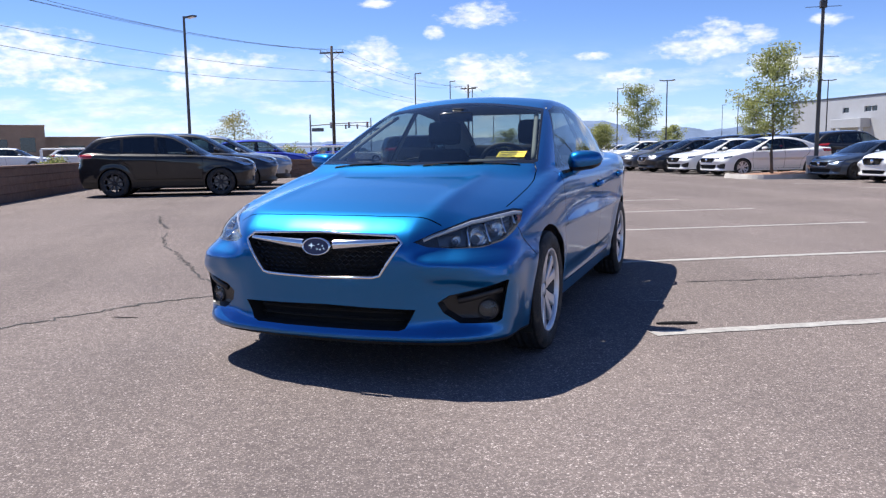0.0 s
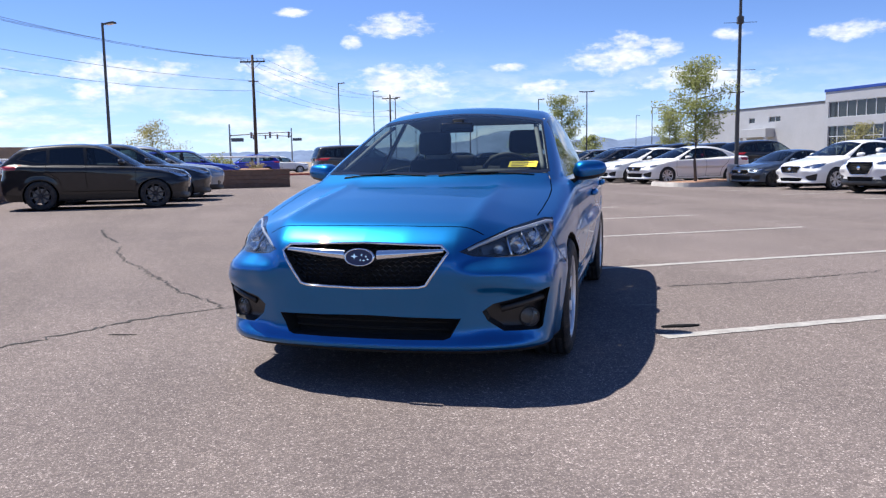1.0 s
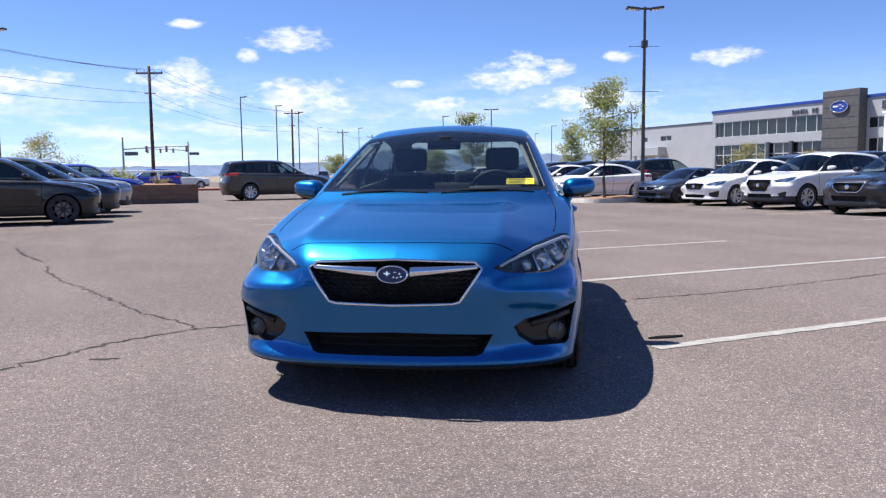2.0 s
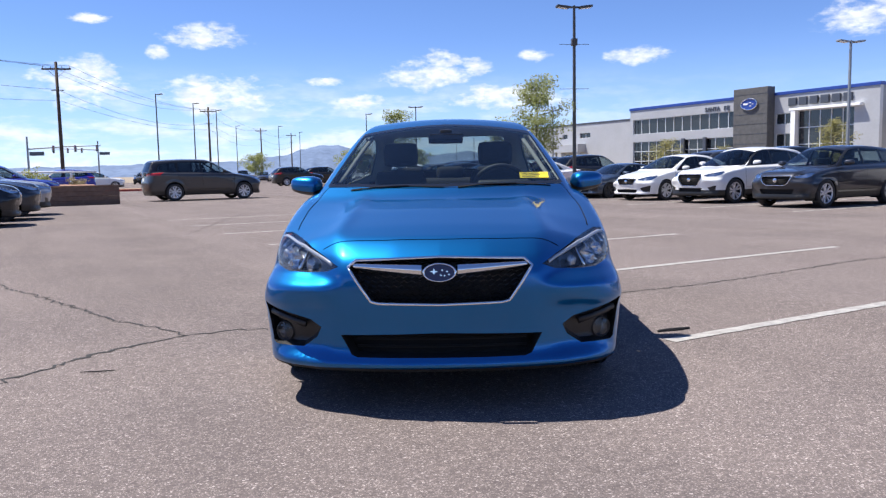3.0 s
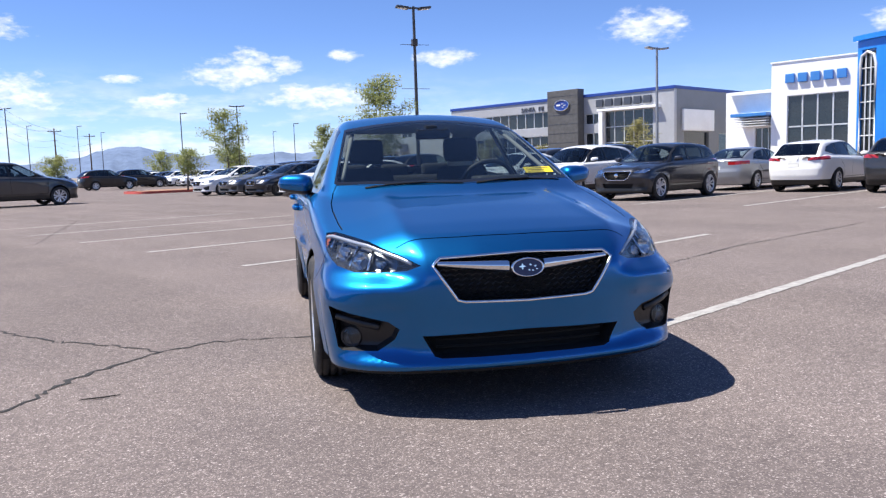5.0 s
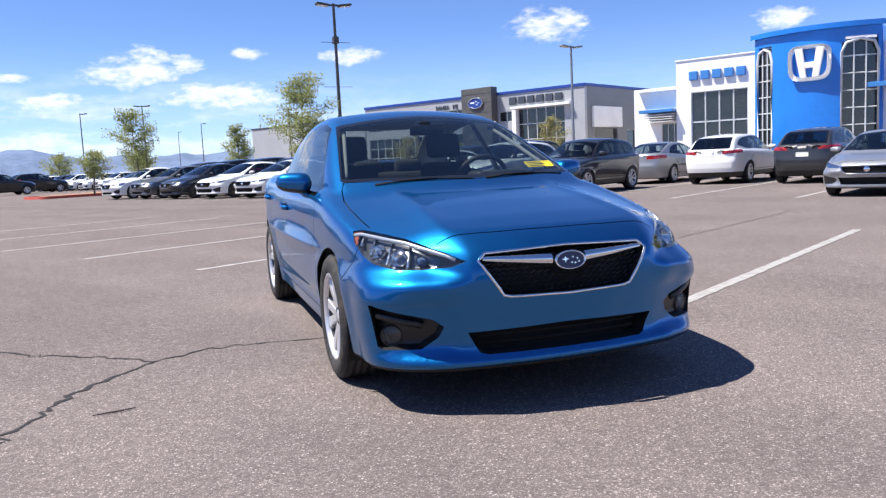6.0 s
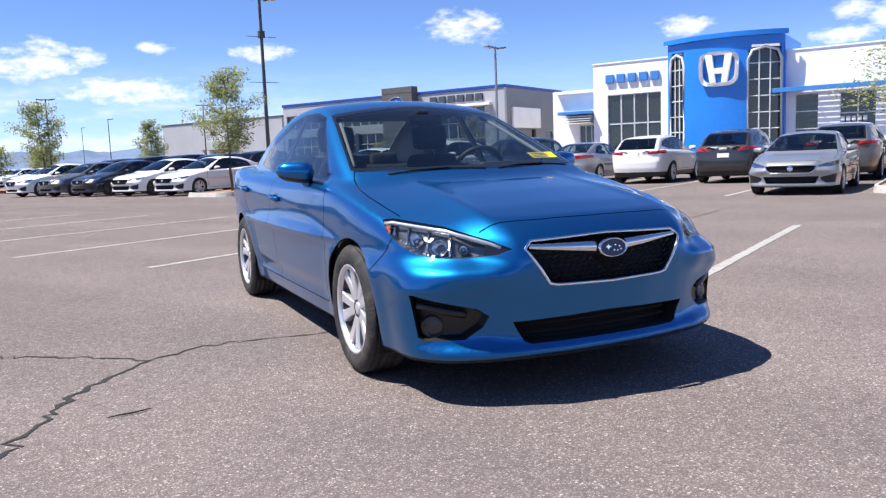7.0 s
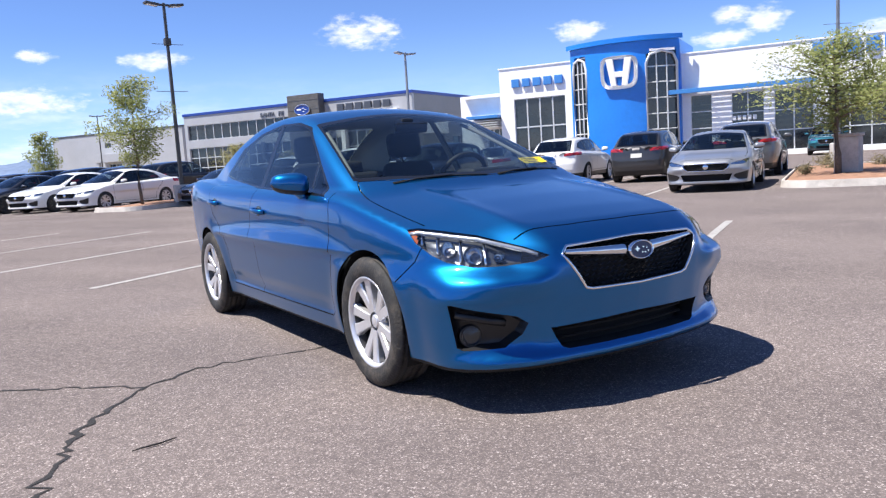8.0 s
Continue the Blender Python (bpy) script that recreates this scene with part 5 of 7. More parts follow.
def sign_letters(root, text, size, step, m, mat):
    """Raised letters, each a part of its own, along the x axis of the pose m."""
    for k, ch in enumerate(text):
        if ch == " ":
            continue
        cu = bpy.data.curves.new("sign_letter", "FONT")
        cu.body, cu.size, cu.extrude, cu.offset, cu.align_x = ch, size, 0.03, 0.012, "CENTER"
        ob = bpy.data.objects.new("sign_letter", cu)
        scene.collection.objects.link(ob)
        me = bpy.data.meshes.new_from_object(ob.evaluated_get(bpy.context.evaluated_depsgraph_get()))
        bpy.data.objects.remove(ob)
        part("sign_letter", me, mat, root, "", m @ Matrix.Translation(((k - (len(text) - 1) / 2) * step, 0, 0)))


def grey_showroom():
    root = thing("car_showroom", "grey metal-clad car showroom with a dark stone tower", "building", m=GRID_M)
    U = 52.5
    band = (41.2, 53.6, 4.25, 5.65)
    low = (41.6, 53.6, 0.7, 3.5)
    ent = (30.9, 35.5, 0.0, 5.2)
    up = (35.9, 37.5, 4.25, 5.1)
    dn = (35.9, 37.5, 0.0, 3.5)
    bm = bmesh.new()
    facade(bm, U, 0.35, 29.0, 54.0, 0.0, 6.55, [band, low, ent, up, dn])
    part("front_wall", bm, "panel_grey", root)
    bm = bmesh.new()
    facade(bm, 29.0, 0.35, U + 0.352, 72.0, 0.0, 6.55, [(54.0, 58.0, 0.0, 3.2), (59.8, 61.6, 0.9, 3.1), (62.2, 64.0, 0.9, 3.1)], "v")
    part("side_wall", bm, "panel_slate", root)
    part("rear_wall", box_mesh(71.7, 72.0, 29.36, 54.0, 0, 6.5), "panel_grey", root)
    part("end_wall", box_mesh(U + 0.36, 71.69, 53.7, 54.0, 0, 6.5), "panel_grey", root)
    part("roof", box_mesh(U + 0.36, 71.69, 29.36, 53.69, 5.9, 6.1), "panel_grey", root)
    part("parapet", box_mesh(U - 0.08, 72.08, 28.92, 54.08, 6.552, 6.80, 0.02), "trim_blue", root)
    window_unit(root, U, *band, 12, 1)
    window_unit(root, U, *low, 12, 3)
    window_unit(root, U, *ent, 5, 4, name="entrance_glazing")
    window_unit(root, U, *up, 2, 1)
    window_unit(root, U, *dn, 2, 2)
    part("service_door", box_mesh(54.0, 58.0, 29.2, 29.25, 0, 3.2), "window_glass", root)
    window_unit(root, 29.0, 59.8, 61.6, 0.9, 3.1, 1, 1, "v")
    window_unit(root, 29.0, 62.2, 64.0, 0.9, 3.1, 1, 1, "v")
    part("tower", box_mesh(U - 0.9, U - 0.004, 37.6, 40.9, 0, 7.3, 0.03), "panel_dark", root)
    for k in range(9):
        part("tower_joint", box_mesh(U - 0.915, U - 0.9, 37.6, 40.9, 0.8 * k + 0.38, 0.8 * k + 0.40), "sign_grey", root)
    part("entrance_beam", box_mesh(U - 0.45, U - 0.003, 30.2, 36.0, 5.22, 5.42, 0.02), "panel_white", root)
    part("entrance_post", box_mesh(U - 0.42, U - 0.003, 35.45, 35.85, 0, 5.2, 0.02), "panel_white", root)
    part("side_portal", box_mesh(53.6, 58.6, 28.8, 28.997, 3.3, 5.0, 0.02), "panel_white", root)
    sign_bars(root, "sign_block", U, 30.9, 36.4, 5.62, 6.25, 6, "sign_grey")
    sign_letters(root, "SANTA FE", 0.52, 0.34, Matrix(((0, 0, -1, U - 0.035), (-1, 0, 0, 43.35), (0, 1, 0, 5.79), (0, 0, 0, 1))), "sign_grey")
    oval = [(U - 0.98, 39.3 + 0.78 * math.cos(2 * math.pi * k / 32), 6.0 + 0.45 * math.sin(2 * math.pi * k / 32)) for k in range(32)]
    back = [(U - 0.90, y, z) for _, y, z in oval]
    badge = part("sign_oval", mesh_from("sign_oval", oval + back, [tuple(range(32))] + grid_faces(2, 32, True)), "trim_blue", root, "oval blue sign on the tower")
    ring = sweep([Vector((U - 0.99, y, z)) for _, y, z in oval], 0.05, 6, True)
    part("sign_ring", mesh_from("sign_ring", *ring, True), "chrome", badge)
    for y, z, r in ((39.62, 6.03, 0.22), (39.2, 6.12, 0.10), (38.95, 6.0, 0.09), (39.15, 5.85, 0.09)):
        part("sign_mark", box_mesh(U - 1.0, U - 0.982, y - r, y + r, z - r * 0.3, z + r * 0.3), "sign_white", badge)
    for v in (46.9, 44.4):
        part("wall_light", box_mesh(U - 0.2, U - 0.003, v, v + 0.35, 2.0, 3.6, 0.03), "sign_grey", root)


def grey_warehouse():
    root = thing("warehouse", "plain pale grey metal warehouse with a dark roof edge", "building", m=GRID_M)
    U = 60.0
    bm = bmesh.new()
    facade(bm, U, 0.3, 61.8, 83.0, 0, 6.3, [(68.7, 70.6, 4.7, 5.3), (73.0, 74.0, 4.7, 5.3), (70.6, 73.6, 0.0, 2.8)])
    part("front_wall", bm, "panel_grey", root)
    part("side_wall", box_mesh(U + 0.31, 78, 61.8, 62.1, 0, 6.3), "panel_grey", root)
    part("end_wall", box_mesh(U + 0.31, 78, 82.7, 83.0, 0, 6.3), "panel_grey", root)
    part("rear_wall", box_mesh(78.01, 78.3, 61.8, 83.0, 0, 6.3), "panel_grey", root)
    part("roof", box_mesh(U + 0.31, 78, 62.11, 82.69, 5.8, 6.0), "panel_grey", root)
    part("parapet", box_mesh(U - 0.06, 78.35, 61.74, 83.06, 6.302, 6.5, 0.02), "sign_grey", root)
    window_unit(root, U, 68.7, 70.6, 4.7, 5.3, 2, 1)
    window_unit(root, U, 73.0, 74.0, 4.7, 5.3, 1, 1)
    window_unit(root, U, 70.6, 73.6, 0.0, 2.8, 3, 1, name="door_glazing")
    part("canopy", box_mesh(U - 1.2, U - 0.003, 69.6, 74.4, 3.0, 4.0, 0.05), "panel_grey", root)
    part("canopy_post", box_mesh(U - 1.1, U - 0.8, 74.0, 74.35, 0, 2.998), "panel_grey", root)
    part("canopy_post", box_mesh(U - 1.1, U - 0.8, 69.7, 70.05, 0, 2.998), "panel_grey", root)


def white_showroom():
    root = thing("car_showroom", "white car showroom with a blue round entrance tower", "building", m=GRID_M)
    U = 49.0
    big = (15.0, 18.8, 0.9, 4.95)
    bm = bmesh.new()
    facade(bm, U, 0.35, 13.2, 19.85, 0, 7.1, [big])
    part("left_wall", bm, "panel_white", root)
    window_unit(root, U, *big, 4, 2, bar=0.09)
    part("left_roof_edge", box_mesh(U - 0.06, U + 0.4, 13.2, 19.9, 7.102, 7.2, 0.02), "panel_white", root)
    bm = bmesh.new()
    facade(bm, U + 0.8, 0.3, 19.86, 23.4, 0, 5.55, [(19.95, 21.3, 0, 3.0)])
    part("annex_wall", bm, "panel_white", root)
    window_unit(root, U + 0.8, 19.95, 21.3, 0, 3.0, 3, 2, name="annex_door")
    part("annex_awning", box_mesh(U - 0.6, U + 0.797, 19.9, 22.4, 3.75, 3.98, 0.03), "awning_blue", root)
    for k in range(4):
        part("awning_slat", box_mesh(U - 0.5, U + 0.797, 19.95, 22.2, 3.1 + 0.16 * k, 3.14 + 0.16 * k), "panel_white", root)
    part("annex_side", box_mesh(U + 1.11, 70, 23.1, 23.4, 0, 5.55), "panel_white", root)
    # round tower
    cu, cv, R = 53.1, 10.75, 6.0
    glaz = [(math.radians(a), math.radians(b)) for a, b in ((146.5, 157.6), (196.6, 215.4))]

    def arc(a0, a1, r, z0, z1, n):
        vs, fs = [], []
        for k in range(n + 1):
            a = a0 + (a1 - a0) * k / n
            for rr in (r, r - 0.25):
                for z in (z0, z1):
                    vs.append((cu + rr * math.cos(a), cv + rr * math.sin(a), z))
        for k in range(n):
            b = 4 * k
            fs += [(b, b + 4, b + 5, b + 1), (b + 2, b + 3, b + 7, b + 6), (b + 1, b + 5, b + 7, b + 3), (b, b + 2, b + 6, b + 4)]
        fs += [(0, 1, 3, 2), (4 * n, 4 * n + 2, 4 * n + 3, 4 * n + 1)]
        return mesh_from("tower_wall", vs, fs)

    part("tower_wall", arc(math.radians(144), math.radians(217), R, 7.2, 7.75, 40), "panel_blue", root)
    part("tower_wall", arc(math.radians(157.6), math.radians(196.6), R, 0, 7.2, 16), "panel_blue", root)
    part("tower_wall", arc(math.radians(144), math.radians(146.5), R, 0, 7.2, 3), "panel_blue", root)
    part("tower_wall", arc(math.radians(215.4), math.radians(217), R, 0, 7.2, 3), "panel_blue", root)
    part("tower_cap", arc(math.radians(142.5), math.radians(218.5), R + 0.22, 7.752, 8.05, 40), "panel_blue", root)
    part("tower_side", box_mesh(cu - 4.60, cu + 1, cv + 3.29, cv + 3.54, 0, 7.75), "panel_blue", root)
    part("tower_side", box_mesh(cu - 4.55, cu + 1, cv - 3.62, cv - 3.37, 0, 7.75), "panel_blue", root)
    part("tower_roof", box_mesh(cu - 4.7, cu + 1, cv - 3.36, cv + 3.28, 7.55, 7.65), "panel_blue", root)
    for a0, a1 in glaz:
        mid = (a0 + a1) / 2
        ring = []
        for a, z in [(a0, 0.0), (a0, 6.3), (a0 + (a1 - a0) * 0.12, 6.85), (mid, 7.05), (a1 - (a1 - a0) * 0.12, 6.85), (a1, 6.3), (a1, 0.0)]:
            ring.append(Vector((cu + (R + 0.02) * math.cos(a), cv + (R + 0.02) * math.sin(a), z)))
        win = part("tower_window", mesh_from("tower_window", *sweep(ring, 0.09, 6), True), "mullion", root)
        part("tower_corner", arc(a0, a0 + (a1 - a0) * 0.10, R - 0.01, 6.9, 7.199, 2), "panel_blue", win)
        for j in range(7):
            for i in range(3):
                p0, p1 = a0 + (a1 - a0) * i / 3, a0 + (a1 - a0) * (i + 1) / 3
                z0, z1 = 0.1 + 1.0 * j, 0.1 + 1.0 * (j + 1)
                q = [(cu + (R - 0.12) * math.cos(a), cv + (R - 0.12) * math.sin(a), z) for a, z in ((p0, z0 + 0.04), (p1, z0 + 0.04), (p1, z1 - 0.04), (p0, z1 - 0.04))]
                part("pane", mesh_from("pane", q, [(0, 1, 2, 3)]), "window_glass", win)
            zz = 0.1 + 1.0 * j
            part("bar", mesh_from("bar", *sweep([Vector((cu + (R - 0.06) * math.cos(a0 + (a1 - a0) * k / 4), cv + (R - 0.06) * math.sin(a0 + (a1 - a0) * k / 4), zz)) for k in range(5)], 0.035, 4)), "mullion", win)
        for i in range(1, 3):
            a = a0 + (a1 - a0) * i / 3
            part("bar", box_mesh(-0.035, 0.035, -0.035, 0.035, 0, 7.0), "mullion", win, m=Matrix.Translation((cu + (R - 0.06) * math.cos(a), cv + (R - 0.06) * math.sin(a), 0)))
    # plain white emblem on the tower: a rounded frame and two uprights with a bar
    face = math.radians(180.5)
    em = Matrix.Translation((cu + (R + 0.14) * math.cos(face), cv + (R + 0.14) * math.sin(face), 5.87)) @ Matrix.Rotation(face - math.pi / 2, 4, "Z")
    def squircle(w, h, taper, n=48):
        out = []
        for k in range(n):
            c, q = math.cos(2 * math.pi * k / n), math.sin(2 * math.pi * k / n)
            out.append((w * math.copysign(abs(c) ** 0.5, c) * (1 + taper * q), h * math.copysign(abs(q) ** 0.5, q)))
        return out

    vs = []
    for loop, y in ((squircle(1.20, 1.06, 0.07), 0.10), (squircle(1.20, 1.06, 0.07), -0.08), (squircle(1.16, 1.02, 0.07), -0.12), (squircle(1.01, 0.87, 0.07), -0.12), (squircle(0.98, 0.84, 0.07), -0.06), (squircle(0.98, 0.84, 0.07), 0.10)):
        vs += [(x, y, z) for x, z in loop]
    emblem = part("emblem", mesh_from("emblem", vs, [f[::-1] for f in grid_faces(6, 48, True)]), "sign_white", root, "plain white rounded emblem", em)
    for sx in (1, -1):
        bm = box_mesh(-0.21, 0.21, -0.10, 0.10, -0.86, 0.88, 0.05)
        for v in bm.verts:
            v.co.x = v.co.x * (1 + 0.15 * v.co.z) + sx * (0.47 + 0.16 * v.co.z)
        part("emblem_bar", bm, "sign_white", emblem)
    part("emblem_bar", box_mesh(-0.40, 0.40, -0.085, 0.085, -0.30, 0.06, 0.04), "sign_white", emblem)
    sign_bars(root, "sign_block", U, 15.0, 19.0, 5.75, 6.35, 5, "sign_blue")
    # right wing
    ops = [(5.3, 6.6, 0.9, 4.1), (2.2, 4.1, 0.3, 4.05), (-0.6, 1.6, 0.3, 4.0), (-6.0, -1.4, 0.3, 3.9), (-12, -7, 0.3, 3.9)]
    bm = bmesh.new()
    facade(bm, U, 0.35, -22.0, 7.9, 0, 6.75, ops)
    part("right_wall", bm, "panel_white", root)
    for o, c in zip(ops, (1, 2, 2, 4, 4)):
        window_unit(root, U, *o, c, 3)
    part("right_roof_edge", box_mesh(U - 0.06, U + 0.4, -22.0, 7.9, 6.752, 6.85, 0.02), "panel_white", root)
    part("awning", box_mesh(U - 1.05, U - 0.92, -0.8, 7.9, 4.22, 4.5, 0.02), "awning_blue", root)
    for k in range(7):
        part("awning_slat", box_mesh(U - 0.84 + 0.118 * k, U - 0.77 + 0.118 * k, -0.75, 7.85, 4.30, 4.36), "awning_blue", root)
    for v in (-0.7, 1.4, 3.5, 5.6, 7.7):
        part("awning_bracket", box_mesh(U - 0.92, U - 0.003, v, v + 0.08, 4.37, 4.45), "panel_white", root)
    sign_bars(root, "number_block", U, 2.6, 4.1, 2.3, 2.6, 5, "sign_white", 0.05)
    sign_bars(root, "sign_block", U, -8.0, -0.4, 5.75, 6.6, 8, "sign_blue")
    part("rear_wall", box_mesh(70, 70.3, -22, 23.4, 0, 6.0), "panel_white", root)
    part("roof", box_mesh(U + 0.36, 69.9, -22, 23.0, 5.3, 5.5), "panel_white", root)


grey_showroom()
grey_warehouse()
white_showroom()


def tan_house(x, y, rz, w, d, h, label):
    root = thing("low_house", label, "house", "houses beyond the road", m=pose(x, y, -0.02, 0, 0, rz))
    bm = bmesh.new()
    facade(bm, -d / 2, 0.3, -w / 2, w / 2, 0, h, [(-w * 0.3, -w * 0.12, h * 0.3, h * 0.7), (w * 0.05, w * 0.2, 0, h * 0.65), (w * 0.3, w * 0.42, h * 0.3, h * 0.7)], "v")
    part("front_wall", bm, "tan_render", root)
    for a, b, c, e in ((-w * 0.3, -w * 0.12, h * 0.3, h * 0.7), (w * 0.05, w * 0.2, 0, h * 0.65), (w * 0.3, w * 0.42, h * 0.3, h * 0.7)):
        part("pane", box_mesh(a, b, -d / 2 + 0.15, -d / 2 + 0.18, c, e), "window_glass", root)
    for x0, x1 in ((-w / 2, -w / 2 + 0.3), (w / 2 - 0.3, w / 2)):
        part("side_wall", box_mesh(x0, x1, -d / 2 + 0.31, d / 2, 0, h), "tan_render", root)
    part("rear_wall", box_mesh(-w / 2 + 0.31, w / 2 - 0.31, d / 2 - 0.3, d / 2, 0, h), "tan_render", root)
    part("roof", box_mesh(-w / 2 + 0.31, w / 2 - 0.31, -d / 2 + 0.31, d / 2 - 0.31, h - 0.5, h - 0.3), "tan_render", root)
    part("parapet", box_mesh(-w / 2 - 0.05, w / 2 + 0.05, -d / 2 - 0.05, d / 2 + 0.05, h + 0.002, h + 0.25, 0.05), "tan_render", root)


tan_house(-100, 78, 50, 16, 9, 5.2, "flat-roofed tan adobe house beyond the road")
tan_house(-92, 92, 50, 20, 8, 3.6, "long low brown flat-roofed building beyond the road")

# ---------------------------------------------------------------- trees, shrubs, poles


def tree(x, y, h, width, label, leaf="leaf_green", seed=1, leaves=2600, trunk=0.055, base=0.34, size=0.075, z=0.12):
    """A young tree: tapered trunk, forking limbs and many small leaves in loose clumps."""
    rng = random.Random(seed)
    root = thing("tree", label, "tree", "trees", m=pose(x, y, z))
    vs, fs = [], []

    def limb(points, radii):
        n0 = len(vs)
        v, f = sweep(points, radii, 7)
        vs.extend(v)
        fs.extend(tuple(n0 + i for i in q) for q in f)

    lean = Vector((rng.uniform(-0.08, 0.08), rng.uniform(-0.08, 0.08), 0)) * h
    spine = [lean * (k / 6) ** 2 + Vector((rng.gauss(0, 0.02), rng.gauss(0, 0.02), h * 0.97 * k / 6)) for k in range(7)]
    limb(spine, [trunk * (1.15 - 0.155 * k) for k in range(7)])
    tips = []
    for i in range(22):
        t = base + (0.93 - base) * (i + rng.random()) / 22
        k = t * 6
        p = spine[int(k)].lerp(spine[min(6, int(k) + 1)], k - int(k))
        a = i * 2.4 + rng.uniform(-0.4, 0.4)
        prof = math.sin(math.pi * min(1, max(0.0, (t - base + 0.10) / (1.10 - base)))) ** 0.75 * (1 - 0.35 * t)
        reach = width * 0.62 * prof * rng.uniform(0.55, 1.3)
        q = p + Vector((math.cos(a) * reach, math.sin(a) * reach, h * rng.uniform(0.05, 0.16)))
        mid = p.lerp(q, 0.5) + Vector((0, 0, -0.03 * h * rng.random()))
        limb([p, mid, q], [trunk * 0.34, trunk * 0.22, trunk * 0.08])
        for s in (0.45, 0.7, 1.0):
            tips.append((mid.lerp(q, max(0, 2 * s - 1)) if s > 0.5 else p.lerp(mid, 2 * s), reach))
    tips += [(spine[6], width * 0.2), (spine[5], width * 0.25)]
    part("trunk", mesh_from("trunk", vs, fs, True), "bark", root)
    lv, lf = [], []
    for k in range(int(leaves * 1.9)):
        p, reach = rng.choice(tips)
        spread = 0.055 * width + 0.06 * reach
        g = [max(-1.4, min(1.4, rng.gauss(0, 1))) for _ in range(3)]
        c = p + Vector((g[0], g[1], g[2] * 0.8)) * spread
        if c.z < h * base * 0.75:
            continue
        d = Vector((rng.gauss(0, 1), rng.gauss(0, 1), rng.gauss(0, 0.8))).normalized()
        e = d.orthogonal().normalized()
        s = size * rng.uniform(0.38, 0.86)
        n0 = len(lv)
        lv += [c - d * s, c + e * s * 0.45 + d * s * 0.1, c + d * s, c - e * s * 0.45 + d * s * 0.1]
        lf.append((n0, n0 + 1, n0 + 2, n0 + 3))
    part("crown", mesh_from("crown", lv, lf), leaf, root)
    return root


def shrub(x, y, z, r, leaf, seed, label="dry low shrub in gravel"):
    rng = random.Random(seed)
    root = thing("shrub", label, "shrub", "shrubs", m=pose(x, y, z))
    sv, sf, lv, lf = [], [], [], []
    for k in range(16):
        a, e = rng.uniform(0, 6.28), rng.uniform(0.3, 1.3)
        tip = Vector((math.cos(a) * math.cos(e), math.sin(a) * math.cos(e), math.sin(e))) * r * rng.uniform(0.7, 1.1)
        n0 = len(sv)
        v, f = sweep([Vector((0, 0, 0)), tip * 0.5 + Vector((0, 0, 0.06 * r)), tip], [0.02 * r, 0.013 * r, 0.006 * r], 4)
        sv += v
        sf += [tuple(n0 + i for i in q) for q in f]
        for _ in range(45):
            c = tip * rng.uniform(0.35, 1.05) + Vector((rng.gauss(0, 0.12), rng.gauss(0, 0.12), rng.gauss(0, 0.10))) * r
            d = Vector((rng.gauss(0, 1), rng.gauss(0, 1), rng.gauss(0, 1))).normalized()
            e2 = d.orthogonal().normalized()
            s = 0.07 * r * rng.uniform(0.6, 1.4)
            n0 = len(lv)
            lv += [c - d * s, c + e2 * s * 0.5, c + d * s, c - e2 * s * 0.5]
            lf.append((n0, n0 + 1, n0 + 2, n0 + 3))
    part("stems", mesh_from("stems", sv, sf), "bark", root)
    part("foliage", mesh_from("foliage", lv, lf), leaf, root)


tree(2.95, 24.9, 4.35, 2.25, "young olive-green tree in the gravel island beside parked cars", seed=11, leaves=4200, base=0.30)
tree(14.6, 6.9, 3.1, 2.75, "leafy olive-green tree in the red gravel island", seed=12, leaves=5200, base=0.36, size=0.07, trunk=0.07)
tree(19.5, 8.0, 2.9, 2.3, "small olive tree in the gravel island behind", seed=13, leaves=2400, size=0.07)
tree(-3.6, 43.7, 4.6, 2.5, "young olive-green tree at the far end of the row", seed=14, leaves=3600, size=0.085)
tree(-6.2, 45.5, 2.5, 1.8, "smaller olive-green tree at the far end of the row", seed=15, leaves=1800, size=0.085)
tree(2.9, 56.1, 4.4, 2.3, "dense olive-green tree behind the parked row", seed=16, leaves=3200, size=0.10, base=0.2)
tree(-15.0, 99.8, 4.0, 3.6, "far green tree beyond the lot", seed=17, leaves=1500, size=0.16, z=-0.03)
tree(-5.4, 90.0, 3.6, 3.2, "far green tree beyond the lot", seed=22, leaves=1500, size=0.16, z=-0.03)
tree(-25.6, 92.0, 3.6, 3.2, "far green tree beyond the lot", seed=23, leaves=1400, size=0.16, z=-0.03)
tree(14.7, 51.3, 2.9, 2.5, "yellow-green desert tree before the showroom", "leaf_yellow", seed=18, leaves=1500, size=0.09, base=0.22, z=0.0)
tree(18.2, 50.6, 2.3, 1.9, "yellow-green desert tree before the showroom", "leaf_yellow", seed=24, leaves=1000, size=0.09, base=0.22, z=0.0)
tree(25.4, 49.4, 3.9, 2.5, "bright yellow-green tree by the showroom entrance", "leaf_yellow", seed=19, leaves=2400, size=0.10, base=0.22, z=0.0)
tree(20.4, 71.3, 4.0, 3.4, "pale green tree by the warehouse", "leaf_yellow", seed=20, leaves=1700, size=0.12, base=0.22)
tree(-39.9, 54.5, 4.6, 4.4, "sparse spring-green tree beyond the wall", "leaf_yellow", seed=21, leaves=1700, size=0.12, base=0.18, z=0.0)
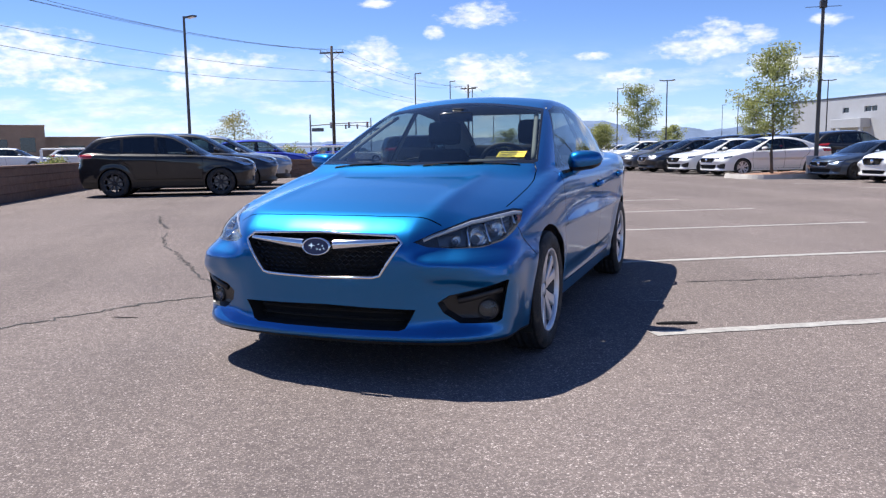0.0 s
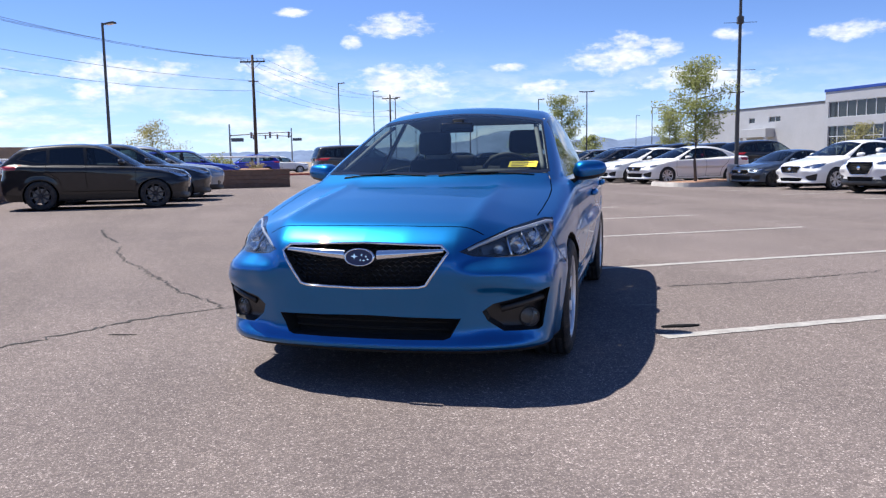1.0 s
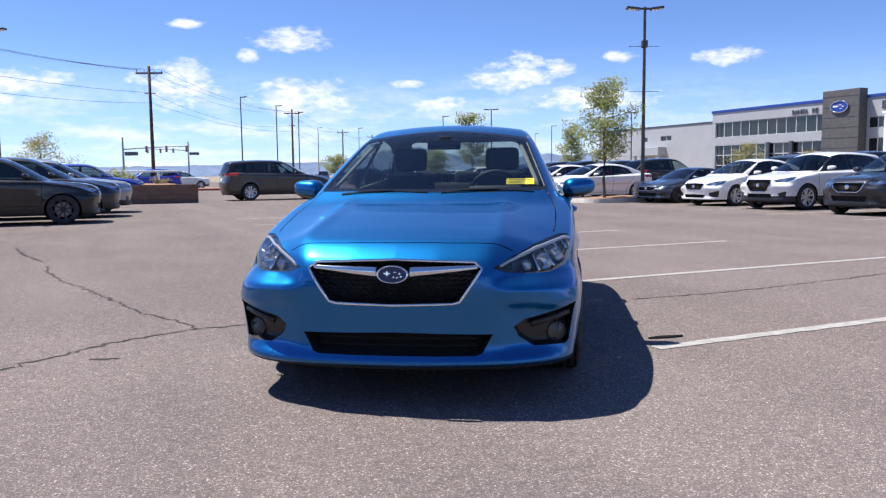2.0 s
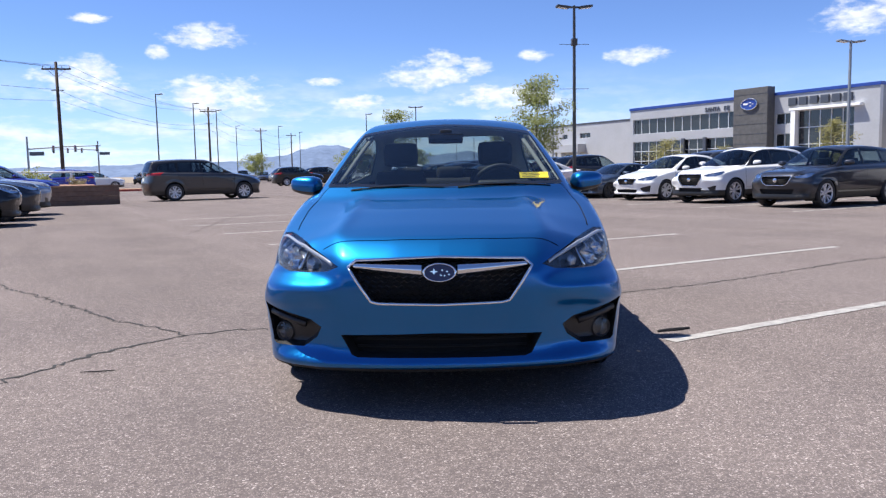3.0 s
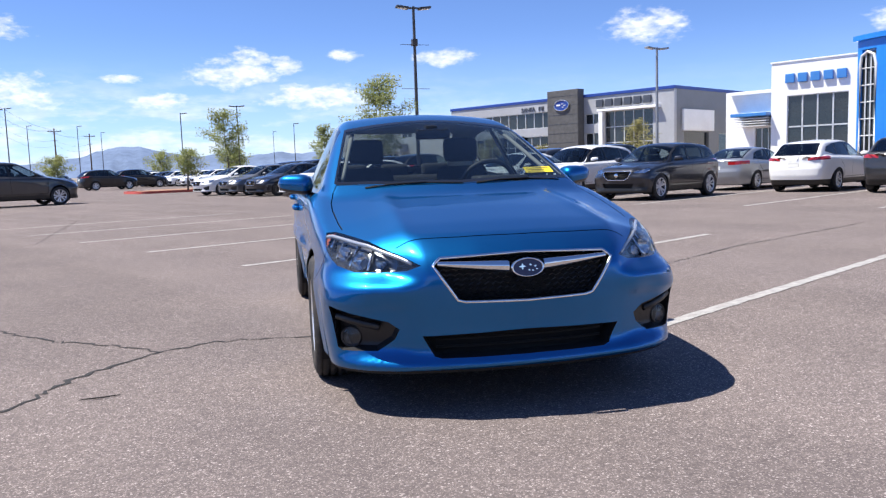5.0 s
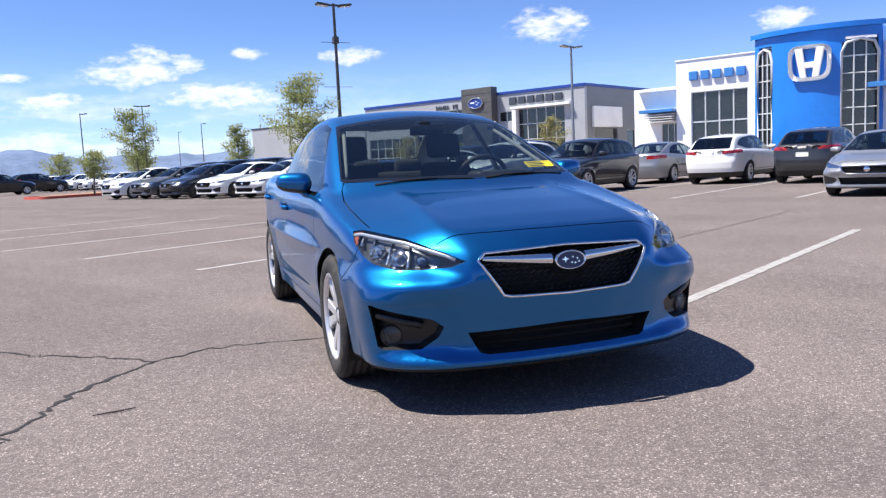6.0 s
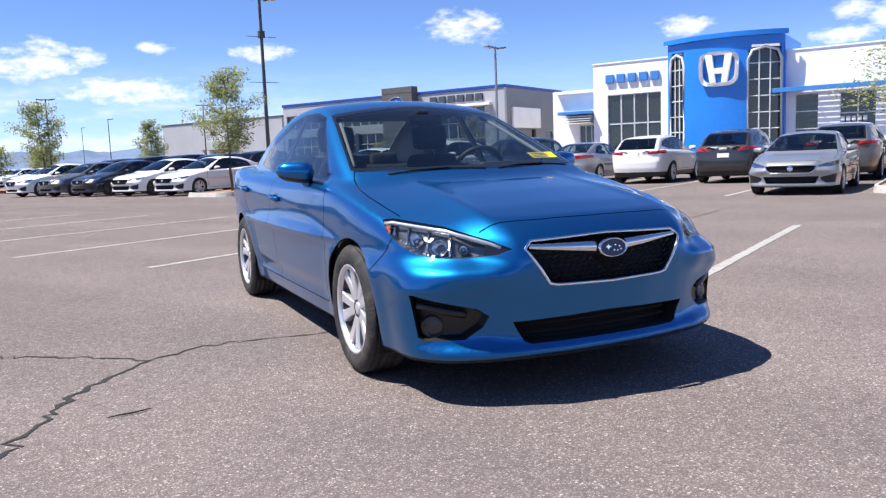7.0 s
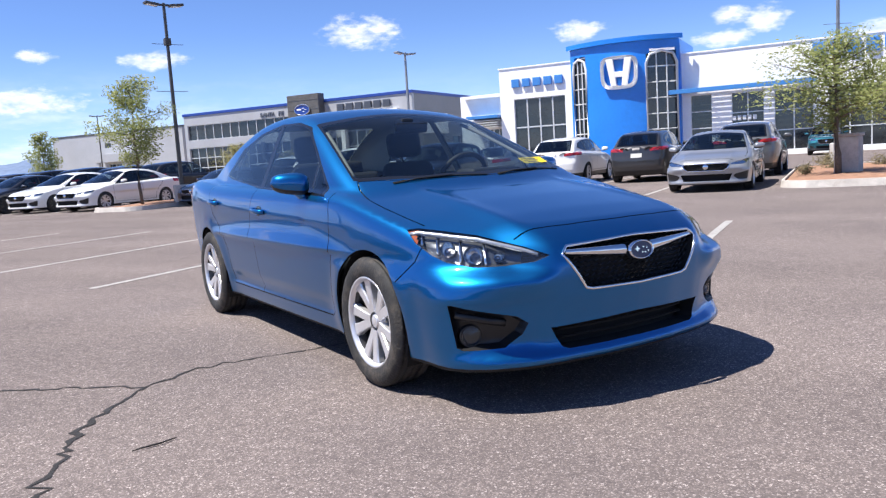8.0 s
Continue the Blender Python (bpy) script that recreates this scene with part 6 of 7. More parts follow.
for k, (u, v, r, lf) in enumerate([(-5.5, 32.0, 0.75, "leaf_yellow"), (-3.6, 33.4, 0.9, "leaf_green"), (-1.9, 32.4, 0.6, "leaf_dry"), (-0.6, 34.2, 0.8, "leaf_green"), (-6.4, 35.0, 1.0, "leaf_yellow"), (0.9, 33.2, 0.5, "leaf_dry")]):
    shrub(*at(u, v)[:2], 0.62, r, lf, 40 + k, "low shrub on the gravel bank behind the wall")
for k, (u, v, r) in enumerate([(17.2, -1.0, 0.32), (19.5, -1.6, 0.35), (20.5, -2.8, 0.4), (18.5, -3.2, 0.35), (16.8, -3.6, 0.3), (21.8, -1.4, 0.45)]):
    shrub(*at(u, v)[:2], 0.11, r, "leaf_dry", 60 + k)
for k in range(10):
    shrub(*at(-13 - 3 * random.random(), 44 + 5.0 * k)[:2], -0.02, random.uniform(0.9, 1.5), random.choice(["leaf_yellow", "leaf_green", "leaf_dry"]), 80 + k, "roadside shrub beyond the lot")


def utility_box(x, y, rz):
    root = thing("utility_box", "pale concrete utility box in the gravel island", "utility box", m=pose(x, y, 0.08, 0, 0, rz))
    part("cabinet", box_mesh(-0.30, 0.30, -0.26, 0.26, 0, 0.92, 0.03), "concrete", root)
    part("lid", box_mesh(-0.33, 0.33, -0.29, 0.29, 0.922, 0.99, 0.02), "concrete", root)


utility_box(15.2, 7.0, 20)


def lot_light(x, y, h, label, turn, heads=2, banner=False, base=True, mat="pole_steel"):
    """A parking-lot lamp: concrete foot, tapered square pole, arms and flat heads."""
    root = thing("lot_light", label, "lamp post", "lot lamps", m=pose(x, y, 0.0, 0, 0, turn))
    if base:
        vs, fs = lathe([(0.30, 0), (0.30, 0.70), (0.28, 0.74), (0.02, 0.74)], 20, "z")
        part("footing", mesh_from("footing", vs, fs), "concrete", root)
    bm = box_mesh(-0.062, 0.062, -0.062, 0.062, 0.0, h, 0.010)
    for v in bm.verts:
        k = 1 - 0.35 * v.co.z / h
        v.co.x *= k
        v.co.y *= k
    part("pole", bm, mat, root)
    for k in range(heads):
        sx = 1 if k == 0 else -1
        part("arm", box_mesh(min(0, sx * 0.26), max(0, sx * 0.26), -0.03, 0.03, h - 0.10, h - 0.03, 0.008), mat, root)
        bm = box_mesh(-0.23, 0.23, -0.15, 0.15, -0.04, 0.04, 0.02)
        head = part("lamp_head", bm, mat, root, m=pose(sx * 0.43, 0, h - 0.05, 0, -sx * 7))
        part("lamp_glass", box_mesh(-0.17, 0.17, -0.11, 0.11, -0.05, -0.041), "sign_white", head)
    if banner:
        for z in (0.57 * h, 0.80 * h):
            part("banner_rod", box_mesh(-0.55, 0.55, -0.008, 0.008, z, z + 0.016), mat, root)
        part("collar", box_mesh(-0.10, 0.10, -0.10, 0.10, 0.795 * h, 0.83 * h, 0.01), mat, root)
    return root


lot_light(4.3, 24.7, 6.95, "tall double-headed lamp post with banner rods in the island", 8, banner=True)
lot_light(17.5, 31.3, 6.5, "double-headed lamp post behind parked cars", 15, mat="pole_grey")
lot_light(-3.9, 66.0, 6.85, "far double-headed lamp post", 0)
lot_light(9.4, 74.8, 7.0, "far double-headed lamp post near the warehouse", 0)
lot_light(-23.2, 27.4, 7.6, "dark single-headed lamp post behind the wall", 0, heads=1)
lot_light(26.0, 13.7, 9.0, "grey lamp post behind the gravel island", -30, banner=True, mat="pole_grey")
for k, (x, y, h) in enumerate([(-29.3, 70.9, 9), (-29.2, 81.1, 9), (-29.7, 90.7, 9), (-30.2, 125.1, 9), (-30.7, 144.4, 9), (-10.3, 81.9, 7.5), (1.9, 103.5, 7.5), (-0.8, 153, 9), (-36.4, 122, 9)]):
    lot_light(x, y, h, "far dark single-armed street lamp", 0, heads=1, base=False)


def utility_pole(x, y, h, turn, label):
    root = thing("utility_pole", label, "utility pole", "utility poles", m=pose(x, y, -0.02, 0, 0, turn))
    vs, fs = lathe([(0.19, 0), (0.17, h * 0.4), (0.13, h), (0.01, h + 0.02)], 12, "z")
    part("pole", mesh_from("pole", vs, fs, True), "pole_wood", root)
    part("crossarm", box_mesh(-1.3, 1.3, -0.06, 0.06, h - 0.75, h - 0.60), "pole_wood", root)
    for x0 in (-1.2, -0.5, 0.5, 1.2):
        v, f = lathe([(0.03, 0), (0.06, 0.04), (0.03, 0.09), (0.055, 0.13), (0.01, 0.2)], 8, "z")
        part("insulator", mesh_from("insulator", v, f), "pole_grey", root, m=pose(x0, 0, h - 0.6))
    for sx in (1, -1):
        part("brace", mesh_from("brace", *sweep([(0, 0.07, h - 1.5), (sx * 0.8, 0.07, h - 0.75)], 0.025, 4)), "pole_grey", root)
    part("lower_bracket", box_mesh(-0.55, 0.55, -0.04, 0.04, h - 2.7, h - 2.6), "pole_grey", root)


POLES = [(-39.5, 18, 12), (-37.9, 69.1, 12), (-40.4, 120.7, 12), (-47.4, 180.3, 12), (-45.5, 204.6, 12)]
for x, y, h in POLES:
    utility_pole(x, y, h, 10, "weathered wooden utility pole with a crossarm")


def wires():
    k = 0
    for (x0, y0, h0), (x1, y1, h1) in zip(POLES, POLES[1:]):
        for off, dz in ((-1.2, -0.4), (-0.5, -0.4), (1.2, -0.4), (0.0, -2.6), (0.1, -3.6)):
            a, b = Vector((x0 + off, y0 + off * 0.2, h0 + dz)), Vector((x1 + off, y1 + off * 0.2, h1 + dz))
            sag = 0.9 + 0.25 * (k % 3)
            pts = [a.lerp(b, t / 16) - Z * sag * 4 * (t / 16) * (1 - t / 16) for t in range(17)]
            ob = part("power_line", mesh_from("power_line", *sweep(pts, 0.014, 4)), "wire")
            tagged(ob, "thin dark overhead power line between poles", "cable", "power lines")
            k += 1


wires()


def traffic_signal(x, y, h, reach, turn):
    root = thing("traffic_signal", "far mast-arm traffic signal over the street", "traffic light", "signals", m=pose(x, y, -0.02, 0, 0, turn))
    v, f = lathe([(0.16, 0), (0.11, h), (0.01, h)], 10, "z")
    part("mast", mesh_from("mast", v, f), "pole_grey", root)
    part("arm", mesh_from("arm", *sweep([(0, 0, h - 1.6), (reach * 0.5, 0, h - 1.35), (reach, 0, h - 1.25)], [0.09, 0.07, 0.05], 8)), "pole_grey", root)
    for k in (0.35, 0.65, 0.95):
        head = part("signal_head", box_mesh(-0.14, 0.14, -0.12, 0.12, -0.42, 0.42, 0.03), "pole_grey", root, m=pose(reach * k, 0, h - 1.6))
        for j, c in enumerate(("red", "amber", "black")):
            v, f = lathe([(0.001, 0.02), (0.10, 0.0)], 12, "z")
            part("lamp", mesh_from("lamp", v, f), c, head, m=pose(0, -0.125, 0.32 - 0.32 * j, 90))
    part("street_sign", box_mesh(-0.9, 0.9, -0.02, 0.02, -0.25, 0.25), "sign_grey", root, m=pose(1.1, 0, h - 2.2))


traffic_signal(-56, 95.4, 6.5, 9, 10)
traffic_signal(-64, 132, 7.5, -8, 5)


def guard_rail():
    root = thing("guard_rail", "white painted pipe rail along the street", "railing")
    line = [at(-16 + 1.5 * k, 47.5 + 0.25 * k, 1.45) for k in range(14)]
    part("rail", mesh_from("rail", *sweep(line, 0.06, 8), True), "sign_white", root)
    for p in line[::2]:
        part("post", box_mesh(-0.06, 0.06, -0.06, 0.06, -0.02, 1.42), "sign_white", root, m=pose(p.x, p.y, 0))


guard_rail()

# ---------------------------------------------------------------- parked cars

SED_LOW = dict(SED, tail=[(-1.22, 0.87), (-1.86, 0.85), (-1.86, 0.96), (-1.22, 0.99)], plate=[(-0.16, 0.70), (0.16, 0.70), (0.16, 0.82), (-0.16, 0.82)],
               shuts=SED["shuts"][1:], bonnet=SED["bonnet"][:2], gap=0.010)
SED_WIDE = dict(SED_LOW, grille=[(-0.44, 0.56), (-0.36, 0.50), (0.36, 0.50), (0.44, 0.56), (0.47, 0.645), (0.40, 0.665), (-0.40, 0.665), (-0.47, 0.645)],
                intake=[(-0.52, 0.42), (-0.46, 0.265), (0.46, 0.265), (0.52, 0.42)],
                lamp=[(-0.14, 0.655), (-0.08, 0.625), (0.15, 0.625), (0.34, 0.668), (0.44, 0.735), (0.38, 0.745), (0.10, 0.705)])
SUV_F = dict(
    grille=[(-0.36, 0.66), (-0.26, 0.60), (0.26, 0.60), (0.36, 0.66), (0.43, 0.80), (0.40, 0.845), (-0.40, 0.845), (-0.43, 0.80)],
    intake=[(-0.50, 0.50), (-0.44, 0.36), (0.44, 0.36), (0.50, 0.50)],
    lamp=[(-0.13, 0.835), (-0.05, 0.79), (0.20, 0.79), (0.36, 0.84), (0.46, 0.92), (0.40, 0.935), (0.08, 0.885)],
    fog=[(-0.02, 0.47), (0.04, 0.40), (0.20, 0.40), (0.22, 0.52), (0.18, 0.53)],
    dlo=[[(0.55, 1.085), (1.6, 1.12), (2.75, 1.165), (3.22, 1.27), (3.02, 1.43), (2.55, 1.53), (1.9, 1.578), (1.45, 1.572), (1.18, 1.525), (0.86, 1.34)]],
    panes=[[(0.70, 1.105), (1.58, 1.135), (1.62, 1.552), (1.44, 1.548), (1.21, 1.505), (0.88, 1.32)], [(1.67, 1.14), (2.48, 1.168), (2.48, 1.522), (1.92, 1.555), (1.69, 1.555)],
           [(2.54, 1.172), (2.75, 1.185), (3.14, 1.278), (2.98, 1.412), (2.56, 1.500)]],
    tail=[(-1.24, 1.02), (-1.88, 0.99), (-1.88, 1.09), (-1.24, 1.14)], plate=[(-0.16, 0.80), (0.16, 0.80), (0.16, 0.93), (-0.16, 0.93)],
    shuts=[[(0.46, 1.09), (0.42, 0.95), (0.45, 0.48)], [(1.62, 1.13), (1.64, 0.9), (1.60, 0.48)], [(2.58, 1.17), (2.5, 0.95), (2.28, 0.78), (2.2, 0.48)], [(0.45, 0.46), (2.2, 0.46)]],
    bonnet=[[(0.70, -0.42), (0.76, -0.1), (0.76, 0.15), (0.73, 0.46)], [(0, -0.76), (0.35, -0.75), (0.55, -0.70)]], gap=0.010, cladding=0.40)
SUV_F["screen_edge"] = screen_outline(SUV, [(0, 0.25, 1.085), (0.4, 0.33, 1.085), (0.74, 0.50, 1.08), (0.76, 0.54, 1.10), (0.61, 1.24, 1.49), (0.57, 1.275, 1.515), (0, 1.15, 1.59)])
SUV_F["screen"] = screen_outline(SUV, [(0, 0.285, 1.105), (0.4, 0.365, 1.105), (0.71, 0.53, 1.095), (0.725, 0.57, 1.115), (0.585, 1.215, 1.475), (0.545, 1.245, 1.50), (0, 1.12, 1.57)])
SUV_F["rear_edge"] = [(-0.60, 1.16), (0.60, 1.16), (0.54, 1.50), (0.50, 1.54), (-0.50, 1.54), (-0.54, 1.50)]
SUV_F["rear_glass"] = [(-0.56, 1.19), (0.56, 1.19), (0.50, 1.48), (0.47, 1.51), (-0.47, 1.51), (-0.50, 1.48)]
SUV_DEEP = dict(SUV_F, grille=[(-0.30, 0.56), (-0.24, 0.52), (0.24, 0.52), (0.30, 0.56), (0.42, 0.76), (0.38, 0.86), (-0.38, 0.86), (-0.42, 0.76)],
                intake=[(-0.42, 0.46), (-0.38, 0.34), (0.38, 0.34), (0.42, 0.46)])
SUV_BOX = dict(SUV, roof=[(0.9, 1.585), (1.2, 1.64), (1.7, 1.675), (2.3, 1.677), (2.9, 1.655), (3.4, 1.62), (3.7, 1.56)], rear=(3.72, 1.12, 3.50, 1.60))
SUV_BOX_F = dict(SUV_F, dlo=[[(0.55, 1.085), (1.6, 1.12), (2.9, 1.16), (3.42, 1.20), (3.30, 1.46), (2.65, 1.555), (1.9, 1.578), (1.45, 1.572), (1.18, 1.525), (0.86, 1.34)]],
                 panes=SUV_F["panes"][:2] + [[(2.56, 1.172), (3.34, 1.212), (3.24, 1.445), (2.6, 1.535)]])
KINDS = {"suv_box": (SUV_BOX, SUV_BOX_F), "sedan": (SEDAN_PLAIN, SED_LOW), "sedan_wide": (SEDAN_PLAIN, SED_WIDE), "suv": (SUV, SUV_F), "suv_deep": (SUV, SUV_DEEP)}
MODELS = {}
PAINTS = dict(black=(0.012, 0.012, 0.014), white=(0.74, 0.74, 0.73), silver=(0.31, 0.32, 0.34), grey=(0.13, 0.135, 0.145), charcoal=(0.030, 0.033, 0.043), steel=(0.055, 0.075, 0.11),
              blue=(0.02, 0.035, 0.30), teal=(0.02, 0.12, 0.16), granite=(0.052, 0.052, 0.056))
for key, c in PAINTS.items():
    M["paint_" + key] = paint("car_paint_" + key, c, 0.0 if key in ("white", "black") else 0.6, 0.4)


def parked_car(kind, name, label, L, W, H, wb, colour, spot, turn, group, rims="rim", style="other", dark_rear=False):
    """A parked car from one of the body kinds, drawn to its own length, width, height and wheelbase."""
    if kind not in MODELS:
        MODELS[kind] = model_car(*KINDS[kind], (40, 34, 54, 16))
    S = KINDS[kind][0]
    pieces, skin, _ = MODELS[kind]
    kz, kx = H / (1.455 if S["belt"] < 1 else 1.675), W / 2 / S["w"]
    over = L - wb
    y_new = [-over * 0.47, 0.0, wb, wb + over * 0.53]
    y_old = [S["yf"], 0.0, S["wb"], S["yr"]]
    r = round(S["r"] * (0.5 + 0.5 * kz), 2)
    # the arches keep to the size of the wheels
    def fit(v):
        v = np.array(v)
        y = np.interp(v[:, 1], y_old, y_new)
        for a_old, a_new in ((0.0, 0.0), (S["wb"], wb)):
            near = 1 - np.clip((np.abs(v[:, 1] - a_old) - 0.42) / 0.25, 0, 1)
            y = y * (1 - near) + (a_new + v[:, 1] - a_old) * near
        return np.stack([v[:, 0] * kx, y, v[:, 2] * kz], 1)

    root = thing(name, label, "car", group, m=Matrix.Translation(spot) @ Matrix.Rotation(radians(turn), 4, "Z"))
    sc = np.array([1 / kx, 1.0, 1 / kz])
    body = "paint_" + colour
    for pn, vs, fs, n, key in pieces:
        v, q = fit(vs), n * sc
        q /= np.linalg.norm(q, axis=1, keepdims=True)
        mat = body if key == "paint" else key
        if pn in ("grille", "air_intake"):
            # recess backed in near-black, its shade painted in
            part(pn, mesh_from(pn, *cavity(v, fs, (0, 0.05, 0))), "void", root)
            if pn == "grille":
                lo, hi = v.min(0), v.max(0)
                for k in range(4):
                    z = lo[2] + (hi[2] - lo[2]) * (k + 0.8) / 5
                    hw = hi[0] * (0.72 + 0.2 * (k + 0.8) / 5)
                    part("grille_bar", box_mesh(-hw, hw, lo[1] + 0.055, lo[1] + 0.075, z - 0.006, z + 0.006), "gloss_black", root)
                z = (lo[2] + hi[2]) / 2 + 0.01
                part("badge", mesh_from("badge", *lathe([(0.001, 0.012), (0.05, 0.008), (0.058, 0.0), (0.058, -0.03)], 20, "z"), True), "chrome", root, m=pose(0, lo[1] + 0.012, z, 90))
                rim = rim_edges(fs)
                chain = {a: b for a, b in rim}
                start, line = rim[0][0], []
                k = start
                for _ in range(len(rim)):
                    line.append(Vector(v[k]))
                    k = chain.get(k, start)
                    if k == start:
                        break
                if len(line) > 8:
                    part("grille_surround", mesh_from("grille_surround", *sweep(line, 0.012, 5, True), True), "chrome" if style != "blackout" else "gloss_black", root)
        elif pn == "headlight":
            lens = part(pn, mesh_from(pn, v, fs, True, q), "lens", root)
            part("reflector", mesh_from("reflector", *cavity(v, fs, (0, 0.03, 0), 0.95)), "reflector", lens)
            c = v.mean(0)
            lv, lf = lathe([(0.001, -0.02), (0.03, -0.008), (0.042, 0.0)], 14)
            part("projector", mesh_from("projector", lv, lf, True), "gloss_black", lens, m=Matrix.Translation(Vector(c) + Vector((-0.05 * np.sign(c[0]), 0.015, 0))) @ Matrix.Rotation(radians(-90), 4, "Z"))
        elif pn in ("side_window", "rear_window"):
            deep = dark_rear and (pn == "rear_window" or v.mean(0)[1] > 1.6)
            part(pn, mesh_from(pn, v, fs, True, q), "glass_dark" if deep else "glass_side", root)
        elif pn == "number_plate":
            part(pn, mesh_from(pn, v + np.array([0, 0.006, 0]), fs), "plate", root)
        else:
            part(pn, mesh_from(pn, v, fs, True, q), mat, root)
    # near-black inner shell puts the darkness of the cabin into colour
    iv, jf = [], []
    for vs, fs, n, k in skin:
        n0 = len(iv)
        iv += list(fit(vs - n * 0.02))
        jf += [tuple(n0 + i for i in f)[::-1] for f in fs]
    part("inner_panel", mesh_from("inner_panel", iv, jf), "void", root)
    T = dict(S, r=r, wb=wb, w=W / 2)
    for sx in (1, -1):
        wheel_well(root, T, sx)
        mv, up, low = mirror_meshes(sx, 1.1)
        yb = float(np.interp(0.80, y_old, y_new))
        m = pose(sx * (W / 2 + 0.045), yb, S["belt"] * kz + 0.075, 0, 0, sx * 8)
        shell = part("mirror_shell", mesh_from("mirror_shell", *compact(mv, up), True), body, root, "", m)
        part("mirror_base", mesh_from("mirror_base", *compact(mv, low), True), "black", shell)
        for y, z in ((1.42, 0.83), (2.38, 0.87)):
            yy, zz = float(np.interp(y, y_old, y_new)), z * kz * (1.0 if S["belt"] < 1 else 1.19)
            part("door_handle", box_mesh(sx * (W / 2 - 0.035) - 0.02, sx * (W / 2 - 0.035) + 0.02, yy - 0.10, yy + 0.10, zz - 0.014, zz + 0.014, 0.01), body, root)
    add_wheels(root, T, W / 2 - 0.115, style if style != "blackout" else "other", rims)
    top = S["belt"] * kz
    for sx in (0.36, -0.36):
        part("front_seat", box_mesh(-0.23, 0.23, -0.06, 0.08, 0, 0.62, 0.05), "fabric", root, m=pose(sx * kx, 1.52, top - 0.42, -12), smooth=True)
        part("headrest", box_mesh(-0.13, 0.13, -0.04, 0.05, 0, 0.17, 0.04), "fabric", root, m=pose(sx * kx, 1.66, top + 0.20, -8), smooth=True)
    part("rear_seat", box_mesh(-0.58 * kx, 0.58 * kx, -0.06, 0.07, 0, 0.55, 0.05), "fabric", root, m=pose(0, wb - 0.2, top - 0.42, -16), smooth=True)
    part("dashboard", box_mesh(-0.66 * kx, 0.66 * kx, 0.50, 0.85, top - 0.2, top - 0.01, 0.04), "dash", root)
    part("cabin_floor", box_mesh(-0.66 * kx, 0.66 * kx, 0.45, wb + 0.2, 0.30, 0.33), "void", root)
    return root


FRONT, BACK, WALL, FAR = "cars facing the aisle", "cars with their tails to the aisle", "cars along the wall", "distant parked cars"
parked_car("sedan_wide", "sedan_car", "silver-grey compact sedan facing the aisle beside the gravel island", 4.67, 1.80, 1.34, 2.735, "silver", at(14.35, 0.85), FACE_IN, FRONT)
parked_car("suv", "suv_car", "dark grey compact crossover with a mesh grille", 4.32, 1.80, 1.55, 2.65, "charcoal", at(15.3, 8.85), FACE_IN, FRONT)
parked_car("suv_deep", "suv_car", "white luxury crossover with a large dark mesh grille", 4.69, 1.90, 1.62, 2.80, "white", at(16.0, 12.15), FACE_IN, FRONT)
parked_car("sedan", "sedan_car", "white compact sedan with a chrome grille", 4.67, 1.81, 1.48, 2.685, "white", at(16.4, 15.1), FACE_IN, FRONT)
parked_car("sedan_wide", "sports_car", "low steel-blue roadster beside the island", 3.92, 1.73, 1.235, 2.31, "steel", at(16.6, 17.9), FACE_IN, FRONT, "rim_dark")
parked_car("sedan_wide", "sedan_car", "white midsize sedan parked behind the young tree", 4.90, 1.86, 1.45, 2.83, "white", at(15.5, 22.5), FACE_IN, FRONT)
parked_car("sedan_wide", "sedan_car", "white sedan with a black lower grille", 4.88, 1.84, 1.445, 2.825, "white", at(15.5, 25.2), FACE_IN, FRONT, "rim_dark", "blackout")
parked_car("sedan", "sedan_car", "dark grey sedan in the row", 4.70, 1.82, 1.46, 2.70, "charcoal", at(15.4, 27.9), FACE_IN, FRONT, "rim_dark")
parked_car("sedan", "sedan_car", "mid-grey compact sedan in the row", 4.65, 1.80, 1.45, 2.68, "grey", at(15.5, 30.6), FACE_IN, FRONT)
parked_car("sedan", "sedan_car", "white compact sedan at the end of the row", 4.70, 1.80, 1.46, 2.68, "white", at(15.5, 33.3), FACE_IN, FRONT)
parked_car("sedan_wide", "sedan_car", "silver-grey sedan seen from behind", 4.90, 1.86, 1.40, 2.83, "silver", at(21.7 + 2.83, 9.2), FACE_OUT, BACK)
parked_car("suv", "suv_car", "white compact crossover seen from behind", 4.56, 1.84, 1.52, 2.65, "white", at(20.7 + 2.65, 6.35), FACE_OUT, BACK, dark_rear=True)
parked_car("suv", "suv_car", "grey family crossover seen from behind", 4.69, 1.86, 1.56, 2.70, "granite", at(20.3 + 2.70, 3.6), FACE_OUT, BACK, dark_rear=True)
parked_car("suv", "suv_car", "grey off-road truck parked behind the sedan", 5.2, 1.95, 1.62, 3.1, "grey", at(20.8 + 3.1, 0.7), FACE_OUT, BACK, dark_rear=True)
parked_car("suv", "suv_car", "black crossover in the rear row", 4.7, 1.88, 1.72, 2.75, "black", at(21.5 + 2.75, 14.3), FACE_OUT, BACK, dark_rear=True)
parked_car("suv", "suv_car", "grey crossover in the rear row", 4.7, 1.88, 1.68, 2.75, "granite", at(21.5 + 2.75, 17.0), FACE_OUT, BACK, dark_rear=True)
parked_car("suv", "suv_car", "black crossover with side windows parked along the low wall", 4.35, 1.80, 1.60, 2.56, "black", at(-2.45, 16.95), FACE_OUT, WALL, "rim_dark", "plain", True)
parked_car("suv_deep", "suv_car", "charcoal crossover next in the row along the wall", 4.7, 1.88, 1.66, 2.75, "charcoal", at(-2.0, 19.7), FACE_OUT, WALL, "rim", "other", True)
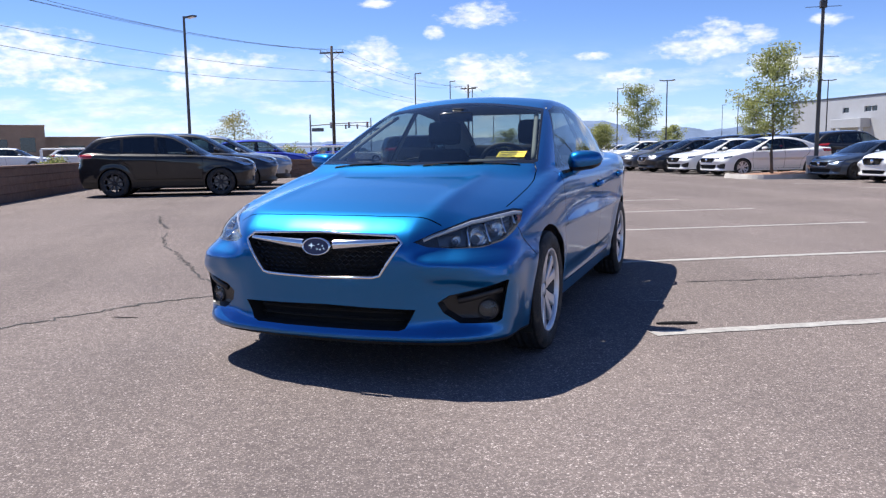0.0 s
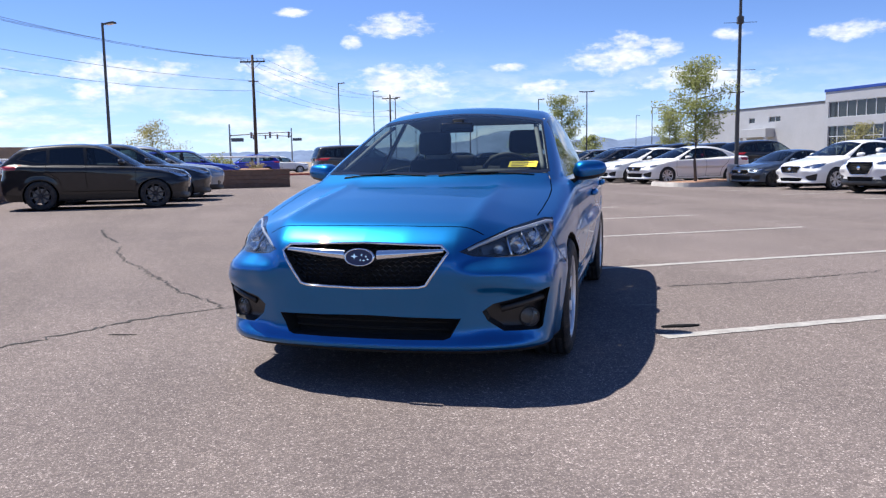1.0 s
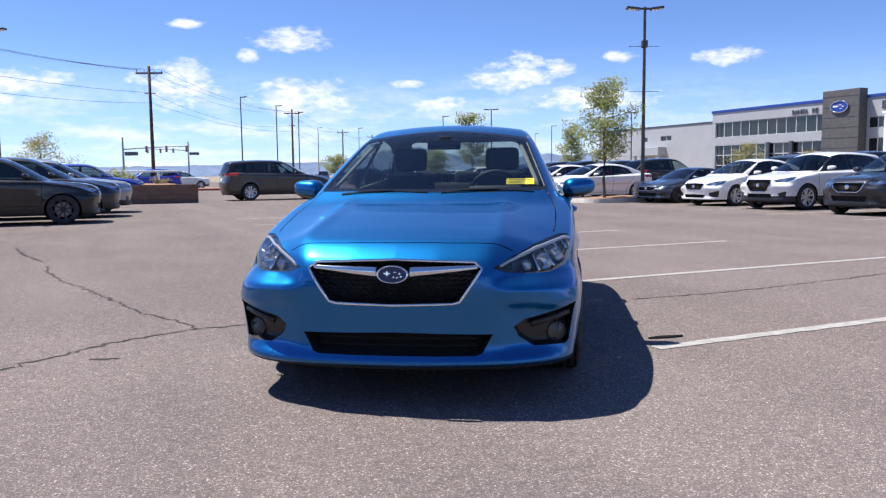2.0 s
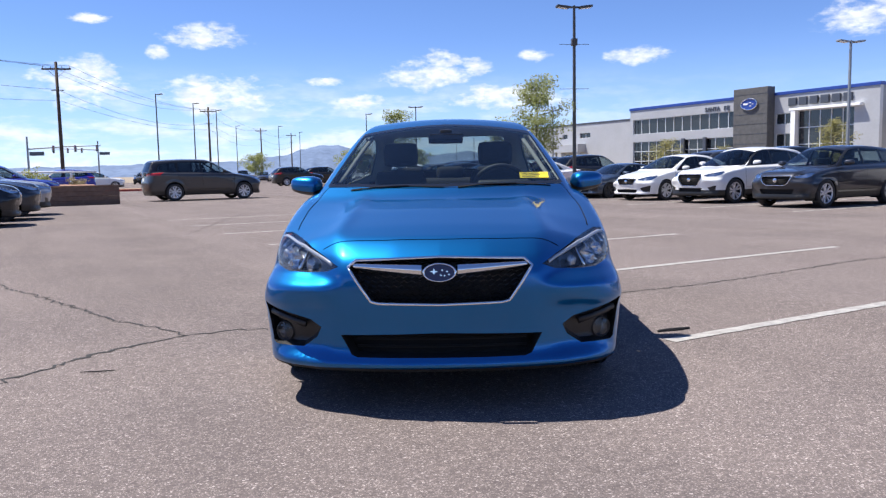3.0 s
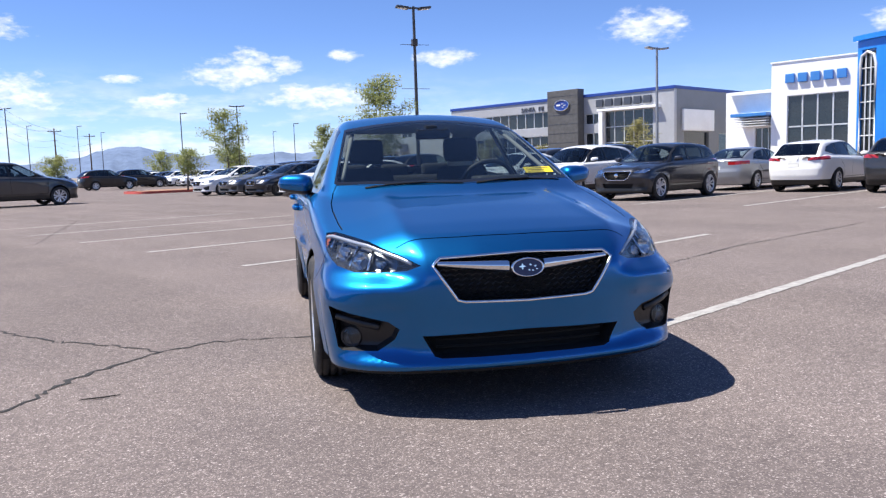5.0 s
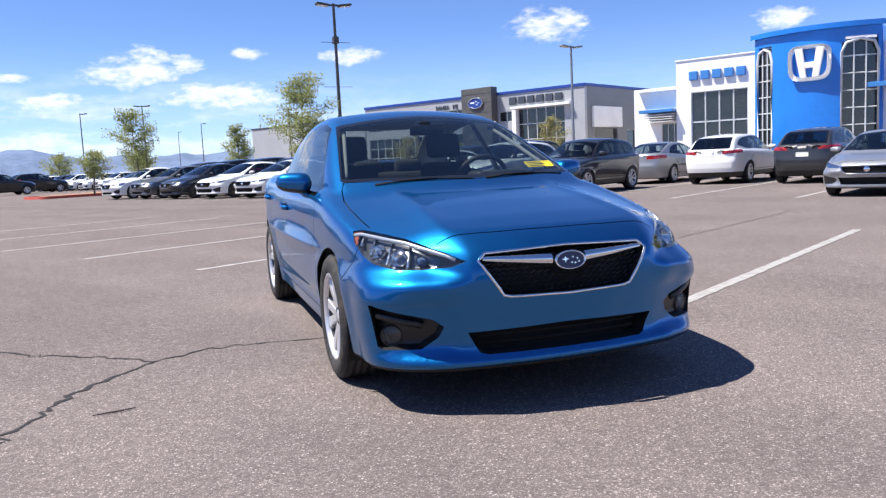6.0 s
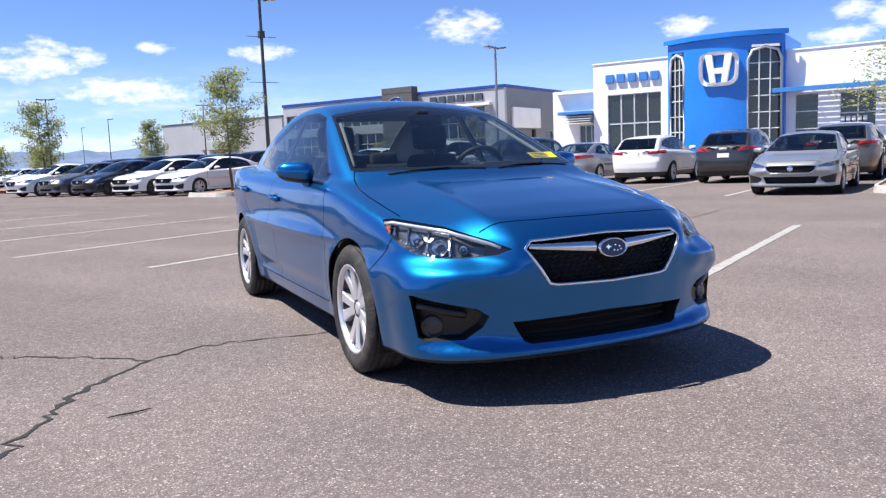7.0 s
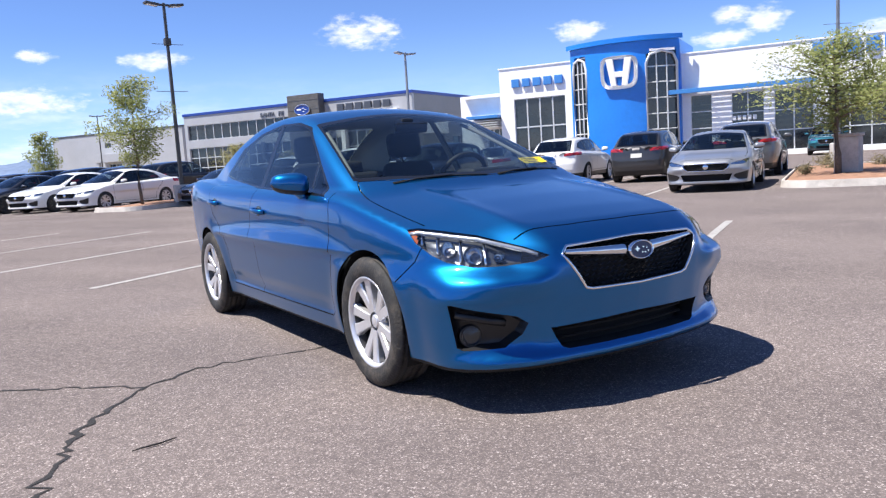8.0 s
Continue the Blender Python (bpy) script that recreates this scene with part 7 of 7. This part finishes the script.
parked_car("suv_deep", "suv_car", "silver crossover third along the wall", 4.7, 1.88, 1.66, 2.75, "silver", at(-1.6, 22.4), FACE_OUT, WALL)
parked_car("suv", "suv_car", "deep blue crossover at the end along the wall", 4.6, 1.85, 1.68, 2.70, "blue", Vector((-17.5, 27.5, 0)), FACE_OUT, WALL)
parked_car("suv_box", "suv_car", "large granite-grey three-row off-roader with bright wheels", 5.10, 1.92, 1.80, 3.04, "granite", at(7.45, 31.9), FACE_OUT + 4, "", "rim", "other", True)
teal = parked_car("suv", "suv_car", "teal crossover by the white showroom", 4.6, 1.85, 1.66, 2.70, "teal", at(43.0, -1.3), FACE_IN, "")
# row behind the first one, and the next bay, as copies of cars that look alike
cars = {ob["label"]: ob for ob in scene.collection.objects if ob.get("category") == "car"}
dark_suv = cars["black crossover in the rear row"]
grey_suv = cars["grey crossover in the rear row"]
for k, (src, v) in enumerate([(dark_suv, 25.2), (grey_suv, 27.9), (dark_suv, 30.6), (dark_suv, 33.3), (grey_suv, 36.0)]):
    c = copy_thing(src, Matrix.Translation(at(24.3, v)) @ Matrix.Rotation(radians(FACE_OUT), 4, "Z"))
    tagged(c, group=BACK)
far = [cars["white compact sedan at the end of the row"], cars["mid-grey compact sedan in the row"], cars["white compact sedan with a chrome grille"], cars["dark grey sedan in the row"]]
order = (0, 1, 3, 0, 2, 0, 0, 2, 3, 0)
for k, i in enumerate(order):
    c = copy_thing(far[i], Matrix.Translation(at(29.0, 51 + 2.75 * k)) @ Matrix.Rotation(radians(FACE_IN), 4, "Z"))
    tagged(c, ("white", "grey", "pale", "dark")[i] + " sedan far off in the next parking bay", group=FAR)
for src, x, y, turn, label in ((dark_suv, -13.5, 66.5, FACE_OUT, "black off-roader parked far off"), (dark_suv, -11.8, 72.0, FACE_OUT, "black off-roader parked far off"),
                               (cars["white luxury crossover with a large dark mesh grille"], -42.8, 36.0, FACE_OUT, "white crossover on the street beyond the wall"),
                               (cars["white luxury crossover with a large dark mesh grille"], -41.0, 40.5, FACE_OUT, "white crossover on the street beyond the wall"),
                               (cars["white luxury crossover with a large dark mesh grille"], -30.9, 64.3, FACE_OUT, "white truck-like crossover on the street"),
                               (cars["deep blue crossover at the end along the wall"], -28.8, 47.9, FACE_IN, "bright blue car on the street beyond the wall")):
    c = copy_thing(src, Matrix.Translation((x, y, -0.02 if x < -30 else 0)) @ Matrix.Rotation(radians(turn), 4, "Z"))
    tagged(c, label, group=FAR)

# a long row far across the lot
row = [dark_suv, far[1], grey_suv, far[3], far[0], dark_suv, far[3], far[0], grey_suv, far[3], dark_suv, far[2]]
for k, src in enumerate(row):
    c = copy_thing(src, pose(-45 + 2.75 * k, 104 + 0.5 * k, 0, 0, 0, 8 + 3 * (k % 3)))
    tagged(c, ("pale" if src in (far[0], far[2]) else "dark") + " car in a far row across the lot", group="far row of cars")

hero_car()
